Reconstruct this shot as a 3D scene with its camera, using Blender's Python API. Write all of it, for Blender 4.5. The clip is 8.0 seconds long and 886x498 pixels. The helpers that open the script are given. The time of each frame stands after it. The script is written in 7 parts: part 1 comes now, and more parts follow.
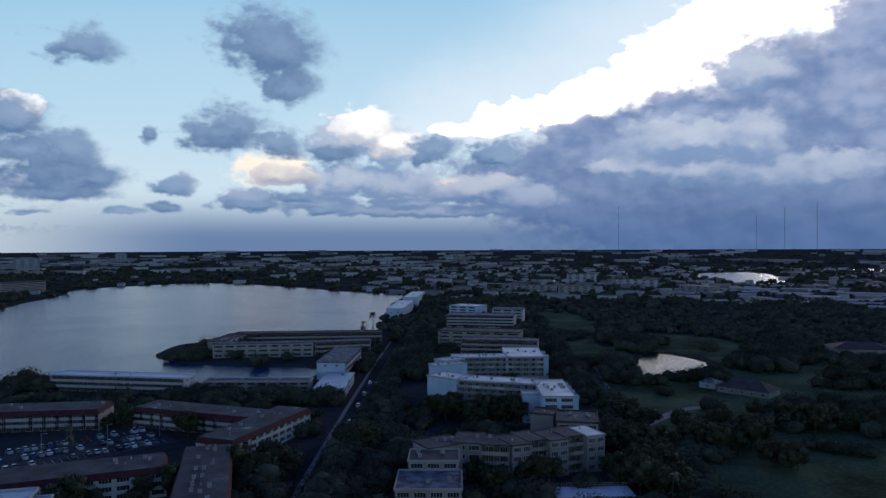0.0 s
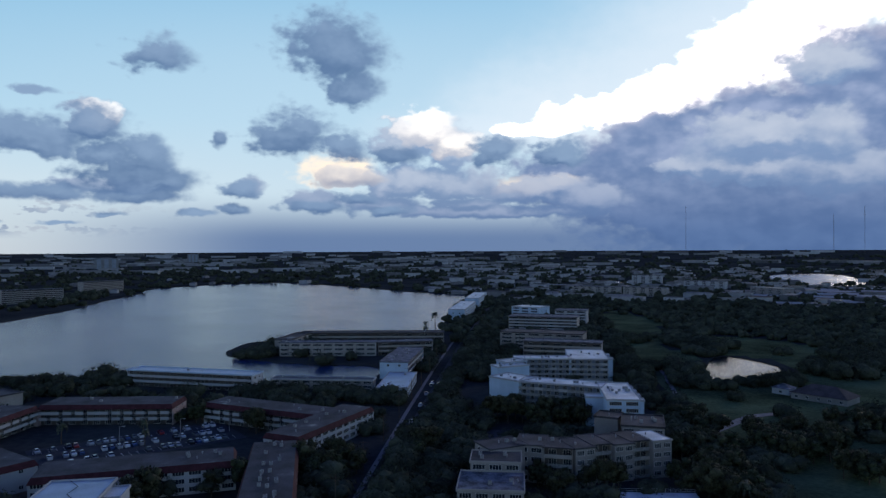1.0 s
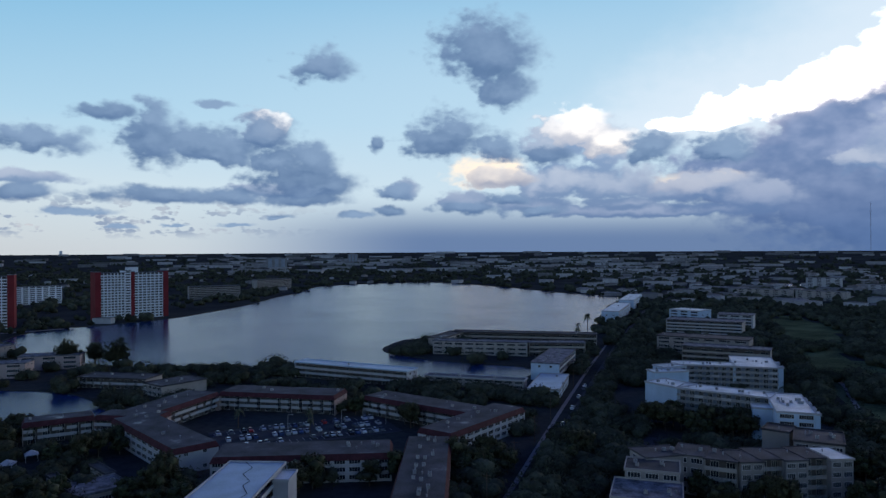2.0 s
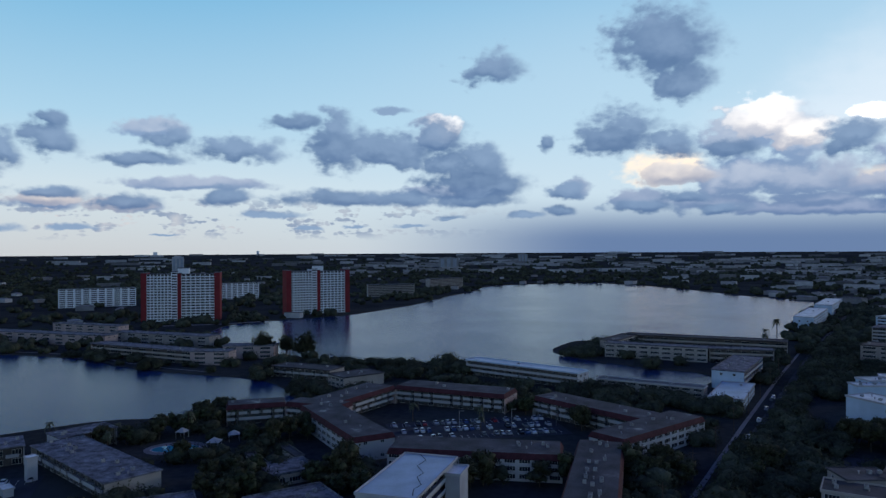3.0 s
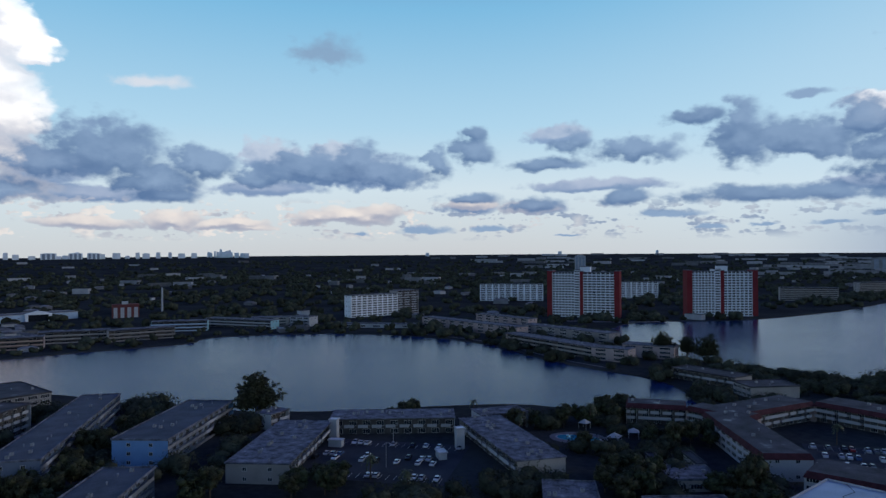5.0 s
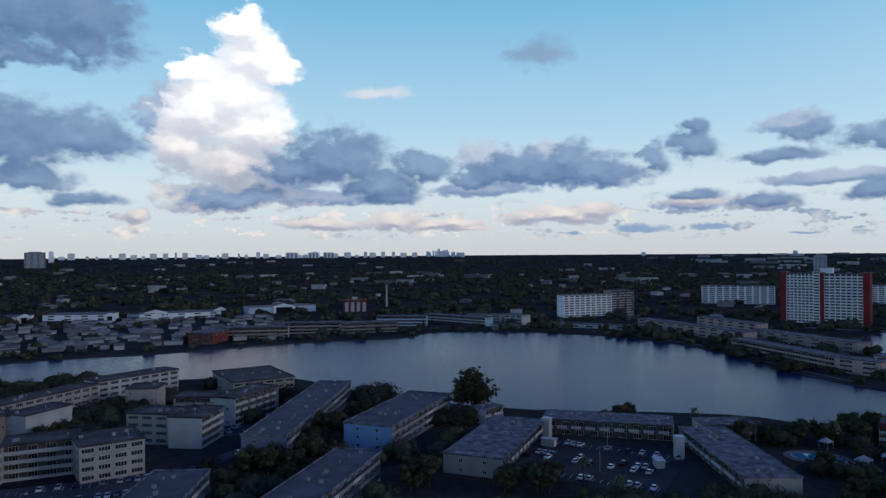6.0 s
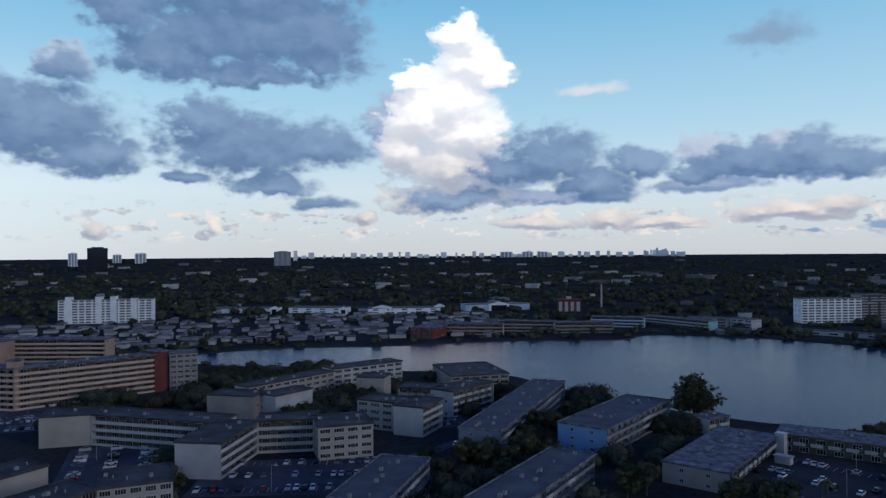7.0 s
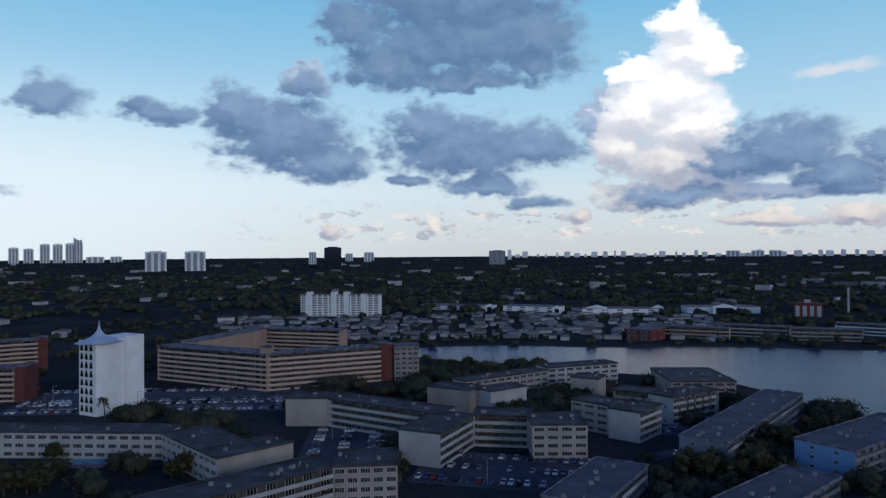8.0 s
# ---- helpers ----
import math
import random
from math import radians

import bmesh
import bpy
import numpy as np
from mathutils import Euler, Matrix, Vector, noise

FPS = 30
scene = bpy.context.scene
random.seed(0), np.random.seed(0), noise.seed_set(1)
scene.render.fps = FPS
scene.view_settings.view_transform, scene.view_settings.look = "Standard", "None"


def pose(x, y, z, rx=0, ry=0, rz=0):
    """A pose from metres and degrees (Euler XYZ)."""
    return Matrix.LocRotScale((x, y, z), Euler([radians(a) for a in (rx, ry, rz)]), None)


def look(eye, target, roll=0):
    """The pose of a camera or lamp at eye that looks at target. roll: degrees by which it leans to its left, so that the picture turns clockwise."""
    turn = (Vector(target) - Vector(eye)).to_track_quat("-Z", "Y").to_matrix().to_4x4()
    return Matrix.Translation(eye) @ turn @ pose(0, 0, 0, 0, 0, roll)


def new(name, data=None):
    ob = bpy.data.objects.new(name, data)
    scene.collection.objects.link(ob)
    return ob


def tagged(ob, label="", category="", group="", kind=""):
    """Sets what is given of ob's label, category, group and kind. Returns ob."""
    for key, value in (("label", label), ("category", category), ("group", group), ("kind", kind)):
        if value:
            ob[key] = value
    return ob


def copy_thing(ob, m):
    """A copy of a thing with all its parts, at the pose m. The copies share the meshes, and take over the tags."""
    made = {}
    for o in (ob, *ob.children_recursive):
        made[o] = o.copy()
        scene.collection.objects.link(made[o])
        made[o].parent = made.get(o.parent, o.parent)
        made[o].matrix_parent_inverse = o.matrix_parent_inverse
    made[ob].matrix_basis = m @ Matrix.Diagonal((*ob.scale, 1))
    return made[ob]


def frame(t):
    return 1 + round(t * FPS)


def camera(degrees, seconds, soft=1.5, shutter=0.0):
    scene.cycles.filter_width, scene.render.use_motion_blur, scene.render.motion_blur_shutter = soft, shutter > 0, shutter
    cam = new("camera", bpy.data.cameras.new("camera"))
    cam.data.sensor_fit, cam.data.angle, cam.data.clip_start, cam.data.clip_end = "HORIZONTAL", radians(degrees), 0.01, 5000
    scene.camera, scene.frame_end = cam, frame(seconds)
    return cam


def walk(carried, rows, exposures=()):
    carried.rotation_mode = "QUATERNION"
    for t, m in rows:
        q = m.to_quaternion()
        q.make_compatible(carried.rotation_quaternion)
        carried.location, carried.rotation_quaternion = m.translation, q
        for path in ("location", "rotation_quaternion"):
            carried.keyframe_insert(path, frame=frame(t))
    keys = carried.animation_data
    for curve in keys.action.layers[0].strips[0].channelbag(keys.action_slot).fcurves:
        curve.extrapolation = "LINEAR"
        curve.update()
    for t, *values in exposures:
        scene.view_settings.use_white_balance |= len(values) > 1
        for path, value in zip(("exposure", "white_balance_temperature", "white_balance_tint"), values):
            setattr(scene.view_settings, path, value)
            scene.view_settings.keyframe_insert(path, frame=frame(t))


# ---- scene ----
# ---------------------------------------------------------------- camera: hovers high over the suburb and turns to its left
cam = camera(64.38, 8.0, soft=1.4)
EYE = (0.0, 0.0, 78.0)
PATH = [(0, 0.0, -0.168, 0.252), (0.5, 0.54, -0.125, 0.264), (1, 5.04, -0.083, 0.276), (1.5, 11.0, -0.043, 0.288), (1.7, 13.45, -0.027, 0.292),
        (2.8, 28.25, 0.055, 0.319), (3, 31.06, 0.069, 0.323), (3.5, 38.22, 0.104, 0.335), (4, 45.83, 0.137, 0.347), (4.5, 54.04, 0.169, 0.359),
        (4.7, 57.51, 0.181, 0.364), (5.8, 76.48, 0.244, 0.39), (6, 79.89, 0.255, 0.395), (6.5, 88.51, 0.281, 0.407), (7, 97.15, 0.305, 0.419),
        (7.5, 105.77, 0.329, 0.431), (8, 114.4, 0.35, 0.443)]
walk(cam, [(t, pose(*EYE, 90 + p, r, y)) for t, y, p, r in PATH])

# ---------------------------------------------------------------- sky: clear dusk sky with cumulus, a storm bank in the west
SUN_AZ, SUN_EL = -28.0, 14.0
world = bpy.data.worlds.new("dusk_sky")
scene.world = world
world.use_nodes = True
WN, WL = world.node_tree.nodes, world.node_tree.links
WN.clear()


def wire(a, b):
    WL.new(a, b)


def put(socket, value):
    if isinstance(value, bpy.types.NodeSocket):
        wire(value, socket)
    else:
        socket.default_value = value


def wmath(op, a, b=0.0, c=0.0, clamp=False):
    n = WN.new("ShaderNodeMath")
    n.operation, n.use_clamp = op, clamp
    for k, v in enumerate((a, b, c)):
        put(n.inputs[k], v)
    return n.outputs[0]


def wvec(op, a, b=(0, 0, 0), c=(0, 0, 0)):
    n = WN.new("ShaderNodeVectorMath")
    n.operation = op
    put(n.inputs[0], a)
    put(n.inputs[1], b)
    if op == "MULTIPLY_ADD":
        put(n.inputs[2], c)
    return n.outputs["Value"] if op in ("DOT_PRODUCT", "LENGTH") else n.outputs[0]


def wnoise(vector, scale, detail=6.0, rough=0.55):
    n = WN.new("ShaderNodeTexNoise")
    put(n.inputs["Vector"], vector)
    n.inputs["Scale"].default_value, n.inputs["Detail"].default_value, n.inputs["Roughness"].default_value = scale, detail, rough
    return n.outputs


def wstep(value, low, high, a=0.0, b=1.0):
    n = WN.new("ShaderNodeMapRange")
    n.interpolation_type = "SMOOTHSTEP"
    for k, v in enumerate((value, low, high, a, b)):
        put(n.inputs[k], v)
    return n.outputs[0]


def wmix(fac, a, b):
    n = WN.new("ShaderNodeMix")
    n.data_type = "RGBA"
    put(n.inputs[0], fac)
    for k, v in ((6, a), (7, b)):
        put(n.inputs[k], (*v, 1.0) if isinstance(v, tuple) else v)
    return n.outputs[2]


ray_way = WN.new("ShaderNodeTexCoord").outputs["Generated"]
sep = WN.new("ShaderNodeSeparateXYZ")
wire(ray_way, sep.inputs[0])
azim = wmath("MULTIPLY", wmath("ARCTAN2", wmath("MULTIPLY", sep.outputs[0], -1.0), sep.outputs[1]), 57.2958)
elev = wmath("MULTIPLY", wmath("ARCSINE", sep.outputs[2]), 57.2958)
comb = WN.new("ShaderNodeCombineXYZ")
wire(azim, comb.inputs[0])
wire(elev, comb.inputs[1])
flat = comb.outputs[0]
stretched = wvec("MULTIPLY", flat, (1.0, 1.5, 1.0))
warp_a = wvec("SUBTRACT", wnoise(stretched, 0.20, 2.0, 0.5)["Color"], (0.5, 0.5, 0.5))
warp_b = wvec("SUBTRACT", wnoise(stretched, 0.75, 4.0, 0.5)["Color"], (0.5, 0.5, 0.5))
warped = wvec("ADD", flat, wvec("ADD", wvec("MULTIPLY", warp_a, (3.6, 2.2, 0.0)), wvec("MULTIPLY", warp_b, (2.4, 1.7, 0.0))))
billow = wnoise(stretched, 0.42, 5.0, 0.5)["Fac"]
soft_a = wnoise(stretched, 0.34, 3.0, 0.5)["Fac"]
soft_b = wnoise(wvec("ADD", stretched, (-0.5, 1.0, 0.0)), 0.34, 3.0, 0.5)["Fac"]
relief = wmath("SUBTRACT", soft_a, soft_b)
fine = wnoise(stretched, 1.1, 5.0, 0.5)["Fac"]
ragged = wnoise(stretched, 0.75, 5.0, 0.52)["Fac"]


def wcells(scale, shift=(0.0, 0.0, 0.0)):
    n = WN.new("ShaderNodeTexVoronoi")
    wire(wvec("ADD", wvec("ADD", stretched, wvec("MULTIPLY", warp_b, (0.9, 0.9, 0.0))), shift), n.inputs["Vector"])
    n.inputs["Scale"].default_value = scale
    return wmath("SUBTRACT", n.outputs["Distance"], 0.42)


# round heads of cumulus at two sizes
heads, small_heads = wcells(0.62), wcells(1.9)
heads_low = wcells(0.62, (0.12, -0.40, 0.0))
fields, above = {}, {}
SAMPLES = ((fields, warped), (above, wvec("ADD", warped, (-0.35, 1.15, 0.0))))
gentle = wvec("ADD", flat, wvec("MULTIPLY", wvec("SUBTRACT", warped, flat), (0.8, 0.36, 0.0)))
SMALL = ((fields, gentle), (above, wvec("ADD", gentle, (-0.15, 0.35, 0.0))))


def puff(kind, az, el, half_w, half_h):
    """One lobe of cloud at this azimuth and elevation, in degrees, flatter below than above. A second field, taken a little higher, tells tops from bases."""
    grow = 1.26 if half_h > 2.0 else 1.17
    sx, sy = 1.0 / (half_w * grow), 1.0 / (half_h * grow)
    for store, place in SAMPLES if half_h > 1.0 else SMALL:
        if store is above and (kind not in ("dark", "lit", "pale") or half_h < 0.5):
            continue
        q = wvec("MULTIPLY_ADD", place, (sx, sy, 0.0), (-az * sx, -(el - 0.15 * half_h) * sy, 0.0))
        q = wvec("MAXIMUM", q, wvec("MULTIPLY", q, (-1.0, -1.45 if kind != "bank" else -1.0, 0.0)))
        d = wvec("LENGTH", q)
        store[kind] = wmath("SMOOTH_MIN", store[kind], d, 0.18) if kind in store else d


puff("dark", 26.9, 14.3, 2.7, 1.7)
puff("dark", 13.9, 15.8, 4.1, 2.9)
puff("dark", 11.9, 13.2, 2.0, 2.3)
puff("dark", 17.1, 9.1, 3.1, 2.1)
puff("dark", 12.8, 8.2, 2.4, 1.5)
puff("dark", 8.8, 7.6, 2.2, 1.0)
puff("dark", 0.6, 7.9, 2.2, 1.6)
puff("dark", -4.4, 7.6, 2.2, 1.5)
puff("dark", 22.6, 8.5, 0.9, 0.8)
puff("dark", 39.4, 8.4, 2.8, 2.4)
puff("dark", 35.5, 7.6, 4.2, 1.3)
puff("dark", 31.4, 9.3, 2.4, 1.7)
puff("dark", 28.5, 6.9, 3.1, 1.9)
puff("dark", 27.3, 4.7, 3.2, 1.1)
puff("dark", 38.7, 4.3, 5.0, 0.8)
puff("dark", 34.7, 11.1, 1.6, 0.4)
puff("dark", 20.7, 4.7, 1.5, 1.2)
puff("dark", 21.4, 3.0, 1.0, 0.6)
puff("dark", 30.6, 2.7, 1.4, 0.3)
puff("dark", 38.0, 1.9, 0.9, 0.2)
puff("dark", 24.5, 2.8, 1.7, 0.4)
puff("dark", 47.0, 8.0, 3.5, 1.4)
puff("dark", 54.1, 6.9, 3.2, 0.7)
puff("dark", 51.9, 8.7, 1.7, 1.3)
puff("dark", 59.8, 8.3, 2.1, 1.7)
puff("dark", 63.1, 7.4, 1.2, 1.4)
puff("dark", 67.7, 6.3, 3.8, 1.4)
puff("dark", 69.7, 7.1, 2.7, 1.5)
puff("dark", 55.3, 3.7, 2.1, 0.8)
puff("dark", 48.4, 4.2, 2.1, 0.9)
puff("dark", 60.6, 4.3, 2.9, 0.6)
puff("dark", 64.1, 1.7, 2.0, 0.4)
puff("dark", 59.0, 1.7, 2.2, 0.3)
puff("dark", 44.8, 2.9, 2.7, 0.4)
puff("dark", 69.1, 1.4, 0.7, 0.2)
puff("dark", 52.6, 1.3, 1.3, 0.1)
puff("dark", 42.3, 1.7, 1.1, 0.2)
puff("dark", 33.8, 2.0, 1.6, 0.2)
puff("veil", 72.3, 15.9, 2.9, 1.4)
puff("dark", 74.0, 6.8, 3.2, 1.9)
puff("dark", 77.2, 5.8, 1.9, 1.3)
puff("dark", 81.0, 7.1, 2.4, 1.3)
puff("dark", 84.2, 4.5, 2.8, 0.7)
puff("dark", 85.9, 6.6, 1.5, 1.5)
puff("dark", 112.6, 16.9, 8.7, 3.2)
puff("dark", 112.2, 13.9, 6.9, 1.3)
puff("dark", 106.2, 15.0, 3.2, 1.7)
puff("dark", 126.7, 9.8, 5.3, 2.6)
puff("dark", 130.6, 11.4, 2.8, 1.9)
puff("dark", 125.4, 13.3, 2.2, 1.6)
puff("dark", 123.2, 7.7, 3.6, 1.6)
puff("dark", 112.2, 8.1, 5.0, 2.5)
puff("dark", 116.3, 10.4, 3.2, 1.8)
puff("dark", 106.3, 8.9, 3.2, 1.8)
puff("dark", 110.9, 5.4, 4.1, 1.1)
puff("dark", 117.3, 5.9, 2.3, 0.6)
puff("dark", 106.8, 4.0, 2.7, 0.7)
puff("dark", 143.7, 11.5, 2.3, 1.7)
puff("dark", 136.4, 10.7, 2.8, 1.0)
puff("dark", 91.1, 6.9, 4.3, 1.9)
puff("dark", 87.3, 7.5, 2.2, 2.0)
puff("dark", 95.9, 4.4, 5.4, 1.1)
puff("dark", 82.4, 7.1, 1.3, 1.5)
puff("dark", 152.7, 12.0, 4.6, 2.1)
puff("dark", 150.4, 5.0, 4.2, 1.1)
puff("lit", 95.7, 17.4, 2.0, 1.7)
puff("lit", 95.0, 15.1, 3.0, 2.1)
puff("lit", 96.8, 12.5, 3.6, 2.6)
puff("lit", 98.6, 11.1, 3.1, 2.2)
puff("lit", 95.0, 9.9, 3.2, 2.2)
puff("lit", 96.0, 7.2, 4.1, 2.2)
puff("lit", 99.5, 14.1, 2.0, 1.3)
puff("lit", 92.7, 14.3, 1.3, 1.3)
puff("lit", 100.4, 8.5, 1.8, 2.6)
puff("lit", 96.9, 4.5, 5.8, 1.4)
puff("lit", 115.5, 2.1, 0.7, 1.1)
puff("lit", 83.9, 2.6, 2.1, 0.8)
puff("lit", 70.3, 3.0, 3.8, 0.7)
puff("lit", 60.6, 3.9, 2.7, 0.7)
puff("lit", 55.6, 3.5, 2.1, 0.7)
puff("lit", 78.0, 1.9, 2.3, 0.4)
puff("wisp", 84.8, 12.7, 2.7, 0.6)
puff("lit", 68.0, 3.2, 2.4, 0.8)
puff("lit", 72.5, 2.9, 1.9, 0.6)
puff("lit", 79.1, 2.2, 2.7, 0.5)
puff("lit", 89.6, 2.2, 3.7, 0.6)
puff("lit", 103.5, 2.9, 0.9, 0.8)
puff("lit", 123.7, 1.8, 1.0, 0.8)
puff("lit", 13.0, 5.7, 2.8, 1.0)
puff("lit", 6.5, 9.9, 2.7, 1.7)
puff("lit", 4.3, 8.5, 2.3, 1.3)
puff("lit", 30.8, 9.8, 1.4, 1.1)
puff("lit", 68.7, 2.9, 2.4, 1.0)
puff("glare", -2.4, 9.5, 3.3, 0.7)
puff("glare", -6.7, 10.7, 3.5, 1.1)
puff("glare", -11.6, 11.5, 4.3, 1.5)
puff("glare", -15.4, 12.8, 4.1, 1.6)
puff("glare", -18.9, 14.3, 3.8, 2.1)
puff("glare", -22.0, 15.7, 3.6, 2.5)
puff("glare", -29.2, 17.3, 4.2, 2.2)
puff("glare", -33.3, 18.3, 6.4, 2.8)
puff("dark", 113.5, 20.5, 9.5, 4.0)
puff("dark", 121.5, 18.0, 2.6, 3.0)
puff("gap", 14.2, 6.0, 2.6, 1.5)
puff("gap", 12.2, 6.6, 1.8, 1.3)
puff("gap", -1.6, 5.0, 3.4, 0.9)
puff("gap", -4.6, 5.3, 1.8, 0.6)
puff("dark", 127.2, 9.2, 4.7, 3.0)
puff("dark", 130.6, 10.8, 3.0, 2.1)
puff("dark", 123.7, 7.2, 4.0, 1.5)
puff("dark", 112.1, 17.3, 8.0, 4.0)
puff("dark", 118.6, 15.2, 4.2, 2.5)
puff("dark", 107.1, 17.2, 4.0, 3.2)
puff("dark", 112.7, 8.6, 6.8, 2.8)
puff("dark", 115.9, 10.6, 3.8, 1.9)
puff("dark", 106.7, 8.7, 3.8, 2.1)
puff("dark", 110.4, 5.6, 3.8, 1.4)
puff("dark", 136.4, 10.9, 3.2, 1.2)
puff("dark", 138.1, 11.4, 1.3, 0.8)
puff("dark", 88.4, 8.0, 4.2, 2.2)
puff("dark", 85.1, 5.9, 3.8, 1.6)
puff("pale", 92.2, 6.1, 3.0, 1.9)
puff("pale", 125.4, 13.6, 2.1, 1.5)
puff("pale", 89.9, 4.4, 6.8, 0.8)
puff("pale", 100.9, 10.9, 2.5, 2.5)
puff("dark", 73.2, 6.4, 5.9, 1.8)
puff("dark", 68.2, 6.5, 4.7, 1.4)
puff("dark", 81.7, 7.0, 2.6, 1.4)
puff("dark", 59.9, 9.5, 1.2, 0.8)
puff("dark", 36.3, 8.2, 4.7, 1.8)
puff("dark", 39.7, 10.1, 1.8, 1.3)
puff("dark", 42.8, 10.2, 2.3, 0.8)
puff("dark", 27.7, 5.2, 4.2, 1.6)
puff("dark", 28.4, 7.5, 2.3, 1.9)
puff("dark", 38.5, 4.2, 7.2, 0.7)
puff("dark", 33.9, 4.2, 2.3, 0.8)
puff("pale", 76.4, 7.7, 2.1, 1.5)
puff("pale", 72.0, 7.7, 2.3, 1.2)
puff("pale", 31.5, 9.5, 1.9, 1.7)
puff("pale", 53.2, 9.3, 2.8, 0.9)
puff("pale", 60.6, 3.7, 2.5, 0.9)
puff("pale", 55.1, 3.4, 2.1, 0.6)
puff("lit", 83.9, 2.6, 2.3, 1.1)
puff("lit", 73.2, 2.7, 1.7, 0.7)
puff("lit", 80.6, 2.2, 2.1, 0.5)
puff("lit", 31.5, 10.2, 0.9, 0.9)
puff("dark", 28.9, 6.0, 4.0, 1.8)
puff("dark", 30.8, 7.3, 2.3, 1.7)
puff("dark", 28.4, 4.1, 4.4, 0.8)
puff("dark", 26.6, 5.1, 2.5, 0.9)
puff("dark", 16.2, 9.8, 2.5, 1.6)
puff("dark", 18.1, 8.2, 2.3, 0.8)
puff("dark", 11.9, 4.0, 1.6, 0.7)
puff("dark", 15.4, 3.3, 3.0, 0.6)
puff("dark", 9.7, 3.0, 2.5, 0.5)
puff("pale", 6.5, 10.1, 2.1, 1.4)
puff("pale", 8.4, 8.5, 2.6, 1.4)
puff("pale", 4.3, 8.0, 2.2, 2.0)
puff("pale", 6.6, 5.4, 4.7, 1.7)
puff("pale", 10.2, 5.3, 1.7, 1.7)
puff("pale", -0.8, 4.2, 3.0, 0.9)
puff("pale", -6.7, 3.7, 2.5, 0.9)
puff("pale", 2.9, 3.6, 3.4, 0.6)
puff("pale", -23.7, 8.2, 2.3, 2.3)
puff("pale", -16.4, 6.6, 3.4, 1.7)
puff("pale", -19.7, 5.8, 3.0, 1.5)
puff("pale", -29.2, 5.4, 3.0, 1.7)
puff("pale", -23.7, 13.0, 3.0, 1.7)
puff("bank", -13.4, 8.7, 5.5, 2.1)
puff("bank", -19.7, 9.5, 4.7, 2.5)
puff("bank", -25.6, 12.0, 5.1, 3.2)
puff("bank", -31.0, 14.4, 2.3, 3.0)
puff("bank", -9.9, 6.2, 5.1, 2.5)
puff("bank", -20.5, 4.5, 13.2, 4.3)
puff("bank", -28.2, 8.6, 6.8, 4.0)
puff("bank", -32.0, 14.3, 2.0, 2.6)
puff("bank", -14.3, 7.7, 6.5, 1.7)
puff("bank", -7.6, 5.3, 6.7, 2.3)
puff("bank", -28.1, 3.4, 11.8, 4.0)
puff("bank", -37.8, 6.6, 9.5, 7.8)
puff("pale", 6.6, 9.2, 3.6, 1.9)
puff("pale", 8.4, 5.6, 2.7, 2.0)
puff("pale", 4.3, 5.2, 4.1, 1.9)
puff("pale", 10.2, 3.6, 3.6, 0.9)
puff("pale", 15.4, 3.8, 2.6, 1.0)
puff("pale", -3.1, 4.7, 4.6, 1.4)
puff("pale", -6.7, 3.9, 3.2, 1.1)
puff("pale", 20.4, 4.8, 1.3, 1.0)
puff("pale", 1.1, 2.9, 10.0, 0.6)
puff("pale", -19.7, 8.4, 5.3, 1.9)
puff("pale", -24.1, 5.6, 4.2, 2.1)
puff("pale", -13.8, 6.1, 3.0, 1.3)
puff("pale", 50.5, 5.2, 5.5, 0.6)
puff("pale", 30.3, 4.7, 4.2, 0.7)
puff("pale", 76.8, 5.0, 4.7, 0.8)
puff("pale", 70.8, 6.3, 6.2, 1.7)
soft_sky = WN.new("ShaderNodeTexSky")
soft_sky.sky_type, soft_sky.sun_disc = "NISHITA", False
soft_sky.sun_elevation, soft_sky.sun_rotation = radians(SUN_EL), radians(-SUN_AZ)
soft_sky.air_density, soft_sky.dust_density, soft_sky.ozone_density = 1.0, 0.6, 2.0
tint = WN.new("ShaderNodeMix")
tint.data_type, tint.blend_type = "RGBA", "MULTIPLY"
tint.inputs[0].default_value = 1.0
wire(soft_sky.outputs[0], tint.inputs[6])
tint.inputs[7].default_value = (0.80, 1.0, 1.12, 1.0)
ramp = WN.new("ShaderNodeValToRGB")
wire(wmath("MULTIPLY", elev, 1 / 60.0, clamp=True), ramp.inputs[0])
stops = ((0.0, (0.64, 0.67, 0.71)), (5.0, (0.68, 0.80, 0.88)), (10.0, (0.46, 0.71, 0.89)), (19.0, (0.22, 0.53, 0.80)), (30.0, (0.040, 0.095, 0.38)), (60.0, (0.017, 0.035, 0.22)))
for k, (deg, col) in enumerate(stops):
    e = ramp.color_ramp.elements[k] if k < 2 else ramp.color_ramp.elements.new(deg / 60)
    e.position, e.color = deg / 60, (*[10 * c for c in col], 1)
# dusk: the light falls off towards the zenith
sky = wmix(0.9, tint.outputs[2], ramp.outputs[0])
west = wstep(azim, 62.0, 12.0)
sky = wmix(wmath("MULTIPLY", west, wstep(elev, 30.0, 12.0, 0.0, 0.55)), sky, (5.6, 7.4, 8.8))
# slate haze low under the storm in the west
sky = wmix(wmath("MULTIPLY", wstep(azim, 40.0, 18.0), wstep(elev, 4.6, 0.6, 0.0, 0.9)), sky, (0.92, 1.72, 3.6))
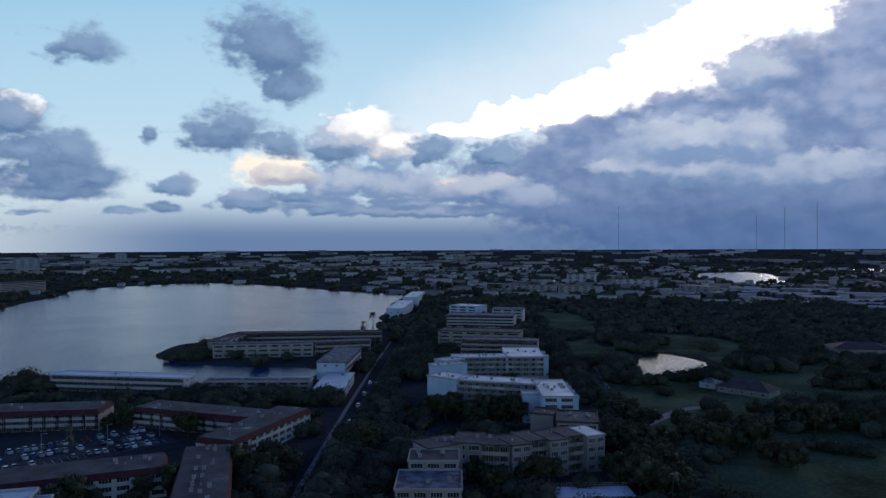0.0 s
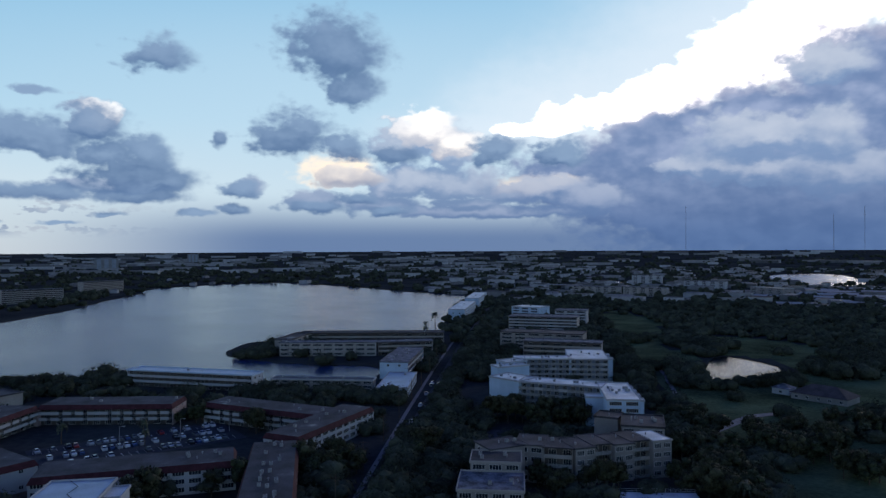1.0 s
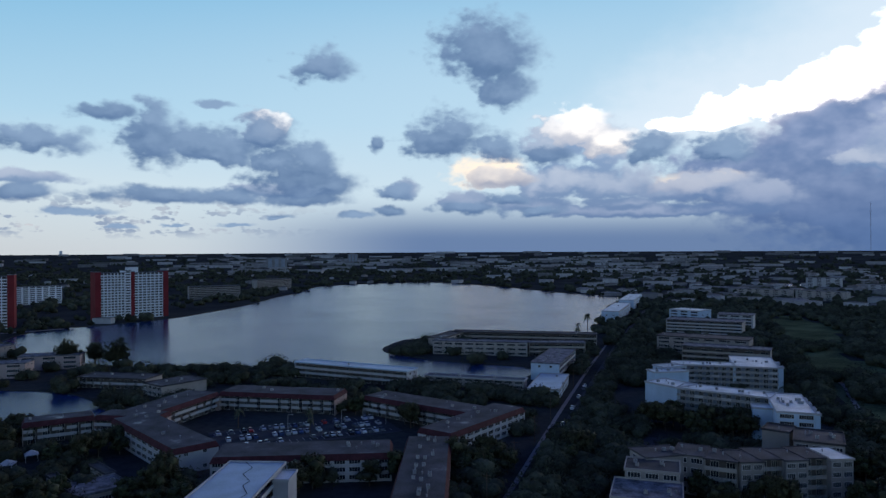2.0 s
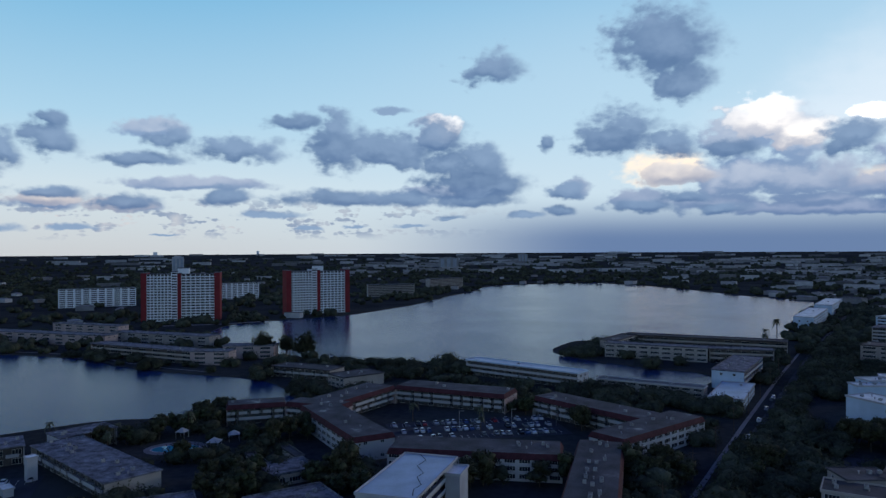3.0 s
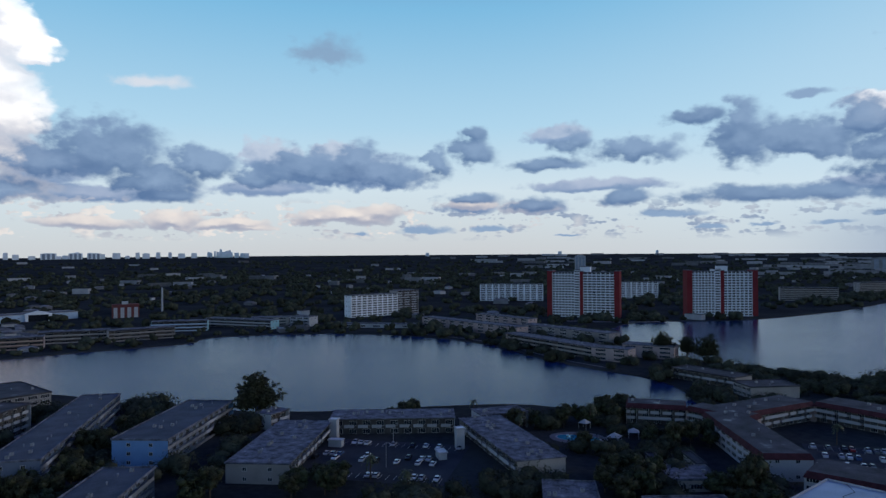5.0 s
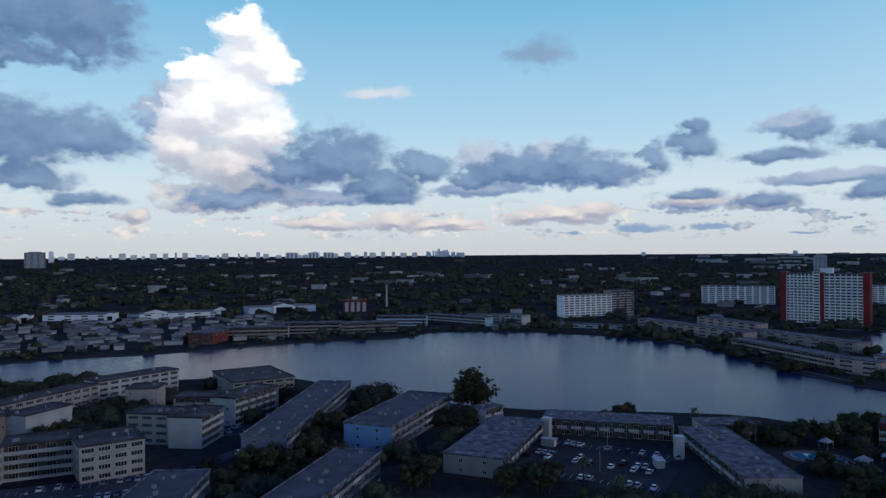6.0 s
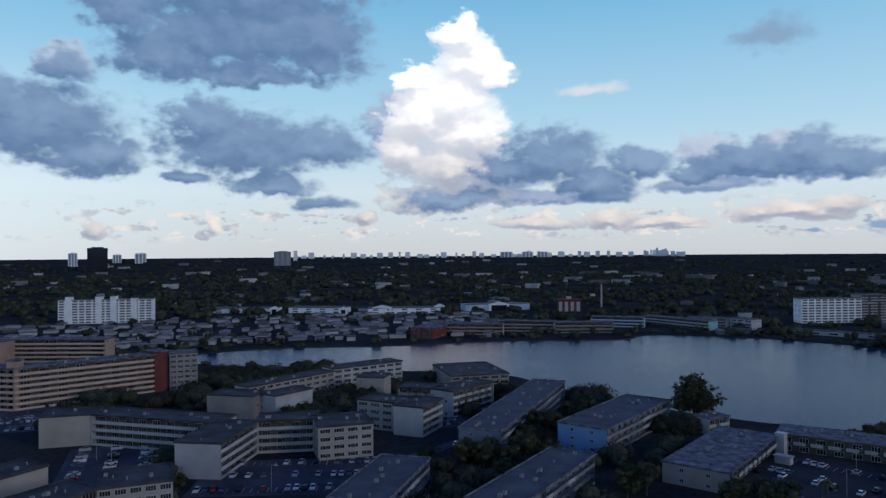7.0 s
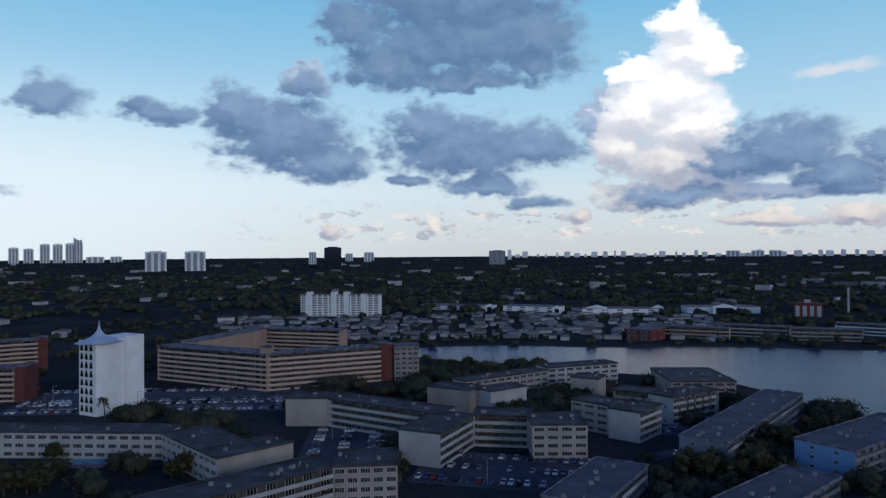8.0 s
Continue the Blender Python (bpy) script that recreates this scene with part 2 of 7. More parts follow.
# brighter air low in the east
sky = wmix(wmath("MULTIPLY", wstep(azim, 108.0, 150.0), wstep(elev, 16.0, 3.0, 0.0, 0.75)), sky, (8.2, 9.4, 10.2))
curls = wmath("ADD", wmath("MULTIPLY", heads, 0.42), wmath("MULTIPLY", small_heads, 0.20))
rough_edge = wmath("ADD", wmath("MULTIPLY_ADD", ragged, 1.15, -0.575), curls)


def mask(kind, low_edge, high_edge, amount=1.0):
    d = wmath("ADD", fields[kind], wmath("MULTIPLY", rough_edge, amount))
    return wstep(d, high_edge, low_edge)


# the veil round the hidden sun pales the blue, then the burning rim of the storm
sky = wmix(wmath("MULTIPLY", wstep(fields["glare"], 4.2, 0.9), 0.62), sky, (8.6, 9.3, 10.2))
sky = wmix(mask("glare", 0.72, 1.10, 0.36), sky, (26.0, 24.4, 23.0))
bank_low = wstep(elev, 8.5, 0.5)
bank_tex = wstep(wmath("ADD", wmath("ADD", wmath("MULTIPLY", relief, 0.8), wmath("MULTIPLY", heads_low, -0.20)), wmath("MULTIPLY", wmath("SUBTRACT", wnoise(stretched, 0.14, 5.0, 0.55)["Fac"], 0.5), 1.0)), -0.26, 0.26)
bank_col = wmix(bank_low, wmix(bank_tex, (1.5, 2.35, 4.4), (3.3, 4.1, 6.2)), wmix(bank_tex, (0.8, 1.5, 3.3), (1.05, 1.85, 3.8)))
bank_col = wmix(wmath("MULTIPLY", wmath("MULTIPLY", wstep(fields["bank"], 0.55, 1.05), wstep(elev, 6.0, 10.0)), 0.75), bank_col, (6.0, 5.9, 7.2))
sky = wmix(wmath("MULTIPLY", mask("bank", 0.74, 1.22, 0.45), 0.97), sky, bank_col)
sky = wmix(mask("gap", 0.35, 1.15, 0.55), sky, (11.0, 9.6, 8.0))
grain = wmath("ADD", wmath("ADD", wmath("MULTIPLY", relief, 0.45), wmath("MULTIPLY", wmath("SUBTRACT", fine, 0.5), 0.13)), wmath("ADD", wmath("MULTIPLY", heads_low, -0.10), wmath("MULTIPLY", small_heads, -0.03)))


def crest(kind, spread=0.55):
    """1 on sunlit tops, 0 on shaded bases."""
    rise = wmath("SUBTRACT", above[kind], fields[kind])
    return wstep(wmath("ADD", wmath("MULTIPLY", rise, 0.6), grain), -0.32 * spread, 0.62 * spread)


sky = wmix(wmath("MULTIPLY", mask("veil", 0.2, 1.2, 0.8), 0.7), sky, (2.3, 3.2, 4.8))
sky = wmix(wmath("MULTIPLY", mask("wisp", 0.2, 1.15, 0.8), 0.7), sky, (8.0, 7.8, 8.2))
pale_top = crest("pale", 0.7)
pale_col = wmix(pale_top, wmix(bank_low, (2.2, 3.3, 5.4), (1.1, 1.9, 3.8)), wmix(bank_low, (5.4, 6.1, 7.4), (2.4, 3.2, 5.2)))
sky = wmix(wmath("MULTIPLY", mask("pale", 0.66, 1.06, 0.55), 0.9), sky, pale_col)
drift = wvec("MULTIPLY", flat, (0.55, 1.9, 1.0))
specks = wmath("ADD", wmath("MULTIPLY", wnoise(drift, 0.62, 5.0, 0.55)["Fac"], 0.8), wmath("MULTIPLY", wmath("ADD", small_heads, 0.42), -0.16))
belt = wmath("MULTIPLY", wmath("MULTIPLY", wstep(elev, 0.7, 1.6), wstep(elev, 4.6, 3.0)), wmath("MULTIPLY", wstep(azim, 22.0, 40.0), wstep(azim, 136.0, 118.0)))
speck_col = wmix(wstep(wmath("ADD", azim, wmath("MULTIPLY", relief, 60.0)), 48.0, 78.0), wmix(wstep(relief, -0.1, 0.1), (2.6, 3.4, 4.9), (4.4, 5.0, 6.0)), wmix(wstep(relief, -0.1, 0.1), (4.6, 4.9, 5.7), (8.4, 7.9, 7.6)))
sky = wmix(wmath("MULTIPLY", wmath("MULTIPLY", wstep(specks, 0.335, 0.405), belt), 0.9), sky, speck_col)
lit_low = wstep(elev, 13.0, 4.0)
lit_col = wmix(crest("lit", 0.75), wmix(lit_low, (8.0, 8.2, 8.9), (3.6, 3.9, 5.0)), wmix(lit_low, (14.0, 13.8, 13.6), (8.8, 8.1, 7.6)))
sky = wmix(wmath("MULTIPLY", mask("lit", 0.80, 1.05, 0.55), wstep(fields["lit"], 1.2, 0.4, 0.45, 0.97)), sky, lit_col)
top = crest("dark", 1.0)
dark_col = wmix(top, wmix(wstep(grain, -0.15, 0.15), (0.98, 1.82, 3.5), (1.2, 2.1, 3.9)), (2.5, 3.7, 5.6))
rim = wstep(wmath("ADD", fields["dark"], wmath("MULTIPLY", rough_edge, 0.5)), 0.60, 1.05)
dark_col = wmix(wmath("MULTIPLY", rim, 0.55), dark_col, (3.3, 4.5, 6.2))
sky = wmix(wmath("MULTIPLY", mask("dark", 0.50, 1.12, 0.72), 0.95), sky, dark_col)
back = WN.new("ShaderNodeBackground")
wire(sky, back.inputs[0])
back.inputs[1].default_value = 0.1
wire(back.outputs[0], WN.new("ShaderNodeOutputWorld").inputs[0])

# the sun, veiled by the bank of cloud
sun = new("sun", bpy.data.lights.new("sun", "SUN"))
sun.data.energy, sun.data.angle, sun.data.color = 0.42, radians(9), (1.0, 0.90, 0.80)
sun.matrix_world = look((0, 0, 0), (math.sin(radians(SUN_AZ)) * math.cos(radians(SUN_EL)), -math.cos(radians(SUN_AZ)) * math.cos(radians(SUN_EL)),
                                    -math.sin(radians(SUN_EL))))
scene.view_settings.exposure = 0.0

# ---------------------------------------------------------------- materials
MATS = {}


def surface(name, color, rough=0.8, vary=0.25, scale=0.4, fine_scale=6.0, bump=0.15, metal=0.0, island=0.0, other=None, ior=1.45, puddle=0.0):
    """A weathered surface: colour drifting at two scales, a little relief, and a shift from thing to thing."""
    m = bpy.data.materials.new(name)
    m.use_nodes = True
    N, L = m.node_tree.nodes, m.node_tree.links
    b = N["Principled BSDF"]
    tc = N.new("ShaderNodeTexCoord")
    info = N.new("ShaderNodeObjectInfo")
    off = N.new("ShaderNodeVectorMath")
    off.operation = "MULTIPLY_ADD"
    L.new(info.outputs["Random"], off.inputs[0])
    off.inputs[1].default_value = (37.0, 19.0, 11.0)
    L.new(tc.outputs["Object"], off.inputs[2])
    big = N.new("ShaderNodeTexNoise")
    big.inputs["Scale"].default_value, big.inputs["Detail"].default_value = scale, 5.0
    small = N.new("ShaderNodeTexNoise")
    small.inputs["Scale"].default_value, small.inputs["Detail"].default_value = fine_scale, 3.0
    for n in (big, small):
        L.new(off.outputs[0], n.inputs["Vector"])
    ramp = N.new("ShaderNodeMix")
    ramp.data_type = "RGBA"
    dark = [c * (1 - vary) for c in color]
    pale = other or [min(1.0, c * (1 + vary * 0.8)) for c in color]
    ramp.inputs[6].default_value, ramp.inputs[7].default_value = (*dark, 1), (*pale, 1)
    add = N.new("ShaderNodeMath")
    add.operation = "MULTIPLY_ADD"
    L.new(small.outputs["Fac"], add.inputs[0])
    add.inputs[1].default_value = 0.5
    L.new(big.outputs["Fac"], add.inputs[2])
    mr = N.new("ShaderNodeMapRange")
    mr.inputs[1].default_value, mr.inputs[2].default_value = 0.55, 0.95
    L.new(add.outputs[0], mr.inputs[0])
    L.new(mr.outputs[0], ramp.inputs[0])
    out = ramp.outputs[2]
    if island:
        geo = N.new("ShaderNodeNewGeometry")
        hsv = N.new("ShaderNodeHueSaturation")
        mv = N.new("ShaderNodeMapRange")
        mv.inputs[3].default_value, mv.inputs[4].default_value = 1 - island, 1 + island
        L.new(geo.outputs["Random Per Island"], mv.inputs[0])
        L.new(mv.outputs[0], hsv.inputs["Value"])
        L.new(out, hsv.inputs["Color"])
        out = hsv.outputs[0]
    L.new(out, b.inputs["Base Color"])
    b.inputs["Roughness"].default_value, b.inputs["Metallic"].default_value, b.inputs["IOR"].default_value = rough, metal, ior
    b.inputs["Specular IOR Level"].default_value = 0.0 if rough >= 0.94 else 0.12 if rough >= 0.7 else 0.5
    if puddle:
        # shallow rain water left standing on the roof
        wet = N.new("ShaderNodeMapRange")
        wet.inputs[1].default_value, wet.inputs[2].default_value = 0.64, 0.74
        wet.inputs[3].default_value, wet.inputs[4].default_value = rough, puddle
        L.new(big.outputs["Fac"], wet.inputs[0])
        L.new(wet.outputs[0], b.inputs["Roughness"])
        b.inputs["Specular IOR Level"].default_value = 0.4
    if bump:
        bp = N.new("ShaderNodeBump")
        bp.inputs["Strength"].default_value, bp.inputs["Distance"].default_value = bump, 0.08
        L.new(small.outputs["Fac"], bp.inputs["Height"])
        L.new(bp.outputs[0], b.inputs["Normal"])
    MATS[name] = m
    return m


M_WHITE = surface("white_stucco", (0.375, 0.385, 0.41), 0.85, 0.16, 0.12)
M_CREAM = surface("cream_stucco", (0.32, 0.30, 0.285), 0.85, 0.16, 0.12)
M_BEIGE = surface("beige_stucco", (0.25, 0.235, 0.232), 0.85, 0.18, 0.12)
M_PINK = surface("pink_stucco", (0.36, 0.29, 0.28), 0.85, 0.18, 0.12)
M_PALEBLUE = surface("pale_blue_paint", (0.40, 0.51, 0.64), 0.8, 0.14, 0.12)
M_BLUE = surface("blue_paint", (0.16, 0.29, 0.52), 0.8, 0.14, 0.12)
M_TEAL = surface("teal_paint", (0.2, 0.38, 0.44), 0.8, 0.2, 0.12)
M_ORANGE = surface("peach_stucco", (0.36, 0.265, 0.22), 0.85, 0.14, 0.12)
M_RED = surface("brick_red_paint", (0.14, 0.048, 0.046), 0.75, 0.2, 0.15)
M_TOWERRED = surface("tower_red_paint", (0.20, 0.03, 0.034), 0.7, 0.14, 0.1)
M_MANSARD = surface("red_tile_mansard", (0.066, 0.024, 0.030), 0.8, 0.3, 0.5, 8.0, 0.4)
M_ROOFGREY = surface("gravel_roof", (0.068, 0.072, 0.095), 0.9, 0.5, 0.30, 1.3, 0.1, other=(0.19, 0.20, 0.25), puddle=0.3)
M_ROOFDARK = surface("tar_roof", (0.036, 0.035, 0.043), 0.85, 0.4, 0.14, 2.0, 0.1, other=(0.075, 0.074, 0.09), puddle=0.3)
M_ROOFWHITE = surface("white_roof_coating", (0.55, 0.57, 0.60), 0.45, 0.35, 0.14, 2.0, 0.15)
M_ROOFBLUE = surface("pale_roof_membrane", (0.078, 0.088, 0.115), 0.7, 0.3, 0.14, 2.0, 0.15)
M_GLASS = surface("dark_window_glass", (0.018, 0.022, 0.03), 0.08, 0.3, 0.6, 3.0, 0.0)
M_FRAME = surface("window_frame_paint", (0.5, 0.5, 0.5), 0.6, 0.1, 1.0, 6.0, 0.0)
# dark tone that paints the shade on walls set back behind galleries
M_SHADE = surface("gallery_recess_shade", (0.085, 0.078, 0.078), 0.9, 0.3, 0.3)
M_METAL = surface("galvanised_metal", (0.26, 0.27, 0.29), 0.5, 0.25, 1.0, 8.0, 0.1, 0.4)
M_ASPHALT = surface("asphalt", (0.046, 0.048, 0.058), 0.9, 0.3, 0.08, 1.5, 0.2)
M_PATH = surface("concrete_path", (0.17, 0.17, 0.18), 0.9, 0.2, 0.2, 3.0, 0.2)
M_LINE = surface("road_paint", (0.6, 0.6, 0.58), 0.8, 0.2, 0.4, 3.0, 0.0)
M_GRASS = surface("lawn_grass", (0.080, 0.102, 0.056), 0.95, 0.55, 0.03, 0.7, 0.4)
M_GROUND = surface("ground_cover", (0.055, 0.061, 0.062), 0.95, 0.5, 0.012, 0.35, 0.5, other=(0.060, 0.064, 0.061))
M_LEAF = surface("broad_leaves", (0.040, 0.049, 0.026), 0.7, 0.45, 0.5, 3.0, 0.0, island=0.45)
M_LEAF2 = surface("olive_leaves", (0.046, 0.049, 0.028), 0.7, 0.45, 0.5, 3.0, 0.0, island=0.45)
M_PALM = surface("palm_fronds", (0.055, 0.066, 0.03), 0.6, 0.35, 0.7, 4.0, 0.0, island=0.4)
M_BARK = surface("bark", (0.09, 0.07, 0.055), 0.95, 0.35, 1.5, 9.0, 0.5)
M_WOODS = surface("far_canopy", (0.054, 0.060, 0.042), 0.95, 0.5, 0.06, 0.8, 0.4, island=0.28)
M_HOUSES = surface("pale_house_paint", (0.27, 0.275, 0.29), 0.85, 0.2, 0.1, 2.0, 0.0, island=0.6)
# own wall colour of the slate blocks; also painted shade behind blue galleries
M_SLATE = surface("slate_paint_and_gallery_shade", (0.14, 0.165, 0.225), 0.8, 0.16, 0.12)
M_STRIP = surface("grey_glazing", (0.24, 0.28, 0.34), 0.4, 0.2, 0.1, 2.0, 0.0)
# near-black that paints the shade inside the tower's arches
M_VOID = surface("arch_shade", (0.02, 0.02, 0.022), 0.9, 0.2, 1.0)
M_BRIGHT = surface("bright_white_paint", (0.74, 0.765, 0.80), 0.75, 0.12, 0.1)
M_PEACHTRIM = surface("pale_peach_paint", (0.48, 0.37, 0.31), 0.85, 0.14, 0.12)
M_LOT = surface("worn_lot_asphalt", (0.080, 0.083, 0.098), 0.85, 0.35, 0.06, 1.2, 0.2)
M_DECKBLUE = surface("blue_roof_coating", (0.30, 0.37, 0.48), 0.4, 0.2, 0.14, 2.0, 0.1)
M_TILE = surface("roof_tiles", (0.15, 0.15, 0.16), 0.85, 0.25, 0.3, 5.0, 0.3, island=0.6)
# concrete colour lightened to imitate haze over the far towers
M_FARTOWER = surface("haze_paled_concrete", (0.74, 0.78, 0.82), 0.7, 0.15, 0.02, 0.3, 0.0)
M_POOL = surface("pool_water", (0.05, 0.30, 0.38), 0.05, 0.1, 0.5, 3.0, 0.1, ior=1.33)
M_TYRE = surface("tyre_rubber", (0.02, 0.02, 0.02), 0.8, 0.2, 3.0, 12.0, 0.0)
M_ROWROOF = surface("pale_row_roof", (0.25, 0.27, 0.31), 0.7, 0.25, 0.05, 0.8, 0.1)
M_BROWNROOF = surface("brown_shingle_roof", (0.075, 0.062, 0.066), 0.85, 0.3, 0.3, 5.0, 0.3)
M_STEEL = surface("mast_steel", (0.12, 0.11, 0.11), 0.6, 0.2, 0.2, 3.0, 0.0, 0.3)


def car_paint(name, color):
    return surface(name, color, 0.25, 0.06, 1.0, 6.0, 0.0, 0.2)


CAR_PAINTS = [car_paint("car_white", (0.7, 0.7, 0.7)), car_paint("car_silver", (0.42, 0.43, 0.45)), car_paint("car_black", (0.02, 0.02, 0.025)),
              car_paint("car_blue", (0.06, 0.10, 0.22)), car_paint("car_red", (0.30, 0.04, 0.04)), car_paint("car_grey", (0.16, 0.17, 0.18))]


def water_material(name, color, rough, ripple, gloss=0.19):
    m = bpy.data.materials.new(name)
    m.use_nodes = True
    N, L = m.node_tree.nodes, m.node_tree.links
    b = N["Principled BSDF"]
    b.inputs["Base Color"].default_value = (*color, 1)
    b.inputs["Roughness"].default_value, b.inputs["IOR"].default_value = rough, 1.33
    b.inputs["Specular IOR Level"].default_value = gloss
    tc = N.new("ShaderNodeTexCoord")
    heights_in = []
    for scale, detail in ((0.012, 3.0), (2.2, 2.0)):
        n = N.new("ShaderNodeTexNoise")
        n.inputs["Scale"].default_value, n.inputs["Detail"].default_value = scale, detail
        L.new(tc.outputs["Object"], n.inputs["Vector"])
        heights_in.append(n.outputs["Fac"])
    mr = N.new("ShaderNodeMapRange")
    mr.inputs[1].default_value, mr.inputs[2].default_value = 0.35, 0.7
    mr.inputs[3].default_value, mr.inputs[4].default_value = rough * 0.88, rough * 1.15
    L.new(heights_in[0], mr.inputs[0])
    L.new(mr.outputs[0], b.inputs["Roughness"])
    bp = N.new("ShaderNodeBump")
    bp.inputs["Strength"].default_value, bp.inputs["Distance"].default_value = ripple, 0.12
    L.new(heights_in[1], bp.inputs["Height"])
    L.new(bp.outputs[0], b.inputs["Normal"])
    return m


M_WATER = water_material("lake_water", (0.005, 0.028, 0.11), 0.17, 0.4, 0.145)
M_WATERSOUTH = water_material("sheltered_lake_water", (0.005, 0.028, 0.11), 0.15, 0.4, 0.075)
M_POND = water_material("pond_water", (0.006, 0.014, 0.03), 0.20, 0.6, 0.5)

# ---------------------------------------------------------------- builders


class Geo:
    """Collects faces for one mesh."""

    def __init__(self):
        self.v, self.f, self.m = [], [], []

    def face(self, pts, mi=0):
        n = len(self.v)
        self.v.extend(pts)
        self.f.append(tuple(range(n, n + len(pts))))
        self.m.append(mi)

    def box(self, x0, y0, z0, x1, y1, z1, mi=0, bottom=True):
        n = len(self.v)
        self.v += [(x0, y0, z0), (x1, y0, z0), (x1, y1, z0), (x0, y1, z0), (x0, y0, z1), (x1, y0, z1), (x1, y1, z1), (x0, y1, z1)]
        quads = [(4, 5, 6, 7), (0, 1, 5, 4), (1, 2, 6, 5), (2, 3, 7, 6), (3, 0, 4, 7)] + ([(3, 2, 1, 0)] if bottom else [])
        for q in quads:
            self.f.append(tuple(n + k for k in q))
            self.m.append(mi)

    def prism(self, cx, cy, r0, r1, z0, z1, sides=8, mi=0, phase=0.0):
        n = len(self.v)
        for r, z in ((r0, z0), (r1, z1)):
            for k in range(sides):
                a = phase + 2 * math.pi * k / sides
                self.v.append((cx + r * math.cos(a), cy + r * math.sin(a), z))
        for k in range(sides):
            j = (k + 1) % sides
            self.f.append((n + k, n + j, n + sides + j, n + sides + k))
            self.m.append(mi)
        self.f.append(tuple(n + sides + k for k in range(sides)))
        self.m.append(mi)

    def mesh(self, name, mats, smooth=False):
        me = bpy.data.meshes.new(name)
        me.from_pydata(self.v, [], self.f)
        for m in mats:
            me.materials.append(m)
        if len(mats) > 1:
            me.polygons.foreach_set("material_index", self.m)
        if smooth:
            me.polygons.foreach_set("use_smooth", [True] * len(self.f))
        me.update()
        return me


def part(name, me, parent, m=None, label=""):
    """Links a mesh as one part under a thing; m is its pose within its parent."""
    ob = new(name, me)
    ob.parent = parent
    if m is not None:
        ob.matrix_basis = m
    if label:
        tagged(ob, label)
    return ob


def thing(name, label, category, m, group="", kind="", me=None):
    ob = new(name, me)
    ob.matrix_basis = m
    return tagged(ob, label, category, group, kind)


MESHES = {}


def shared(key, make):
    if key not in MESHES:
        MESHES[key] = make()
    return MESHES[key]


def window_mesh(w, h, mats, panes=2):
    """A window in one piece: a frame standing proud of the wall with sunk panes. Faces -y, centred, sill at z = 0."""
    def make():
        t, d = 0.09, -0.08
        xs = [-w / 2]
        pw = (w - t * (panes + 1)) / panes
        for k in range(panes):
            xs += [xs[-1] + t, xs[-1] + t + pw]
        xs.append(w / 2)
        zs = [0.0, t, h - t, h]
        g = Geo()
        nx = len(xs)
        g.v = [(x, d, z) for z in zs for x in xs]
        for j in range(3):
            for i in range(nx - 1):
                q = (j * nx + i, j * nx + i + 1, (j + 1) * nx + i + 1, (j + 1) * nx + i)
                if j == 1 and i % 2 == 1:
                    n = len(g.v)
                    g.v += [(g.v[k][0], -0.02, g.v[k][2]) for k in q]
                    for e in range(4):
                        g.f.append((q[e], q[(e + 1) % 4], n + (e + 1) % 4, n + e))
                        g.m.append(0)
                    g.f.append((n, n + 1, n + 2, n + 3))
                    g.m.append(1)
                else:
                    g.f.append(q)
                    g.m.append(0)
        n = len(g.v)
        rim = [0, nx - 1, 4 * nx - 1, 3 * nx]
        g.v += [(g.v[k][0], 0.0, g.v[k][2]) for k in rim]
        for e in range(4):
            g.f.append((rim[e], n + e, n + (e + 1) % 4, rim[(e + 1) % 4]))
            g.m.append(0)
        return g.mesh("window", mats)
    return shared(("window", w, h, panes) + tuple(m.name for m in mats), make)


def balcony_mesh(w, depth, rail, mats):
    """A gallery bay in one piece: a slab turned up at its front into a parapet. Runs along x, front at y = 0, wall at y = depth, slab's top at z = 0."""
    def make():
        g = Geo()
        thick, high = (0.14, 1.05) if rail != "slat" else (0.06, 1.0)
        prof = [(0, -0.25), (depth, -0.25), (depth, 0), (thick, 0), (thick, high), (0, high)]
        n = len(prof)
        for x in (0.0, w * (0.7 if rail == "part" else 1.0)):
            g.v += [(x, y, z) for y, z in prof]
        g.f = [tuple(range(n)), tuple(reversed(range(n, 2 * n)))] + [((k + 1) % n, k, n + k, n + (k + 1) % n) for k in range(n)]
        g.m = [0] * len(g.f)
        if rail == "slat":
            for k in (3, 4, 5):
                g.m[2 + k] = 1
        return g.mesh("balcony", mats)
    return shared(("balcony", w, depth, rail) + tuple(m.name for m in mats), make)


def ac_mesh():
    """A roof-top condenser in one piece: a box with a sunk round fan mouth."""
    def make():
        g = Geo()
        g.v = [(sx * 0.55, sy * 0.55, z) for z in (0, 1.0) for sx, sy in ((-1, -1), (1, -1), (1, 1), (-1, 1))]
        g.v += [(sx * 0.4, sy * 0.4, z) for z in (1.0, 0.85) for sx, sy in ((-1, -1), (1, -1), (1, 1), (-1, 1))]
        g.f = [(k, (k + 1) % 4, 4 + (k + 1) % 4, 4 + k) for k in range(4)] + [(4 + k, 4 + (k + 1) % 4, 8 + (k + 1) % 4, 8 + k) for k in range(4)]
        g.f += [(8 + k, 8 + (k + 1) % 4, 12 + (k + 1) % 4, 12 + k) for k in range(4)] + [(12, 13, 14, 15)]
        g.m = [0] * 12 + [1]
        return g.mesh("air_conditioner", [M_METAL, M_TYRE])
    return shared("ac", make)


def vent_mesh():
    def make():
        g = Geo()
        g.prism(0, 0, 0.18, 0.18, 0, 0.7, 8, 0)
        g.prism(0, 0, 0.34, 0.05, 0.7, 1.0, 8, 0)
        return g.mesh("roof_vent", [M_METAL])
    return shared("vent", make)


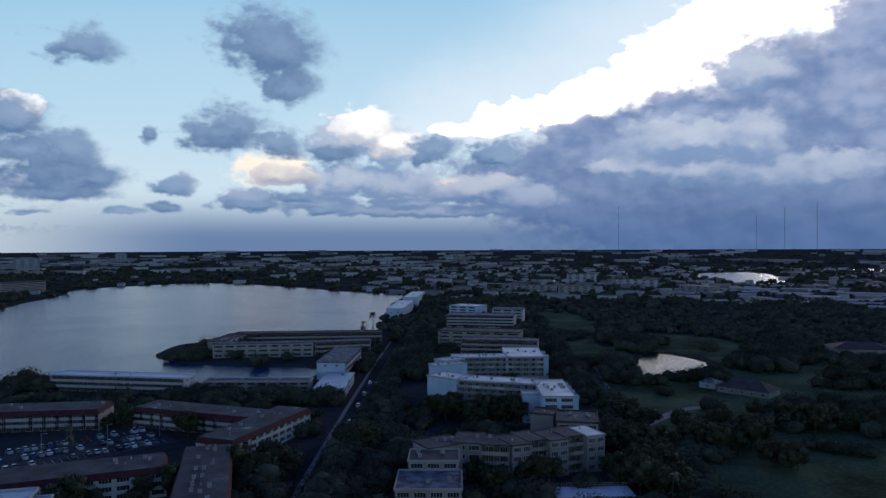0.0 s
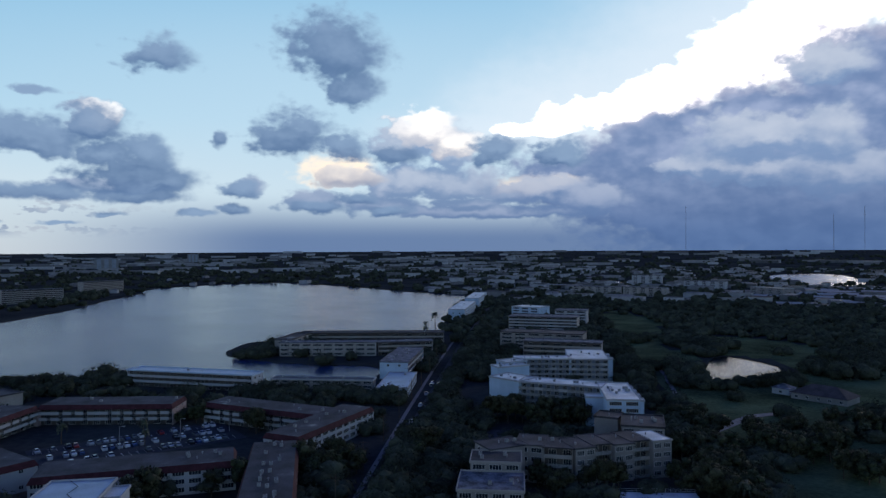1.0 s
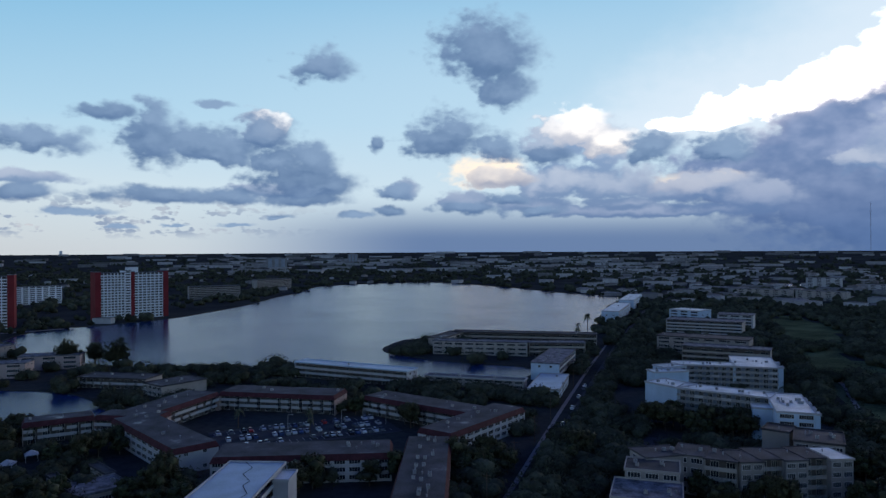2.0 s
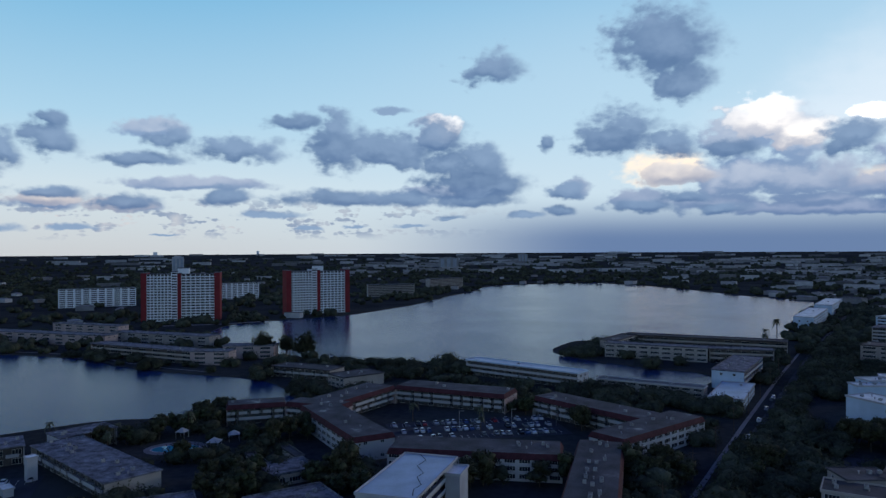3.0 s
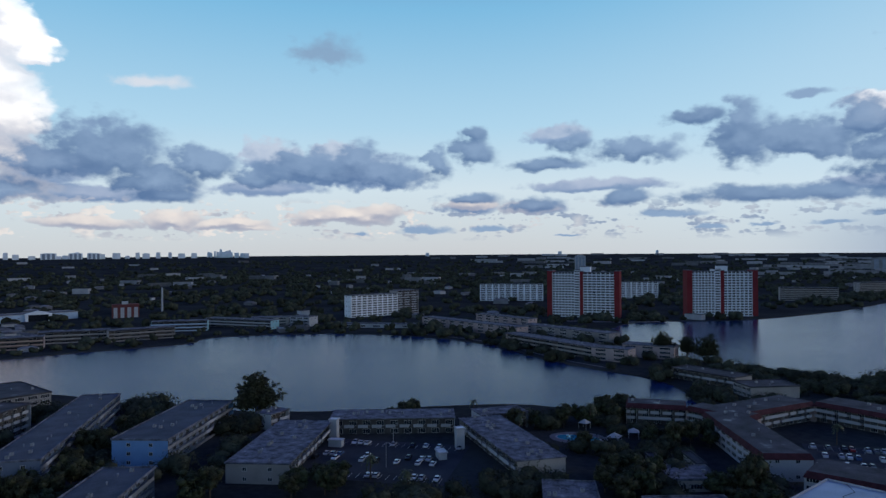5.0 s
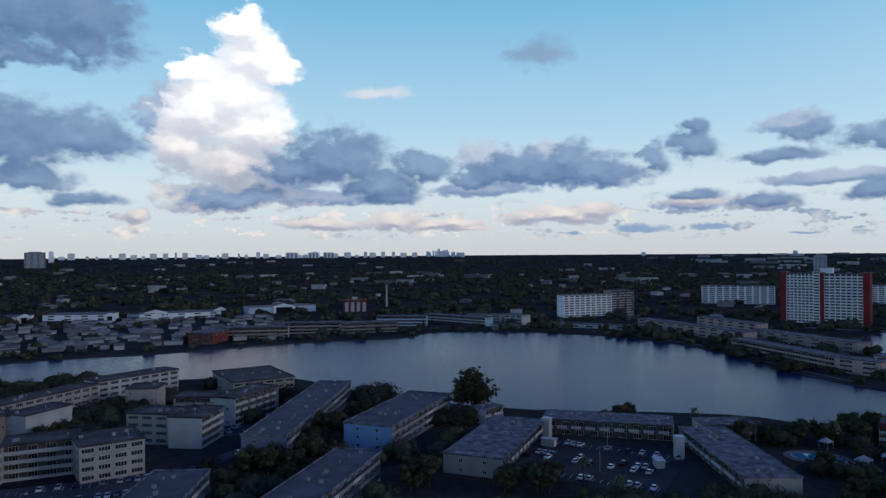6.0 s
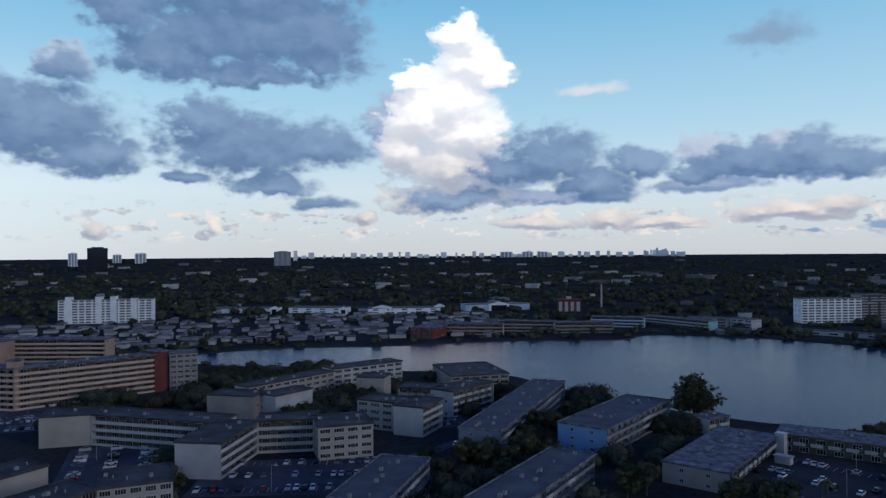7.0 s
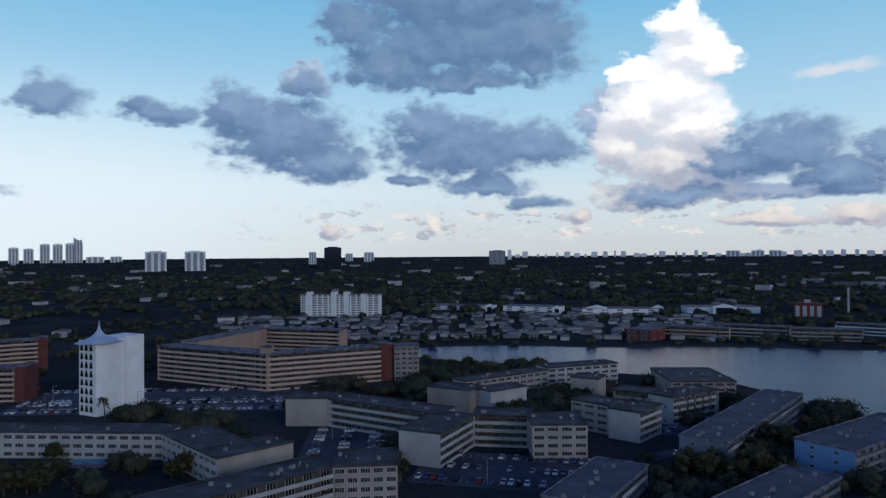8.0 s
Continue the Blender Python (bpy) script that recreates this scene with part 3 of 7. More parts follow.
FOOTPRINTS = []


def pier_mesh(height, material):
    g = Geo()
    g.box(-0.35, -0.05, -0.6, 0.35, 1.9, height - 0.02, 0)
    return g.mesh("pier", [material])




def inside(rect, x, y, grow=0.0):
    rx, ry, rl, rw, ra = rect
    dx, dy = x - rx, y - ry
    if dx * dx + dy * dy > (rl + abs(rw) + grow) ** 2:
        return False
    u = dx * math.cos(ra) + dy * math.sin(ra)
    v = -dx * math.sin(ra) + dy * math.cos(ra)
    lo, hi = min(0, rw), max(0, rw)
    return -grow < u < rl + grow and lo - grow < v < hi + grow


def building(name, label, category="apartment block", group=""):
    return thing(name, label, category, Matrix.Identity(4), group)


def wing(b, x, y, length, width, height, turn, wall=None, roof=None, front="gallery", ends="windows", rear="", trim=None, bay=6.4,
         mansard=False, acs=5, rail="part", lip=0.45, first=False, coarse=1.9, edge=None, piers=0):
    """One wing of a building: its front edge starts at (x, y) and runs along turn; the body lies to the left of that edge."""
    wall, roof, trim = wall or M_WHITE, roof or M_ROOFGREY, trim or M_WHITE
    height += 0.017 * (len(FOOTPRINTS) % 9)
    rng = random.Random(int(x * 31 + y * 17 + length))
    FOOTPRINTS.append((x, y, length, width, radians(turn)))
    if first:
        b.matrix_basis = pose(x, y, 0)
    base = Matrix.Translation((-b.matrix_basis.translation)) @ pose(x, y, 0, 0, 0, turn)
    if width < 0:
        base = base @ pose(0, width, 0)
        width = -width
    storeys = max(1, round(height / 3.05))
    sh = (height - (1.3 if mansard else 0.35)) / storeys
    near = math.hypot(x, y) < 285
    depth = 2.0 if front in ("gallery", "balcony") else 0.0
    g = Geo()
    eaves = height - (1.25 if mansard else 0.3)
    g.box(0, depth, -0.6, length, width, eaves, 0, False)
    # the wall behind the gallery takes a colour darkened to stand for shade
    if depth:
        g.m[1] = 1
    if depth:
        for xx in (0.0, length - 0.25):
            g.box(xx, 0.0, -0.6, xx + 0.25, depth, eaves, 0)
    # blue walls get slate as their painted gallery shade, others the dark tone
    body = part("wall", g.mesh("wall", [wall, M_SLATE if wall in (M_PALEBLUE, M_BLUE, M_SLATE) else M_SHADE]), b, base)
    for k in range(1, piers):
        pier = shared(("pier", round(eaves, 1), wall.name), lambda: pier_mesh(eaves, wall))
        part("pier", pier, b, base @ pose(length * k / piers, 0, 0))
    # roof with a raised lip
    g = Geo()
    o = 0.35
    if mansard:
        z0, z1, inn = height - 1.75, height + 0.25, 0.7
        lo = [(-o, -o), (length + o, -o), (length + o, width + o), (-o, width + o)]
        hi = [(inn, inn), (length - inn, inn), (length - inn, width - inn), (inn, width - inn)]
        for k in range(4):
            j = (k + 1) % 4
            g.face([(*lo[k], z0), (*lo[j], z0), (*hi[j], z1), (*hi[k], z1)], 1)
        g.face([(*p, z0) for p in reversed(lo)], 1)
        g.face([(*p, z1) for p in hi], 0)
        zr = z1
        mats = [roof, M_MANSARD]
    else:
        zr = height
        t = 0.3
        rings = []
        for q, z in ((-o, height - 0.3), (-o, height + lip), (-o + t, height + lip), (-o + t, height)):
            rings.append(len(g.v))
            g.v += [(q, q, z), (length - q, q, z), (length - q, width - q, z), (q, width - q, z)]
        for r, mi in ((0, 1), (1, 1), (2, 1)):
            for k in range(4):
                j = (k + 1) % 4
                g.f.append((rings[r] + k, rings[r] + j, rings[r + 1] + j, rings[r + 1] + k))
                g.m.append(mi)
        g.f += [tuple(rings[3] + k for k in range(4)), tuple(rings[0] + k for k in (3, 2, 1, 0))]
        g.m += [0, 1]
        mats = [roof, edge or (roof if roof in (M_ROOFDARK, M_ROOFGREY) else trim)]
    top = part("roof", g.mesh("roof", mats), b, base)
    for k in range(acs if math.hypot(x, y) < 450 else min(acs, 2)):
        u, v = rng.uniform(1.5, length - 1.5), width * rng.choice((0.35, 0.5, 0.65))
        part("air_conditioner" if k % 3 else "roof_vent", ac_mesh() if k % 3 else vent_mesh(), top,
             pose(u, v, zr + 0.01, 0, 0, rng.choice((0, 90)) + rng.uniform(-4, 4)))
    # front
    if math.hypot(x, y) > 450:
        bay *= coarse
    nb = max(1, round(length / bay))
    bw = length / nb
    win = [M_FRAME, M_GLASS]

    far = math.hypot(x, y) > 640
    rows_of = {}

    def opening(px, py, pz, rz, w, h, panes=2):
        me = window_mesh(w, h, win, panes)
        if not far:
            part("window", me, body, pose(px, py, pz, 0, 0, rz))
            return
        # far windows, too small to pick apart, share one row for each storey
        row = rows_of.setdefault(int(pz / sh), Geo())
        m, n = pose(px, py, pz, 0, 0, rz), len(row.v)
        row.v += [tuple(m @ v.co) for v in me.vertices]
        row.f += [tuple(n + i for i in f.vertices) for f in me.polygons]
        row.m += [f.material_index for f in me.polygons]

    for s in range(storeys):
        z = s * sh
        for k in range(nb):
            if front in ("gallery", "balcony"):
                if s or front == "balcony":
                    style = rail if rng.random() < 0.8 else "solid"
                    ob = part("balcony", balcony_mesh(round(bw, 2), depth, style, [trim, M_METAL]), body, pose(k * bw, 0, z + 0.02))
                opening(k * bw + bw * 0.60, depth - 0.005, z + 0.25, 0, round(bw * 0.52, 1), min(2.1, sh - 0.45), 3)
            elif front == "windows":
                opening(k * bw + bw * 0.5, -0.005, z + 0.9, 0, round(min(bw * 0.74, 3.9 if near else 7.5), 1), min(1.65, sh - 1.0), 4 if bw < 6 else 6)
        for style, px, rz in ((ends, 0.0, -90), (ends, length, 90)):
            if style == "windows" and (near or s % 2 == 0):
                for v in ((0.3, 0.7) if width > 9 else (0.5,)):
                    opening(px - 0.005 if rz < 0 else px + 0.005, width * v, z + 0.95, rz, 1.5, 1.35)
        if rear == "windows":
            for k in range(nb):
                opening(k * bw + bw * 0.5, width + 0.005, z + 0.9, 180, round(min(bw * 0.5, 2.4), 1), 1.4)
    for row in rows_of.values():
        tagged(part("glazing", row.mesh("glazing", win), body), kind="stuff")
    return body

# ---------------------------------------------------------------- ground, lakes, roads


def smooth_loop(pts, steps=4, jitter=1.5, seed=1):
    """A rounded, slightly uneven closed shoreline through these corners."""
    rng = random.Random(seed)
    out, n = [], len(pts)
    for i in range(n):
        p0, p1, p2, p3 = (Vector(pts[(i + k) % n]) for k in (-1, 0, 1, 2))
        for s in range(steps):
            t = s / steps
            q = 0.5 * ((2 * p1) + (p2 - p0) * t + (2 * p0 - 5 * p1 + 4 * p2 - p3) * t * t + (3 * p1 - p0 - 3 * p2 + p3) * t ** 3)
            out.append((q.x + rng.uniform(-jitter, jitter), q.y + rng.uniform(-jitter, jitter)))
    return out


BOUNDS = {}


def in_loop(loop, x, y):
    if id(loop) not in BOUNDS:
        BOUNDS[id(loop)] = (min(p[0] for p in loop), max(p[0] for p in loop), min(p[1] for p in loop), max(p[1] for p in loop))
    x0, x1, y0, y1 = BOUNDS[id(loop)]
    if not (x0 <= x <= x1 and y0 <= y <= y1):
        return False
    hit = False
    j = len(loop) - 1
    for i in range(len(loop)):
        (xi, yi), (xj, yj) = loop[i], loop[j]
        if (yi > y) != (yj > y) and x < (xj - xi) * (y - yi) / (yj - yi) + xi:
            hit = not hit
        j = i
    return hit


LAKE_MAIN = smooth_loop([(-84, 412), (-142, 401), (-190, 403), (-240, 412), (-287, 386), (-355, 388), (-420, 400), (-467, 415), (-530, 452), (-568, 499), (-585, 560),
                         (-560, 600), (-540, 690), (-561, 868), (-600, 1000), (-640, 1180), (-690, 1363), (-569, 1560), (-463, 1542), (-300, 1400),
                         (-187, 1264), (-62, 1151), (-66, 980), (-68, 795), (-64, 620), (-120, 600), (-203, 578), (-212, 540), (-204, 503), (-167, 476), (-130, 466), (-90, 460), (-80, 446)], seed=2)
LAKE_SOUTH = smooth_loop([(-305, 191), (-272, 226), (-252, 260), (-266, 284), (-307, 305), (-335, 309), (-364, 301), (-399, 298), (-443, 299), (-502, 305), (-547, 294), (-593, 274), (-633, 238), (-664, 190), (-678, 127), (-668, 98),
                          (-640, 76), (-622, -26), (-585, -117), (-565, -202), (-525, -262), (-478, -245), (-468, -135), (-458, -70), (-452, -20), (-404, 21),
                          (-350, 77), (-330, 117)], seed=3)
POND = smooth_loop([(114, 424), (128, 470), (152, 517), (168, 502), (176, 474), (160, 432), (136, 416)], jitter=0.8, seed=4)
LAKE_FAR = smooth_loop([(600, 1500), (660, 1430), (760, 1560), (900, 1960), (880, 2080), (740, 2010), (640, 1760)], seed=5)
LAKE_FARTHER = smooth_loop([(1290, 2240), (1430, 2300), (1560, 2060), (1480, 1960), (1300, 2080)], seed=6)
LAKE_SLIVER = smooth_loop([(190, 1560), (250, 1540), (300, 1640), (230, 1680)], seed=7)
LOOPS = [LAKE_MAIN, LAKE_SOUTH, POND, LAKE_FAR, LAKE_FARTHER, LAKE_SLIVER]
NEAR_R, FAR_R, LIFT = 2700.0, 4960.0, 54.0


def land_height(x, y):
    r = math.hypot(x, y)
    return 0.0 if r < NEAR_R else LIFT * ((r - NEAR_R) / (FAR_R - NEAR_R)) ** 1.3


bm = bmesh.new()
ring = [bm.verts.new((NEAR_R * math.cos(a), NEAR_R * math.sin(a), 0)) for a in (2 * math.pi * k / 96 for k in range(96))]
edges = [bm.edges.new((ring[k], ring[(k + 1) % 96])) for k in range(96)]
shores = []
for loop in LOOPS:
    vs = [bm.verts.new((x, y, 0)) for x, y in loop]
    edges += [bm.edges.new((vs[k], vs[(k + 1) % len(vs)])) for k in range(len(vs))]
    shores.append(vs)
bmesh.ops.triangle_fill(bm, use_beauty=True, use_dissolve=False, edges=edges)
for f in list(bm.faces):
    c = f.calc_center_median()
    if any(in_loop(loop, c.x, c.y) for loop in LOOPS):
        bm.faces.remove(f)
for vs in shores:
    lowv = [bm.verts.new((v.co.x, v.co.y, -1.4)) for v in vs]
    for k in range(len(vs)):
        j = (k + 1) % len(vs)
        bm.faces.new((vs[k], vs[j], lowv[j], lowv[k]))
prev = ring
for step in range(1, 13):
    r = NEAR_R + (FAR_R - NEAR_R) * step / 12
    cur = [bm.verts.new((r * math.cos(a), r * math.sin(a), land_height(r, 0))) for a in (2 * math.pi * k / 96 for k in range(96))]
    for k in range(96):
        bm.faces.new((prev[k], prev[(k + 1) % 96], cur[(k + 1) % 96], cur[k]))
    prev = cur
bmesh.ops.recalc_face_normals(bm, faces=bm.faces)
me = bpy.data.meshes.new("ground")
bm.to_mesh(me)
bm.free()
me.materials.append(M_GROUND)
thing("ground", "dark green flat land with grass and soil", "ground", Matrix.Identity(4), kind="structure", me=me)


def sheet(name, loop, z, material, label, category):
    """A flat sheet with this outline, about its own middle."""
    cx, cy = sum(p[0] for p in loop) / len(loop), sum(p[1] for p in loop) / len(loop)
    b2 = bmesh.new()
    vs = [b2.verts.new((x - cx, y - cy, 0)) for x, y in loop]
    es = [b2.edges.new((vs[k], vs[(k + 1) % len(vs)])) for k in range(len(vs))]
    bmesh.ops.triangle_fill(b2, use_beauty=True, edges=es)
    for f in b2.faces:
        f.normal_update()
        if f.normal.z < 0:
            f.normal_flip()
    data = bpy.data.meshes.new(name)
    b2.to_mesh(data)
    b2.free()
    data.materials.append(material)
    return thing(name, label, category, pose(cx, cy, z), kind="structure", me=data)


sheet("water", LAKE_MAIN, -0.5, M_WATER, "broad calm lake reflecting the evening sky", "lake")
sheet("water", LAKE_SOUTH, -0.5, M_WATERSOUTH, "calm dark blue lake ringed by apartment blocks", "lake")
sheet("water", POND, -0.5, M_POND, "small golf course pond shining with sky light", "pond")
for far_loop in (LAKE_FAR, LAKE_FARTHER, LAKE_SLIVER):
    sheet("water", far_loop, -0.5, M_WATER, "distant bright lake among trees and roofs", "lake")

LAWN = [(122, 860), (94, 600), (88, 476), (84, 367), (86, 281), (84, 200), (150, 200), (230, 300), (320, 471), (262, 480), (222, 505), (242, 560), (225, 605), (172, 632), (150, 560), (130, 540), (132, 600), (152, 700), (150, 850)]
FAIRWAY = smooth_loop(LAWN, jitter=2.0, seed=8)
KEEP_CLEAR = []


g = Geo()
STEP = 12.0
for i in range(26):
    for j in range(58):
        x0, y0 = 75 + i * STEP, 195 + j * STEP
        corners = [(x0, y0), (x0 + STEP, y0), (x0 + STEP, y0 + STEP), (x0, y0 + STEP)]
        mid = (x0 + STEP / 2, y0 + STEP / 2)
        if in_loop(FAIRWAY, *mid) and not any(in_loop(POND, *c) for c in corners + [mid]):
            g.face([(*c, 0.05) for c in corners])
thing("lawn", "mown golf course grass between dark trees", "lawn", Matrix.Identity(4), kind="structure", me=g.mesh("lawn", [M_GRASS]))


def strip(name, pts, width, z, material, label, category, clear=2.0):
    """A paved ribbon along these points."""
    gg = Geo()
    left, right = [], []
    for k, p in enumerate(pts):
        a, b2 = Vector(pts[max(0, k - 1)]), Vector(pts[min(len(pts) - 1, k + 1)])
        d = (b2 - a).normalized()
        n = Vector((-d.y, d.x)) * width / 2
        left.append((p[0] + n.x, p[1] + n.y, z))
        right.append((p[0] - n.x, p[1] - n.y, z))
    for k in range(len(pts) - 1):
        gg.face([right[k], right[k + 1], left[k + 1], left[k]])
        a, b2 = Vector(pts[k]), Vector(pts[k + 1])
        d = b2 - a
        ang = math.atan2(d.y, d.x)
        n = Vector((-math.sin(ang), math.cos(ang)))
        s = a - n * width / 2
        KEEP_CLEAR.append((s.x, s.y, d.length, width, ang))
    return thing(name, label, category, Matrix.Identity(4), kind="structure", me=gg.mesh(name, [material]))


strip("road", [(-39, 60), (-40, 200), (-40, 290), (-38, 400), (-34, 600), (-14, 1050), (30, 1500)], 5.6, 0.06, M_ASPHALT, "straight asphalt street between dark trees", "street")
strip("pavement", [(-47, 60), (-47, 215), (-47, 332), (-46, 461), (-43, 600)], 1.8, 0.09, M_PATH, "narrow pale concrete footpath beside the street", "footpath")
strip("pavement", [(82, 300), (98, 318), (112, 334), (128, 341)], 5.0, 0.10, M_PATH, "pale winding golf cart path on the grass", "path")
strip("pavement", [(98, 470), (97, 440), (93, 410), (90, 385), (87, 362), (94, 356)], 2.4, 0.10, M_PATH, "pale winding golf cart path on the grass", "path")
strip("road", [(-20, 182), (-4, 205), (-3, 268), (-6, 300), (30, 300), (62, 282)], 6.0, 0.05, M_ASPHALT, "service drive between apartment blocks", "street")


def lot(x, y, length, width, turn, label, surface_mat=None):
    gg = Geo()
    gg.box(0, 0, -0.3, length, width, 0.05)
    KEEP_CLEAR.append((x, y, length, width, radians(turn)))
    ob = thing("pavement", label, "car park", pose(x, y, 0, 0, 0, turn), kind="structure", me=gg.mesh("pavement", [surface_mat or M_LOT]))
    rows = Geo()
    n = int((length - 4) / 2.7)
    for v in (3.0, width - 8.0):
        for k in range(n + 1):
            rows.box(2 + k * 2.7 - 0.06, v, 0.05, 2 + k * 2.7 + 0.06, v + 5.0, 0.062)
    part("bay_marking", rows.mesh("bay_marking", [M_LINE]), ob)
    return ob


lot(-163, 232, 76, 34, 42, "asphalt car park in the courtyard with parked cars", M_ASPHALT)
lot(-245, 62, 58, 50, 50, "asphalt car park inside the courtyard with parked cars", M_ASPHALT)
lot(-262, -184, 62, 34, 28, "asphalt car park between blocks with parked cars")
lot(-214, -112, 78, 40, 100, "asphalt car park between blocks with parked cars")
lot(-222, -345, 150, 62, 118, "broad asphalt car park full of parked cars")
strip("road", [(-176, -66), (-236, -58), (-268, -44), (-300, -22), (-340, -2)], 7.0, 0.07, M_LOT, "service drive with parked cars between blocks", "street")
lot(-300, -60, 40, 16, 120, "asphalt car park between blocks with parked cars")

# ---------------------------------------------------------------- buildings along the street and the golf course
strip("pavement", [(-600, 288), (-547, 306), (-502, 315.5), (-443, 308), (-399, 307), (-364, 311)], 1.6, 0.09, M_PATH, "narrow pale lakeside path on a grass bank", "path")
G1 = "low apartment blocks"
b = building("apartment_block", "grey-beige four-storey block with bay windows and worn flat roof", group=G1)
for k, (out, front_style) in enumerate(((0.0, "windows"), (1.4, "balcony"))):
    p = pose(3, 236, 0, 0, 0, -9.1) @ Vector((k * 9.5, -out, 0))
    wing(b, p.x, p.y, 9.5, 13, 12.5, -9.1, M_BEIGE, M_ROOFDARK, front_style, bay=4.7, rail="slat", trim=M_CREAM, acs=2, first=k == 0, lip=0.2)
for k, (out, front_style) in enumerate(((1.6, "windows"), (-0.4, "balcony"), (1.4, "windows"), (-0.2, "balcony"), (1.8, "windows"))):
    p = pose(22, 233, 0, 0, 0, 22.0) @ Vector((k * 7.2, -out, 0))
    wing(b, p.x, p.y, 7.2, 12.5, 12.5, 22.0, M_BEIGE, M_ROOFWHITE if k == 4 else M_ROOFDARK, front_style, bay=3.6, rail="slat", trim=M_CREAM, acs=1, lip=0.2)
wing(b, -5, 229, 14, 11, 12.3, 30, M_BEIGE, M_ROOFDARK, "", bay=5, acs=3, lip=0.2)
wing(b, -11, 218, 15.5, 12, 11.5, -1.0, M_BEIGE, M_ROOFDARK, "windows", bay=5, trim=M_WHITE, edge=M_CREAM, acs=5)
wing(b, -14, 200, 19, 17, 9.0, -0.8, M_BEIGE, M_ROOFGREY, "windows", bay=5, trim=M_WHITE, edge=M_CREAM, acs=4)
wing(b, 42, 261, 15, 18, 13.0, -10.0, M_BEIGE, M_ROOFDARK, "windows", bay=5, trim=M_BEIGE, acs=6)
wing(b, 34, 276, 9, 10, 12.6, -20.3, M_BEIGE, M_ROOFDARK, "", ends="", acs=1)
b = building("apartment_block", "pale blue five-storey block with white galleries and roof", group=G1)
wing(b, -8, 347, 18.5, 14, 14.5, -39.8, M_PALEBLUE, M_ROOFWHITE, "", ends="", acs=4, first=True)
wing(b, 6, 335, 39, 13, 14.5, -17.9, M_PALEBLUE, M_ROOFWHITE, "balcony", bay=3.9, rail="slat", acs=8)
wing(b, 42, 297, 13.5, 37, 14.5, -1.2, M_PALEBLUE, M_ROOFWHITE, "windows", bay=6.7, acs=12)
for k in range(4):
    wing(b, 55.2, 299 + 9 * k, 2.2, 4.5, 13.8, -1.2, M_PALEBLUE, M_ROOFWHITE, "", ends="windows", acs=0)
wing(b, 35, 311, 9, 7, 12.6, -1.2, M_PALEBLUE, M_ROOFWHITE, "", ends="", acs=0)
b = building("apartment_block", "pale blue five-storey block with white roof behind trees", group=G1)
wing(b, 5, 403, 32, 12, 14.5, 2.0, M_PALEBLUE, M_ROOFWHITE, "balcony", bay=4.0, rail="slat", acs=6, first=True)
wing(b, 1, 391, 14, 10, 14.3, 38.0, M_PALEBLUE, M_ROOFWHITE, "windows", bay=5, acs=2)
wing(b, 36, 404, 22, 38, 14.5, -1.6, M_PALEBLUE, M_ROOFWHITE, "balcony", bay=4.4, rail="slat", acs=8)
wing(b, 59, 410, 2.2, 5, 13.8, -1.6, M_PALEBLUE, M_ROOFWHITE, "", ends="windows", acs=0)
wing(b, 59, 424, 2.2, 5, 13.8, -1.6, M_PALEBLUE, M_ROOFWHITE, "", ends="windows", acs=0)
wing(b, -4, 380, 19, 9, 13.3, 27.0, M_PALEBLUE, M_ROOFWHITE, "", ends="", acs=3)
b = building("apartment_block", "brownish grey block with galleries and flat roof", group=G1)
wing(b, -4, 536, 62, 22, 14.0, -14.0, M_BEIGE, M_ROOFDARK, "windows", bay=5.5, trim=M_BEIGE, acs=8, first=True)
wing(b, 12, 489, 53, 14, 13.6, -11.6, M_BEIGE, M_ROOFGREY, "balcony", bay=4.6, trim=M_CREAM, rail="solid", acs=5)
b = building("apartment_block", "cream and white block with stepped flat roofs", group=G1)
wing(b, 3, 660, 63, 24, 14.0, -12.0, M_CREAM, M_ROOFGREY, "balcony", bay=5.2, rail="solid", acs=6, first=True)
wing(b, 48, 690, 30, 20, 17.0, -12.0, M_WHITE, M_ROOFGREY, "windows", bay=5.2, acs=4)
b = building("apartment_block", "small pale blue block by the street", group=G1)
wing(b, 7, 793, 34, 26, 12.0, -30.0, M_PALEBLUE, M_ROOFWHITE, "windows", bay=5.5, acs=3, first=True)
b = building("apartment_block", "long pale blue and white lakeside block", group=G1)
wing(b, -44, 763, 120, 18, 11.0, 86.7, M_PALEBLUE, M_ROOFWHITE, "windows", bay=6.5, acs=6, first=True)
wing(b, -34, 905, 120, 18, 13.0, 86.7, M_PALEBLUE, M_ROOFWHITE, "windows", bay=8, acs=5)
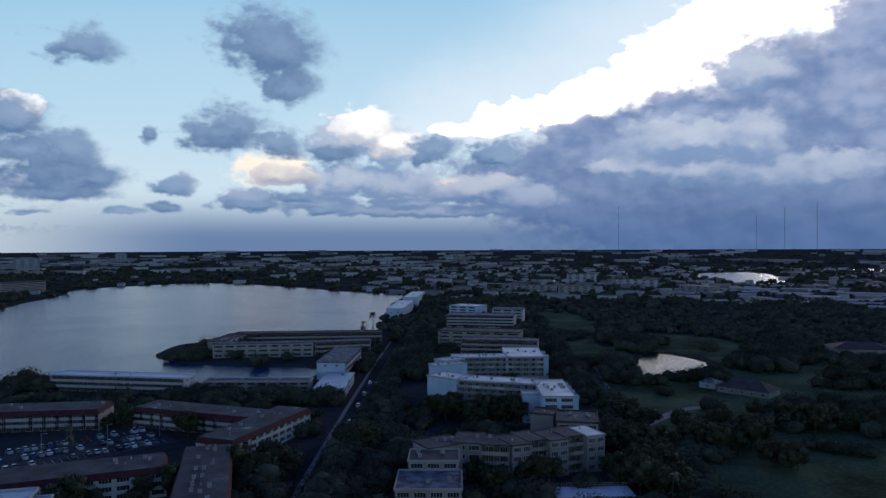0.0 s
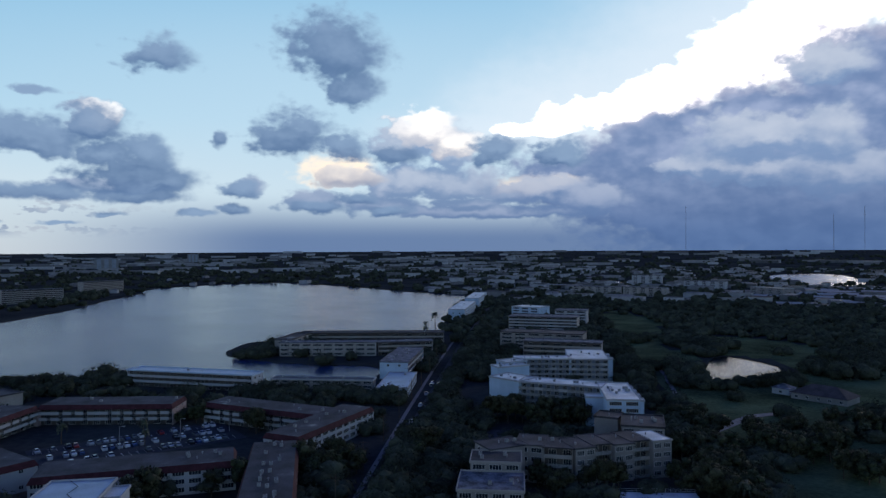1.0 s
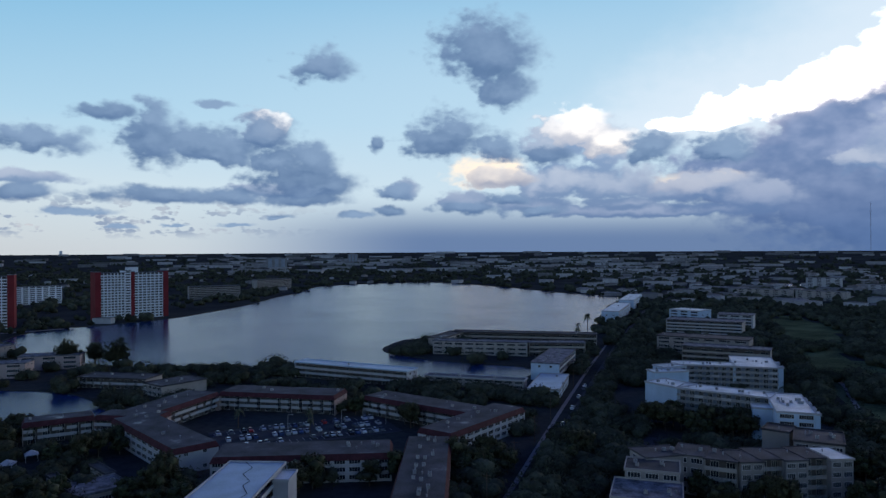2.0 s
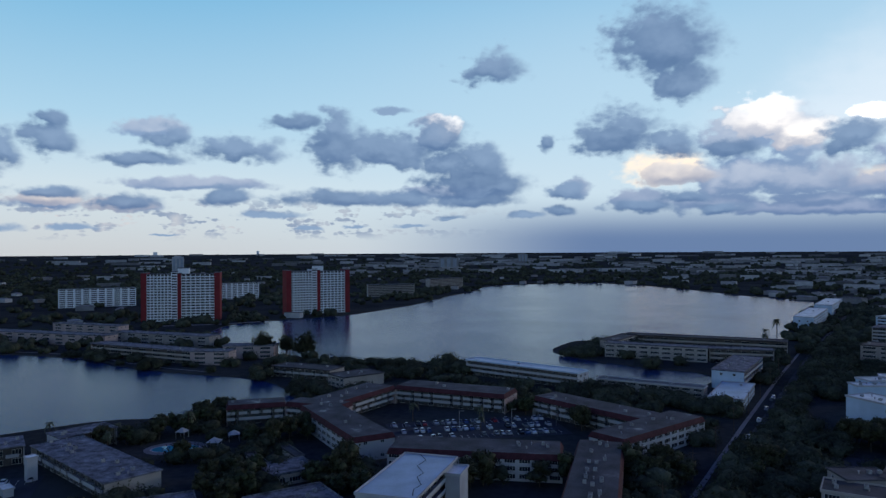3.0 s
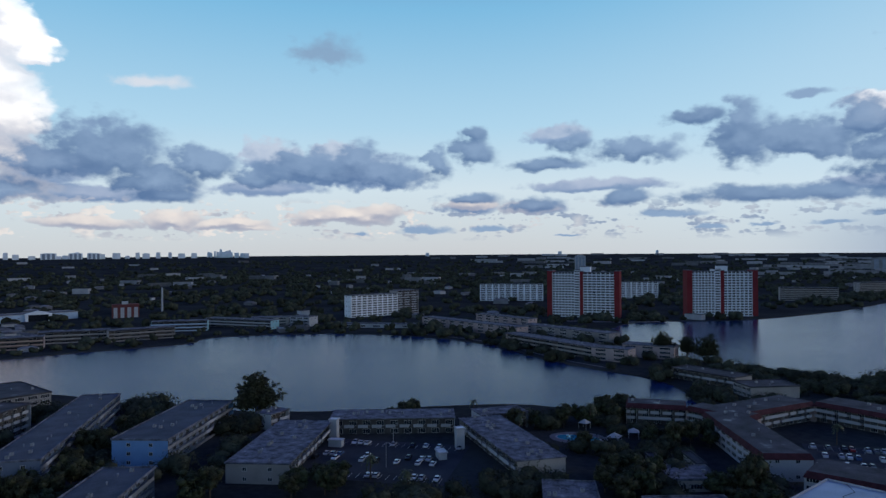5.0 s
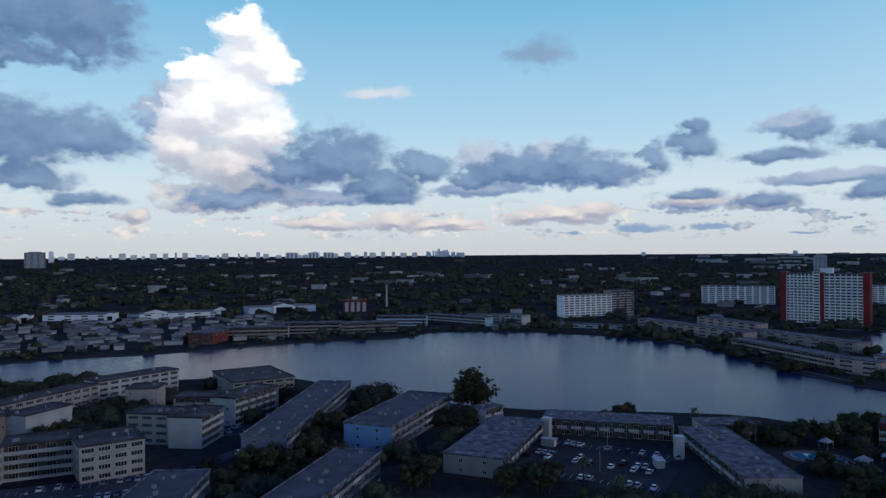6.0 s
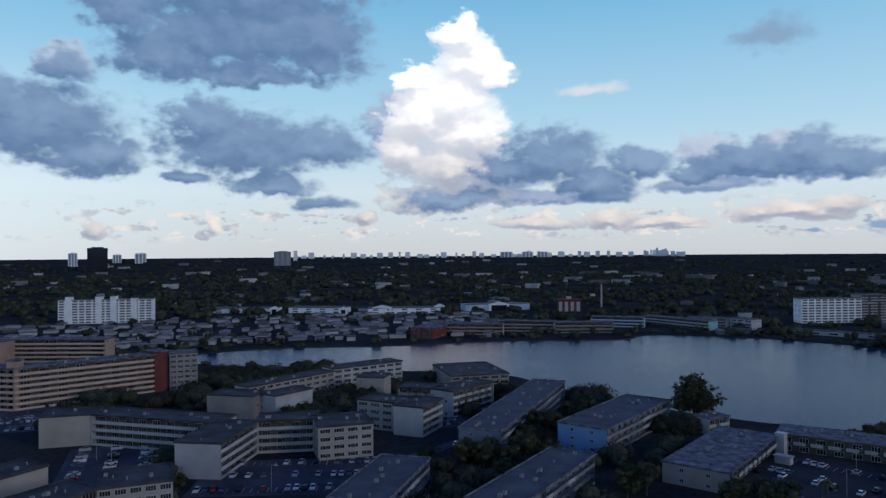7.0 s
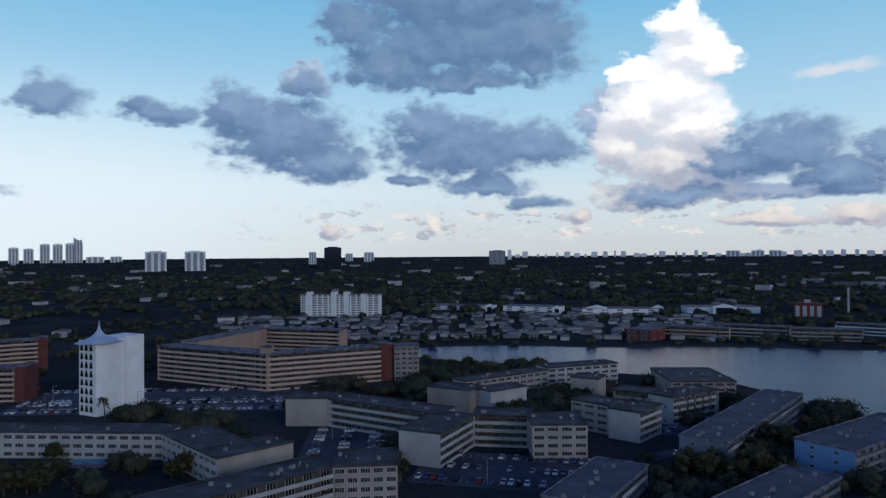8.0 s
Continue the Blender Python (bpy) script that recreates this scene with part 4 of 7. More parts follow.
# the clubhouse and houses by the golf course


def hip_house(x, y, length, width, wall_h, rise, turn, wall, roof, label, category="house"):
    h = thing("house", label, category, pose(x, y, 0, 0, 0, turn), "houses")
    FOOTPRINTS.append((x, y, length, width, radians(turn)))
    gg = Geo()
    gg.box(0, 0, -0.4, length, width, wall_h, 0, False)
    walls = part("wall", gg.mesh("wall", [wall]), h)
    gg = Geo()
    o, i = 0.7, min(length, width) * 0.5
    lo = [(-o, -o), (length + o, -o), (length + o, width + o), (-o, width + o)]
    if length >= width:
        ridge = [(i, width / 2, wall_h + rise), (length - i, width / 2, wall_h + rise)]
        quads = [[0, 1, 5, 4], [1, 2, 5], [2, 3, 4, 5], [3, 0, 4]]
    else:
        ridge = [(length / 2, i, wall_h + rise), (length / 2, width - i, wall_h + rise)]
        quads = [[0, 1, 4], [1, 2, 5, 4], [2, 3, 5], [3, 0, 4, 5]]
    P = [(*p, wall_h) for p in lo] + ridge
    for q in quads:
        gg.face([P[k] for k in q])
    gg.face([P[k] for k in (3, 2, 1, 0)])
    part("roof", gg.mesh("roof", [roof]), h)
    for k in range(max(1, int(length / 5))):
        part("window", window_mesh(1.6, 1.3, [M_FRAME, M_GLASS]), walls, pose((k + 0.5) * length / max(1, int(length / 5)), -0.005, 0.9))
    return h


hip_house(146, 376, 27, 15, 3.2, 4.4, -46, M_BEIGE, M_BROWNROOF, "low clubhouse with a dark hipped roof", "clubhouse")
hip_house(141, 388, 9, 8, 3.2, 2.2, -46, M_WHITE, M_ROOFGREY, "small white-walled outbuilding beside the clubhouse")
hip_house(277, 500, 40, 24, 4.5, 4.0, -15, M_CREAM, M_BROWNROOF, "wide low house with a brown hipped roof")

# ---------------------------------------------------------------- lakeside blocks
b = building("apartment_block", "long white three-storey lakeside block with pale roof", group=G1)
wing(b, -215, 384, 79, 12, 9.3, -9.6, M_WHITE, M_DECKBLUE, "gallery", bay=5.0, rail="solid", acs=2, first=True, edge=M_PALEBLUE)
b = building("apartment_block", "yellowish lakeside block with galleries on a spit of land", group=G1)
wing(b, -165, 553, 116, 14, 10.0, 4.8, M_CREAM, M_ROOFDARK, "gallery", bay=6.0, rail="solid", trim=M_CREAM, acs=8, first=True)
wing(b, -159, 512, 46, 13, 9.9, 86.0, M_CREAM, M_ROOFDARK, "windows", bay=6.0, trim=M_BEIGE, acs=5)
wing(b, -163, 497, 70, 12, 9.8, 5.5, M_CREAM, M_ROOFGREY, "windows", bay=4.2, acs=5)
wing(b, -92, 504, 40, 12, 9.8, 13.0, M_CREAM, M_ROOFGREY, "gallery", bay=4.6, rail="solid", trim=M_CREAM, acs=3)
b = building("apartment_block", "pale blue block with grey roof and white trim", group=G1)
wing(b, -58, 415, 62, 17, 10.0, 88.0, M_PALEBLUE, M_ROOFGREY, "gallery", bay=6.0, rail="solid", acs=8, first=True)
wing(b, -51, 362, 46, 16, 5.2, 91.0, M_PALEBLUE, M_DECKBLUE, "windows", bay=6.0, acs=3)
wing(b, -131, 384, 58, 9, 5.0, -1.3, M_BEIGE, M_ROOFBLUE, "windows", bay=6.0, acs=5)
b = building("apartment_block", "two-storey tan block beside the lake", group=G1)
wing(b, -317, 319, 43, 16, 6.3, 6.8, M_CREAM, M_ROOFDARK, "gallery", bay=5.5, acs=4, first=True)
wing(b, -269, 316, 18, 27, 6.3, -20.3, M_CREAM, M_ROOFDARK, "windows", bay=4.5, acs=3)

# ---------------------------------------------------------------- the red-roofed courtyard complex
b = building("apartment_block", "three-storey courtyard block with red mansard roofs and white galleries", group=G1)
kw = dict(mansard=True, roof=M_ROOFDARK)
wing(b, -206, 294, 59, 18, 9.0, 6.1, M_PINK, front="gallery", bay=5.6, acs=5, first=True, **kw)
wing(b, -205, 244, 50, 18, 9.0, 90.8, M_PINK, front="gallery", bay=5.6, acs=6, **kw)
wing(b, -244, 218, 26, 12, 9.0, 47.5, M_PINK, front="gallery", bay=5.6, acs=2, **kw)
wing(b, -227, 237, 28, 12, 9.0, 9.2, M_PINK, front="gallery", bay=5.6, acs=2, **kw)
wing(b, -216, 235, 63, 17, 9.0, -30.2, M_WHITE, front="windows", bay=5.6, acs=5, **kw)
b = building("apartment_block", "white three-storey block with red mansard band and cluttered roof", group=G1)
wing(b, -143, 199, 60, 18, 9.0, 21.5, M_WHITE, front="windows", bay=5.0, acs=6, first=True, **kw)
wing(b, -56, 182, 68, 16, 9.0, 105.7, M_WHITE, front="windows", bay=5.5, acs=30, **kw)
wing(b, -75, 250, 54, 16, 9.0, 70.6, M_WHITE, front="windows", bay=5.0, acs=7, **kw)
wing(b, -135, 305, 60, 16, 9.0, -19.9, M_WHITE, front="gallery", bay=5.6, acs=5, **kw)
b = building("apartment_block", "white-walled block with a pale cracked flat roof", group=G1)
wing(b, -101, 153, 38.5, 17, 13.0, 103.7, M_WHITE, M_DECKBLUE, "balcony", bay=5.2, rail="solid", acs=0, first=True)
wing(b, -107.5, 179, 4.5, 9, 11.5, 13.7, M_WHITE, M_ROOFWHITE, "", ends="", acs=0)
g = Geo()
crack = [(2, 1.5), (7, 3.0), (11, 2.2), (17, 5.5), (21, 5.0), (27, 9.0), (33, 8.2), (39, 12.5)]
for (u0, v0), (u1, v1) in zip(crack, crack[1:]):
    g.face([(u0, v0 + 0.12, 13.03), (u0, v0 - 0.12, 13.03), (u1, v1 - 0.12, 13.03), (u1, v1 + 0.12, 13.03)])
part("roof_crack", g.mesh("roof_crack", [M_TYRE]), b, pose(0, 0, 0.15, 0, 0, 103.7), "dark tarred crack across the roof")
# ---------------------------------------------------------------- grey-roofed courtyard block by the south lake
b = building("apartment_block", "two-storey courtyard block with weathered grey roof and white galleries", group=G1)
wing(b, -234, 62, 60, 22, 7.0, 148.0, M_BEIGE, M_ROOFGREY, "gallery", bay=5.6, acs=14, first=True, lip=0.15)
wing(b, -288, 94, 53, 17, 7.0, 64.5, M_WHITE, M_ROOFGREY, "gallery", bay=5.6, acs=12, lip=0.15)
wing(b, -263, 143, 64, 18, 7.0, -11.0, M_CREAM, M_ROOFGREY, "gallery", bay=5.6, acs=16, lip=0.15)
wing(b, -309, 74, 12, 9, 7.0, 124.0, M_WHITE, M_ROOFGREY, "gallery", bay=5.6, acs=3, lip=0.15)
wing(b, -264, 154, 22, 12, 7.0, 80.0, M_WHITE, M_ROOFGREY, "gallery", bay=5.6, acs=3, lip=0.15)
b = building("pool_house", "low pavilion with a weathered flat roof", "pavilion")
wing(b, -162, 115, 16, 27, 5.0, 55.8, M_CREAM, M_ROOFGREY, "windows", bay=5, acs=5, first=True)
b = building("pool_house", "low pavilion with a flat grey roof among trees", "pavilion")
wing(b, -141, 139, 24, 19, 5.0, 64.0, M_CREAM, M_ROOFGREY, "windows", bay=5, acs=5, first=True)
b = building("pool_house", "low pool house with an open roof well", "pavilion")
wing(b, -168, 169, 16, 14, 4.0, 63.6, M_CREAM, M_ROOFGREY, "windows", bay=5, acs=2, first=True)
wing(b, -181, 176, 3, 15, 4.0, 63.6, M_CREAM, M_ROOFDARK, "", acs=0)
wing(b, -176, 189, 3, 15, 4.0, 63.6, M_CREAM, M_ROOFDARK, "", acs=0)

# ---------------------------------------------------------------- blocks seen towards the east
kw = dict(roof=M_ROOFDARK, trim=M_BEIGE)
b = building("apartment_block", "white four-storey block with long galleries and dark roof", group=G1)
wing(b, -262, -198, 21, 14, 12.5, 112.3, M_CREAM, front="", bay=5, acs=2, first=True, **kw)
wing(b, -269, -180, 59, 14, 12.5, 81.3, M_WHITE, M_ROOFDARK, "balcony", bay=6.5, rail="solid", acs=8)
wing(b, -232, -107, 33, 17, 12.5, 179.3, M_WHITE, M_ROOFDARK, "balcony", bay=6.5, rail="solid", ends="", acs=4)
wing(b, -264, -107, 23, 14, 12.5, 105.2, M_WHITE, M_ROOFDARK, "balcony", bay=6, rail="solid", acs=3)
wing(b, -257, -80, 21, 20, 12.5, 114.9, M_CREAM, front="windows", bay=5, acs=5, **kw)
b = building("apartment_block", "white four-storey block with dark flat roof and plain end walls", group=G1)
wing(b, -309, -78, 25, 14, 12.5, 69.9, M_CREAM, front="windows", bay=6, acs=3, first=True, **kw)
wing(b, -294, -46, 21, 14, 12.5, 163.4, M_WHITE, M_ROOFDARK, "balcony", bay=5, rail="solid", ends="", acs=2)
wing(b, -338, -65, 25, 14, 12.5, 80.5, M_CREAM, front="balcony", bay=5, acs=2, **kw)
wing(b, -329, -37, 33, 14, 12.5, 147.8, M_WHITE, M_ROOFDARK, "balcony", bay=5.5, ends="windows", acs=3)
b = building("apartment_block", "cream four-storey block with dark roof among trees", group=G1)
wing(b, -315, -152, 24, 14, 12.0, 83.5, M_BEIGE, front="", bay=5, acs=2, first=True, **kw)
wing(b, -314, -118, 23, 12, 12.0, 150.8, M_WHITE, front="", ends="", bay=5, acs=2, **kw)
wing(b, -318, -130, 14, 10, 11.5, 95, M_WHITE, front="balcony", bay=5, rail="solid", acs=1, **kw)
wing(b, -334, -139, 57, 12, 12.0, 149.2, M_CREAM, front="windows", bay=5, acs=6, **kw)
b = building("apartment_block", "white four-storey block with dark roof near the lake", group=G1)
wing(b, -390, -112, 47, 14, 12.0, 134.8, M_WHITE, front="windows", bay=6, acs=4, first=True, **kw)
wing(b, -367, -93, 15, 14, 12.0, 85.9, M_CREAM, front="", acs=2, **kw)
b = building("apartment_block", "low lakeside block with a broad dark roof", group=G1)
wing(b, -431, -61, 34, -44, 9.0, 111.7, M_BEIGE, front="windows", bay=6, acs=5, first=True, **kw)
b = building("apartment_block", "pale blue three-storey block with screened balconies and grey roof", group=G1)
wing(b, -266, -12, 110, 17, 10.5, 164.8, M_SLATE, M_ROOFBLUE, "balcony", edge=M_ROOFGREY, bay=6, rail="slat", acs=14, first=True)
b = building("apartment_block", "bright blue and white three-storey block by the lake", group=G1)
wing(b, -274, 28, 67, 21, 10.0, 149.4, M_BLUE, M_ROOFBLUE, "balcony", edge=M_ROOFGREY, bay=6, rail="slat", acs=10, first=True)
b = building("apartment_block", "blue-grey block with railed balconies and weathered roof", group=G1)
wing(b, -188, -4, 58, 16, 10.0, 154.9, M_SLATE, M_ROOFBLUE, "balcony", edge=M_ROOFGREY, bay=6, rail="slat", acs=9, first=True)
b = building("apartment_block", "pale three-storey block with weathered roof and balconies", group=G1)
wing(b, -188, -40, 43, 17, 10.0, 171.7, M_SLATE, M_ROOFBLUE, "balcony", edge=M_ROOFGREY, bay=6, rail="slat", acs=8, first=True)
b = building("apartment_block", "white three-storey block with windows round a pool garden", group=G1)
wing(b, -173, -282, 79, 13, 10.0, 110.8, M_WHITE, M_ROOFDARK, "windows", bay=4.6, acs=4, first=True)
wing(b, -200, -209, 46, 18, 10.0, 67.9, M_WHITE, M_ROOFDARK, "windows", bay=4.6, acs=4)
wing(b, -183, -166, 29, 14, 10.0, 158.6, M_CREAM, M_ROOFDARK, "", ends="", acs=3)
b = building("apartment_block", "white four-storey block with long galleries near the car park", group=G1)
wing(b, -134, -143, 56, 15, 12.0, 157.6, M_WHITE, M_ROOFDARK, "balcony", bay=6.2, rail="solid", acs=10, first=True)
wing(b, -185, -122, 20, 18, 12.0, 119.6, M_CREAM, M_ROOFDARK, "windows", bay=4.4, acs=4)
b = building("apartment_block", "large peach seven-storey block with galleries and a red stair tower", group=G1)
wing(b, -329, -347, 89, 14, 21.0, 86.7, M_ORANGE, M_ROOFGREY, "balcony", bay=8.5, rail="solid", trim=M_PEACHTRIM, acs=6, first=True)
wing(b, -324, -258, 70, 14, 21.0, 139.9, M_ORANGE, M_ROOFGREY, "balcony", bay=8.5, rail="solid", trim=M_PEACHTRIM, acs=6)
wing(b, -377, -213, 8, 14, 22.5, 139.9, M_RED, M_ROOFGREY, "", ends="", trim=M_RED, acs=0)
wing(b, -381, -206, 15, 15, 21.0, 120.3, M_BEIGE, M_ROOFGREY, "windows", bay=4, acs=1)
wing(b, -326, -264, 6, 6, 24.5, 110.0, M_ORANGE, M_ROOFGREY, "", ends="", trim=M_PEACHTRIM, acs=0)
b = building("apartment_block", "peach seven-storey block with galleries behind the first", group=G1)
wing(b, -356, -339, 82, 14, 21.0, -173.3, M_ORANGE, M_ROOFGREY, "", trim=M_PEACHTRIM, acs=4, first=True)
wing(b, -437, -349, 63, 14, 21.0, 95.9, M_ORANGE, M_ROOFGREY, "balcony", bay=8.5, rail="solid", trim=M_PEACHTRIM, acs=4)
b = building("apartment_block", "peach seven-storey block with a brick red end wall", group=G1)
wing(b, -277, -488, 60, 14, 21.0, 144.2, M_ORANGE, M_ROOFGREY, "balcony", bay=8.5, rail="solid", trim=M_PEACHTRIM, acs=2, first=True)
wing(b, -325, -453, 6, 15, 22.0, 144.2, M_RED, M_ROOFGREY, "", ends="", trim=M_RED, acs=0)
b = building("apartment_block", "peach six-storey block with a brick red end wall", group=G1)
wing(b, -229, -403, 42, 14, 18.0, 118.5, M_ORANGE, M_ROOFGREY, "balcony", bay=8.5, rail="solid", trim=M_PEACHTRIM, acs=2, first=True)
wing(b, -249, -366, 5, 15, 19.0, 118.5, M_RED, M_ROOFGREY, "", ends="", trim=M_RED, acs=0)

# white tower with arched openings and a tent roof
FOOTPRINTS.append((-241, -293, 27, 14, radians(170)))
tower = thing("tower", "white concrete tower with arched lattice and a tent-shaped roof", "tower", pose(-241, -293, 0, 0, 0, 177.0))
g = Geo()
g.box(0, 1.2, -0.5, 16, 14, 36.5, 0, False)
g.box(16.0, 0.4, -0.5, 27, 14, 37.5, 0, False)
part("wall", g.mesh("wall", [M_BRIGHT]), tower)


def arch_panel():
    """A white panel pierced by one tall pointed arch, its shade painted near-black behind."""
    gg = Geo()
    w, h = 3.4, 4.2
    inner = [(-1.4, 0.3), (1.4, 0.3), (1.15, 2.0), (0.65, 3.2), (0.0, 3.95), (-0.65, 3.2), (-1.15, 2.0)]
    outer = [(-w / 2, 0), (w / 2, 0), (w / 2, 2.0), (w / 2, h), (0, h), (-w / 2, h), (-w / 2, 2.0)]
    for k in range(7):
        j = (k + 1) % 7
        gg.face([(outer[k][0], 0, outer[k][1]), (outer[j][0], 0, outer[j][1]), (inner[j][0], 0, inner[j][1]), (inner[k][0], 0, inner[k][1])], 0)
        gg.face([(inner[k][0], 0, inner[k][1]), (inner[j][0], 0, inner[j][1]), (inner[j][0], 0.2, inner[j][1]), (inner[k][0], 0.2, inner[k][1])], 0)
    gg.face([(x, 0.2, z) for x, z in inner], 1)
    return gg.mesh("arch_panel", [M_BRIGHT, M_VOID])


pierced = arch_panel()
for s in range(8):
    for k in range(3):
        part("arch_panel", pierced, tower, pose(-0.3, 11.6 - k * 3.4, 1.6 + s * 4.25, 0, 0, -90) @ Matrix.Diagonal((1, 1, 1, 1)))
g = Geo()
N_SEG, prof = 20, [(12.0, 35.4), (8.5, 36.6), (5.0, 37.8), (2.6, 39.3), (1.1, 41.2), (0.4, 43.4), (0.1, 46.0)]
for (r0, z0), (r1, z1) in zip(prof, prof[1:]):
    for k in range(N_SEG):
        a0, a1 = 2 * math.pi * k / N_SEG, 2 * math.pi * (k + 1) / N_SEG
        g.face([(6 + r0 * math.cos(a0), 7 + r0 * 0.8 * math.sin(a0), z0), (6 + r0 * math.cos(a1), 7 + r0 * 0.8 * math.sin(a1), z0),
                (6 + r1 * math.cos(a1), 7 + r1 * 0.8 * math.sin(a1), z1), (6 + r1 * math.cos(a0), 7 + r1 * 0.8 * math.sin(a0), z1)])
part("roof", g.mesh("roof", [M_PALEBLUE]), tower, label="white tent-shaped roof with a spike")

# ---------------------------------------------------------------- taller blocks and the twin towers
def tall(label, x, y, length, width, height, turn, wall, front="balcony", bay=6.5, trim=None, rail="solid"):
    t = building("apartment_tower", label, "apartment tower", "tall apartment blocks")
    wing(t, x, y, length, width, height, turn, wall, M_ROOFGREY, front, bay=bay, trim=trim or wall, rail=rail, acs=4, first=True, coarse=1.2)
    return t


t = tall("white nine-storey apartment slab with rows of windows and lift heads", -736, -532, 101, 16, 27.0, 106.9, M_BRIGHT, "windows", 6.0)
for u in (8, 40, 56, 78):
    p = pose(-736, -532, 0, 0, 0, 106.9) @ Vector((u, -1.2, 0))
    wing(t, p.x, p.y, 6.5, 9, 31.0 if u != 78 else 28.5, 106.9, M_BRIGHT, M_ROOFGREY, "", ends="", acs=0, trim=M_BRIGHT)
t = tall("white nine-storey apartment slab beside the lake", -791, 285, 66, 16, 26.0, 100.0, M_BRIGHT, "windows", 6.0)
wing(t, -803, 350, 32, 18, 29.5, 100.0, M_CREAM, M_ROOFGREY, "balcony", bay=6, trim=M_WHITE)
tall("white and blue eight-storey apartment slab among trees", -960, 560, 99, 14, 26.0, 57.4, M_BRIGHT, "windows", 8)
tall("white and blue eight-storey apartment slab among trees", -886, 781, 63, 14, 26.0, 66.1, M_BRIGHT, "windows", 8)
tall("grey-beige six-storey lakeside apartment block", -716, 945, 80, 14, 20.0, 46.8, M_CREAM, "balcony", 8)
tall("grey-beige six-storey lakeside apartment block", -746, 1189, 92, 14, 20.0, 74.9, M_CREAM, "balcony", 8)


def red_tower(x, y, length, turn):
    t = building("apartment_tower", "white twenty-storey tower with red corner bands and balconies", "apartment tower", "twin towers")
    m = pose(x, y, 0, 0, 0, turn)
    spans = ((0, 6, "", M_TOWERRED, 54.0), (5.9, 26, "balcony", M_BRIGHT, 52.5), (31.7, 7, "windows", M_BRIGHT, 55.0), (38.5, 4, "", M_TOWERRED, 53.5),
             (42.3, length - 48.2, "balcony", M_BRIGHT, 52.5), (length - 6, 6, "", M_TOWERRED, 54.0))
    for k, (u, w, front, wall, h) in enumerate(spans):
        p = m @ Vector((u, 0.0 if wall is M_TOWERRED else 0.6, 0))
        wing(t, p.x, p.y, w, 18, h, turn, wall, M_ROOFGREY, front, ends="", bay=6.6, rail="solid", acs=1, trim=M_TOWERRED if wall is M_TOWERRED else M_BRIGHT, coarse=1.0, first=k == 0, piers=7 if front == "balcony" else 0)
    p = m @ Vector((length * 0.45, 6, 0))
    wing(t, p.x, p.y, 12, 8, 59.0, turn, M_BRIGHT, M_ROOFGREY, "", ends="", acs=0)


red_tower(-688, 494, 84, 41.6)
red_tower(-603, 633, 81, 59.1)

strip("pavement", [(-640, 470), (-590, 522), (-572, 560)], 9.0, 0.07, M_PATH, "pale concrete quay beside the twin towers", "quay")
# ---------------------------------------------------------------- rows of low blocks round the far shores
def low_row(label, x, y, length, width, height, turn, wall, roof=None, front="gallery", bay=7.5, trim=None):
    t = building("apartment_block", label, group=G1)
    wing(t, x, y, length, width, height, turn, wall, roof or M_ROOFGREY, front, bay=bay, trim=trim or M_WHITE, rail="solid", acs=4, first=True)


low_row("long pink-grey lakeside block with pale parapet", -672, 321, 141, 14, 9.0, 12.0, M_PINK, front="windows", trim=M_CREAM)
low_row("long pink-grey block behind the lakeside row", -676, 389, 84, 12, 9.0, 9.2, M_PINK, front="windows", trim=M_CREAM)
low_row("pink-grey lakeside block with pale galleries", -501, 317, 103, 14, 9.0, 4.0, M_PINK, front="gallery", trim=M_CREAM)
low_row("pink-grey lakeside block at the point", -398, 324, 27, 14, 9.0, 27.4, M_PINK, front="windows", trim=M_CREAM)
low_row("grey block behind the lakeside row", -555, 370, 102, 14, 9.0, 10.5, M_BEIGE, front="windows", trim=M_CREAM)
low_row("grey-pink block with flat roof on the point", -400, 354, 37, 14, 9.0, 31.4, M_PINK, front="windows", trim=M_CREAM)
low_row("teal three-storey block with galleries across the lake", -779, 118, 84, 14, 9.0, 39.3, M_TEAL, front="gallery")
low_row("small white block on the far shore", -743, 199, 26, 14, 10.0, 33.8, M_WHITE, front="windows", bay=5)
low_row("low white arcade along the shore", -698, 239, 78, 10, 4.0, 53.4, M_WHITE, front="windows")
low_row("pale three-storey block across the lake", -758, 161, 39, 14, 9.0, 69.6, M_CREAM, front="windows")
low_row("brick red and orange block on the far shore", -635, -110, 22, 30, 10.0, 71.0, M_RED, front="windows", trim=M_ORANGE)
low_row("red and cream three-storey block on the far shore", -668, -91, 64, 14, 10.0, 88.0, M_PINK, front="balcony", trim=M_ORANGE)
low_row("yellow three-storey block on the far shore", -699, -33, 56, 14, 10.0, 84.2, M_CREAM, front="balcony", trim=M_CREAM)
low_row("yellow-grey three-storey block on the far shore", -684, 22, 56, 14, 10.0, 96.6, M_CREAM, front="balcony", trim=M_BEIGE)
low_row("teal three-storey block on the far shore", -751, 62, 53, 14, 10.0, 75.3, M_TEAL, front="balcony", trim=M_PALEBLUE)
low_row("long low white commercial building", -898, -319, 76, 30, 7.0, 85.6, M_BRIGHT, M_ROOFGREY, "windows", 9)
low_row("long low white commercial building with gabled entrance", -884, -208, 93, 30, 7.0, 103.2, M_BRIGHT, M_ROOFGREY, "windows", 9)
low_row("long low pale blue store building", -931, -87, 89, 30, 8.0, 108.6, M_PALEBLUE, M_ROOFBLUE, "", 9)
low_row("long low white commercial building", -884, -436, 102, 30, 6.0, 96.6, M_BRIGHT, M_ROOFGREY, "windows", 9)
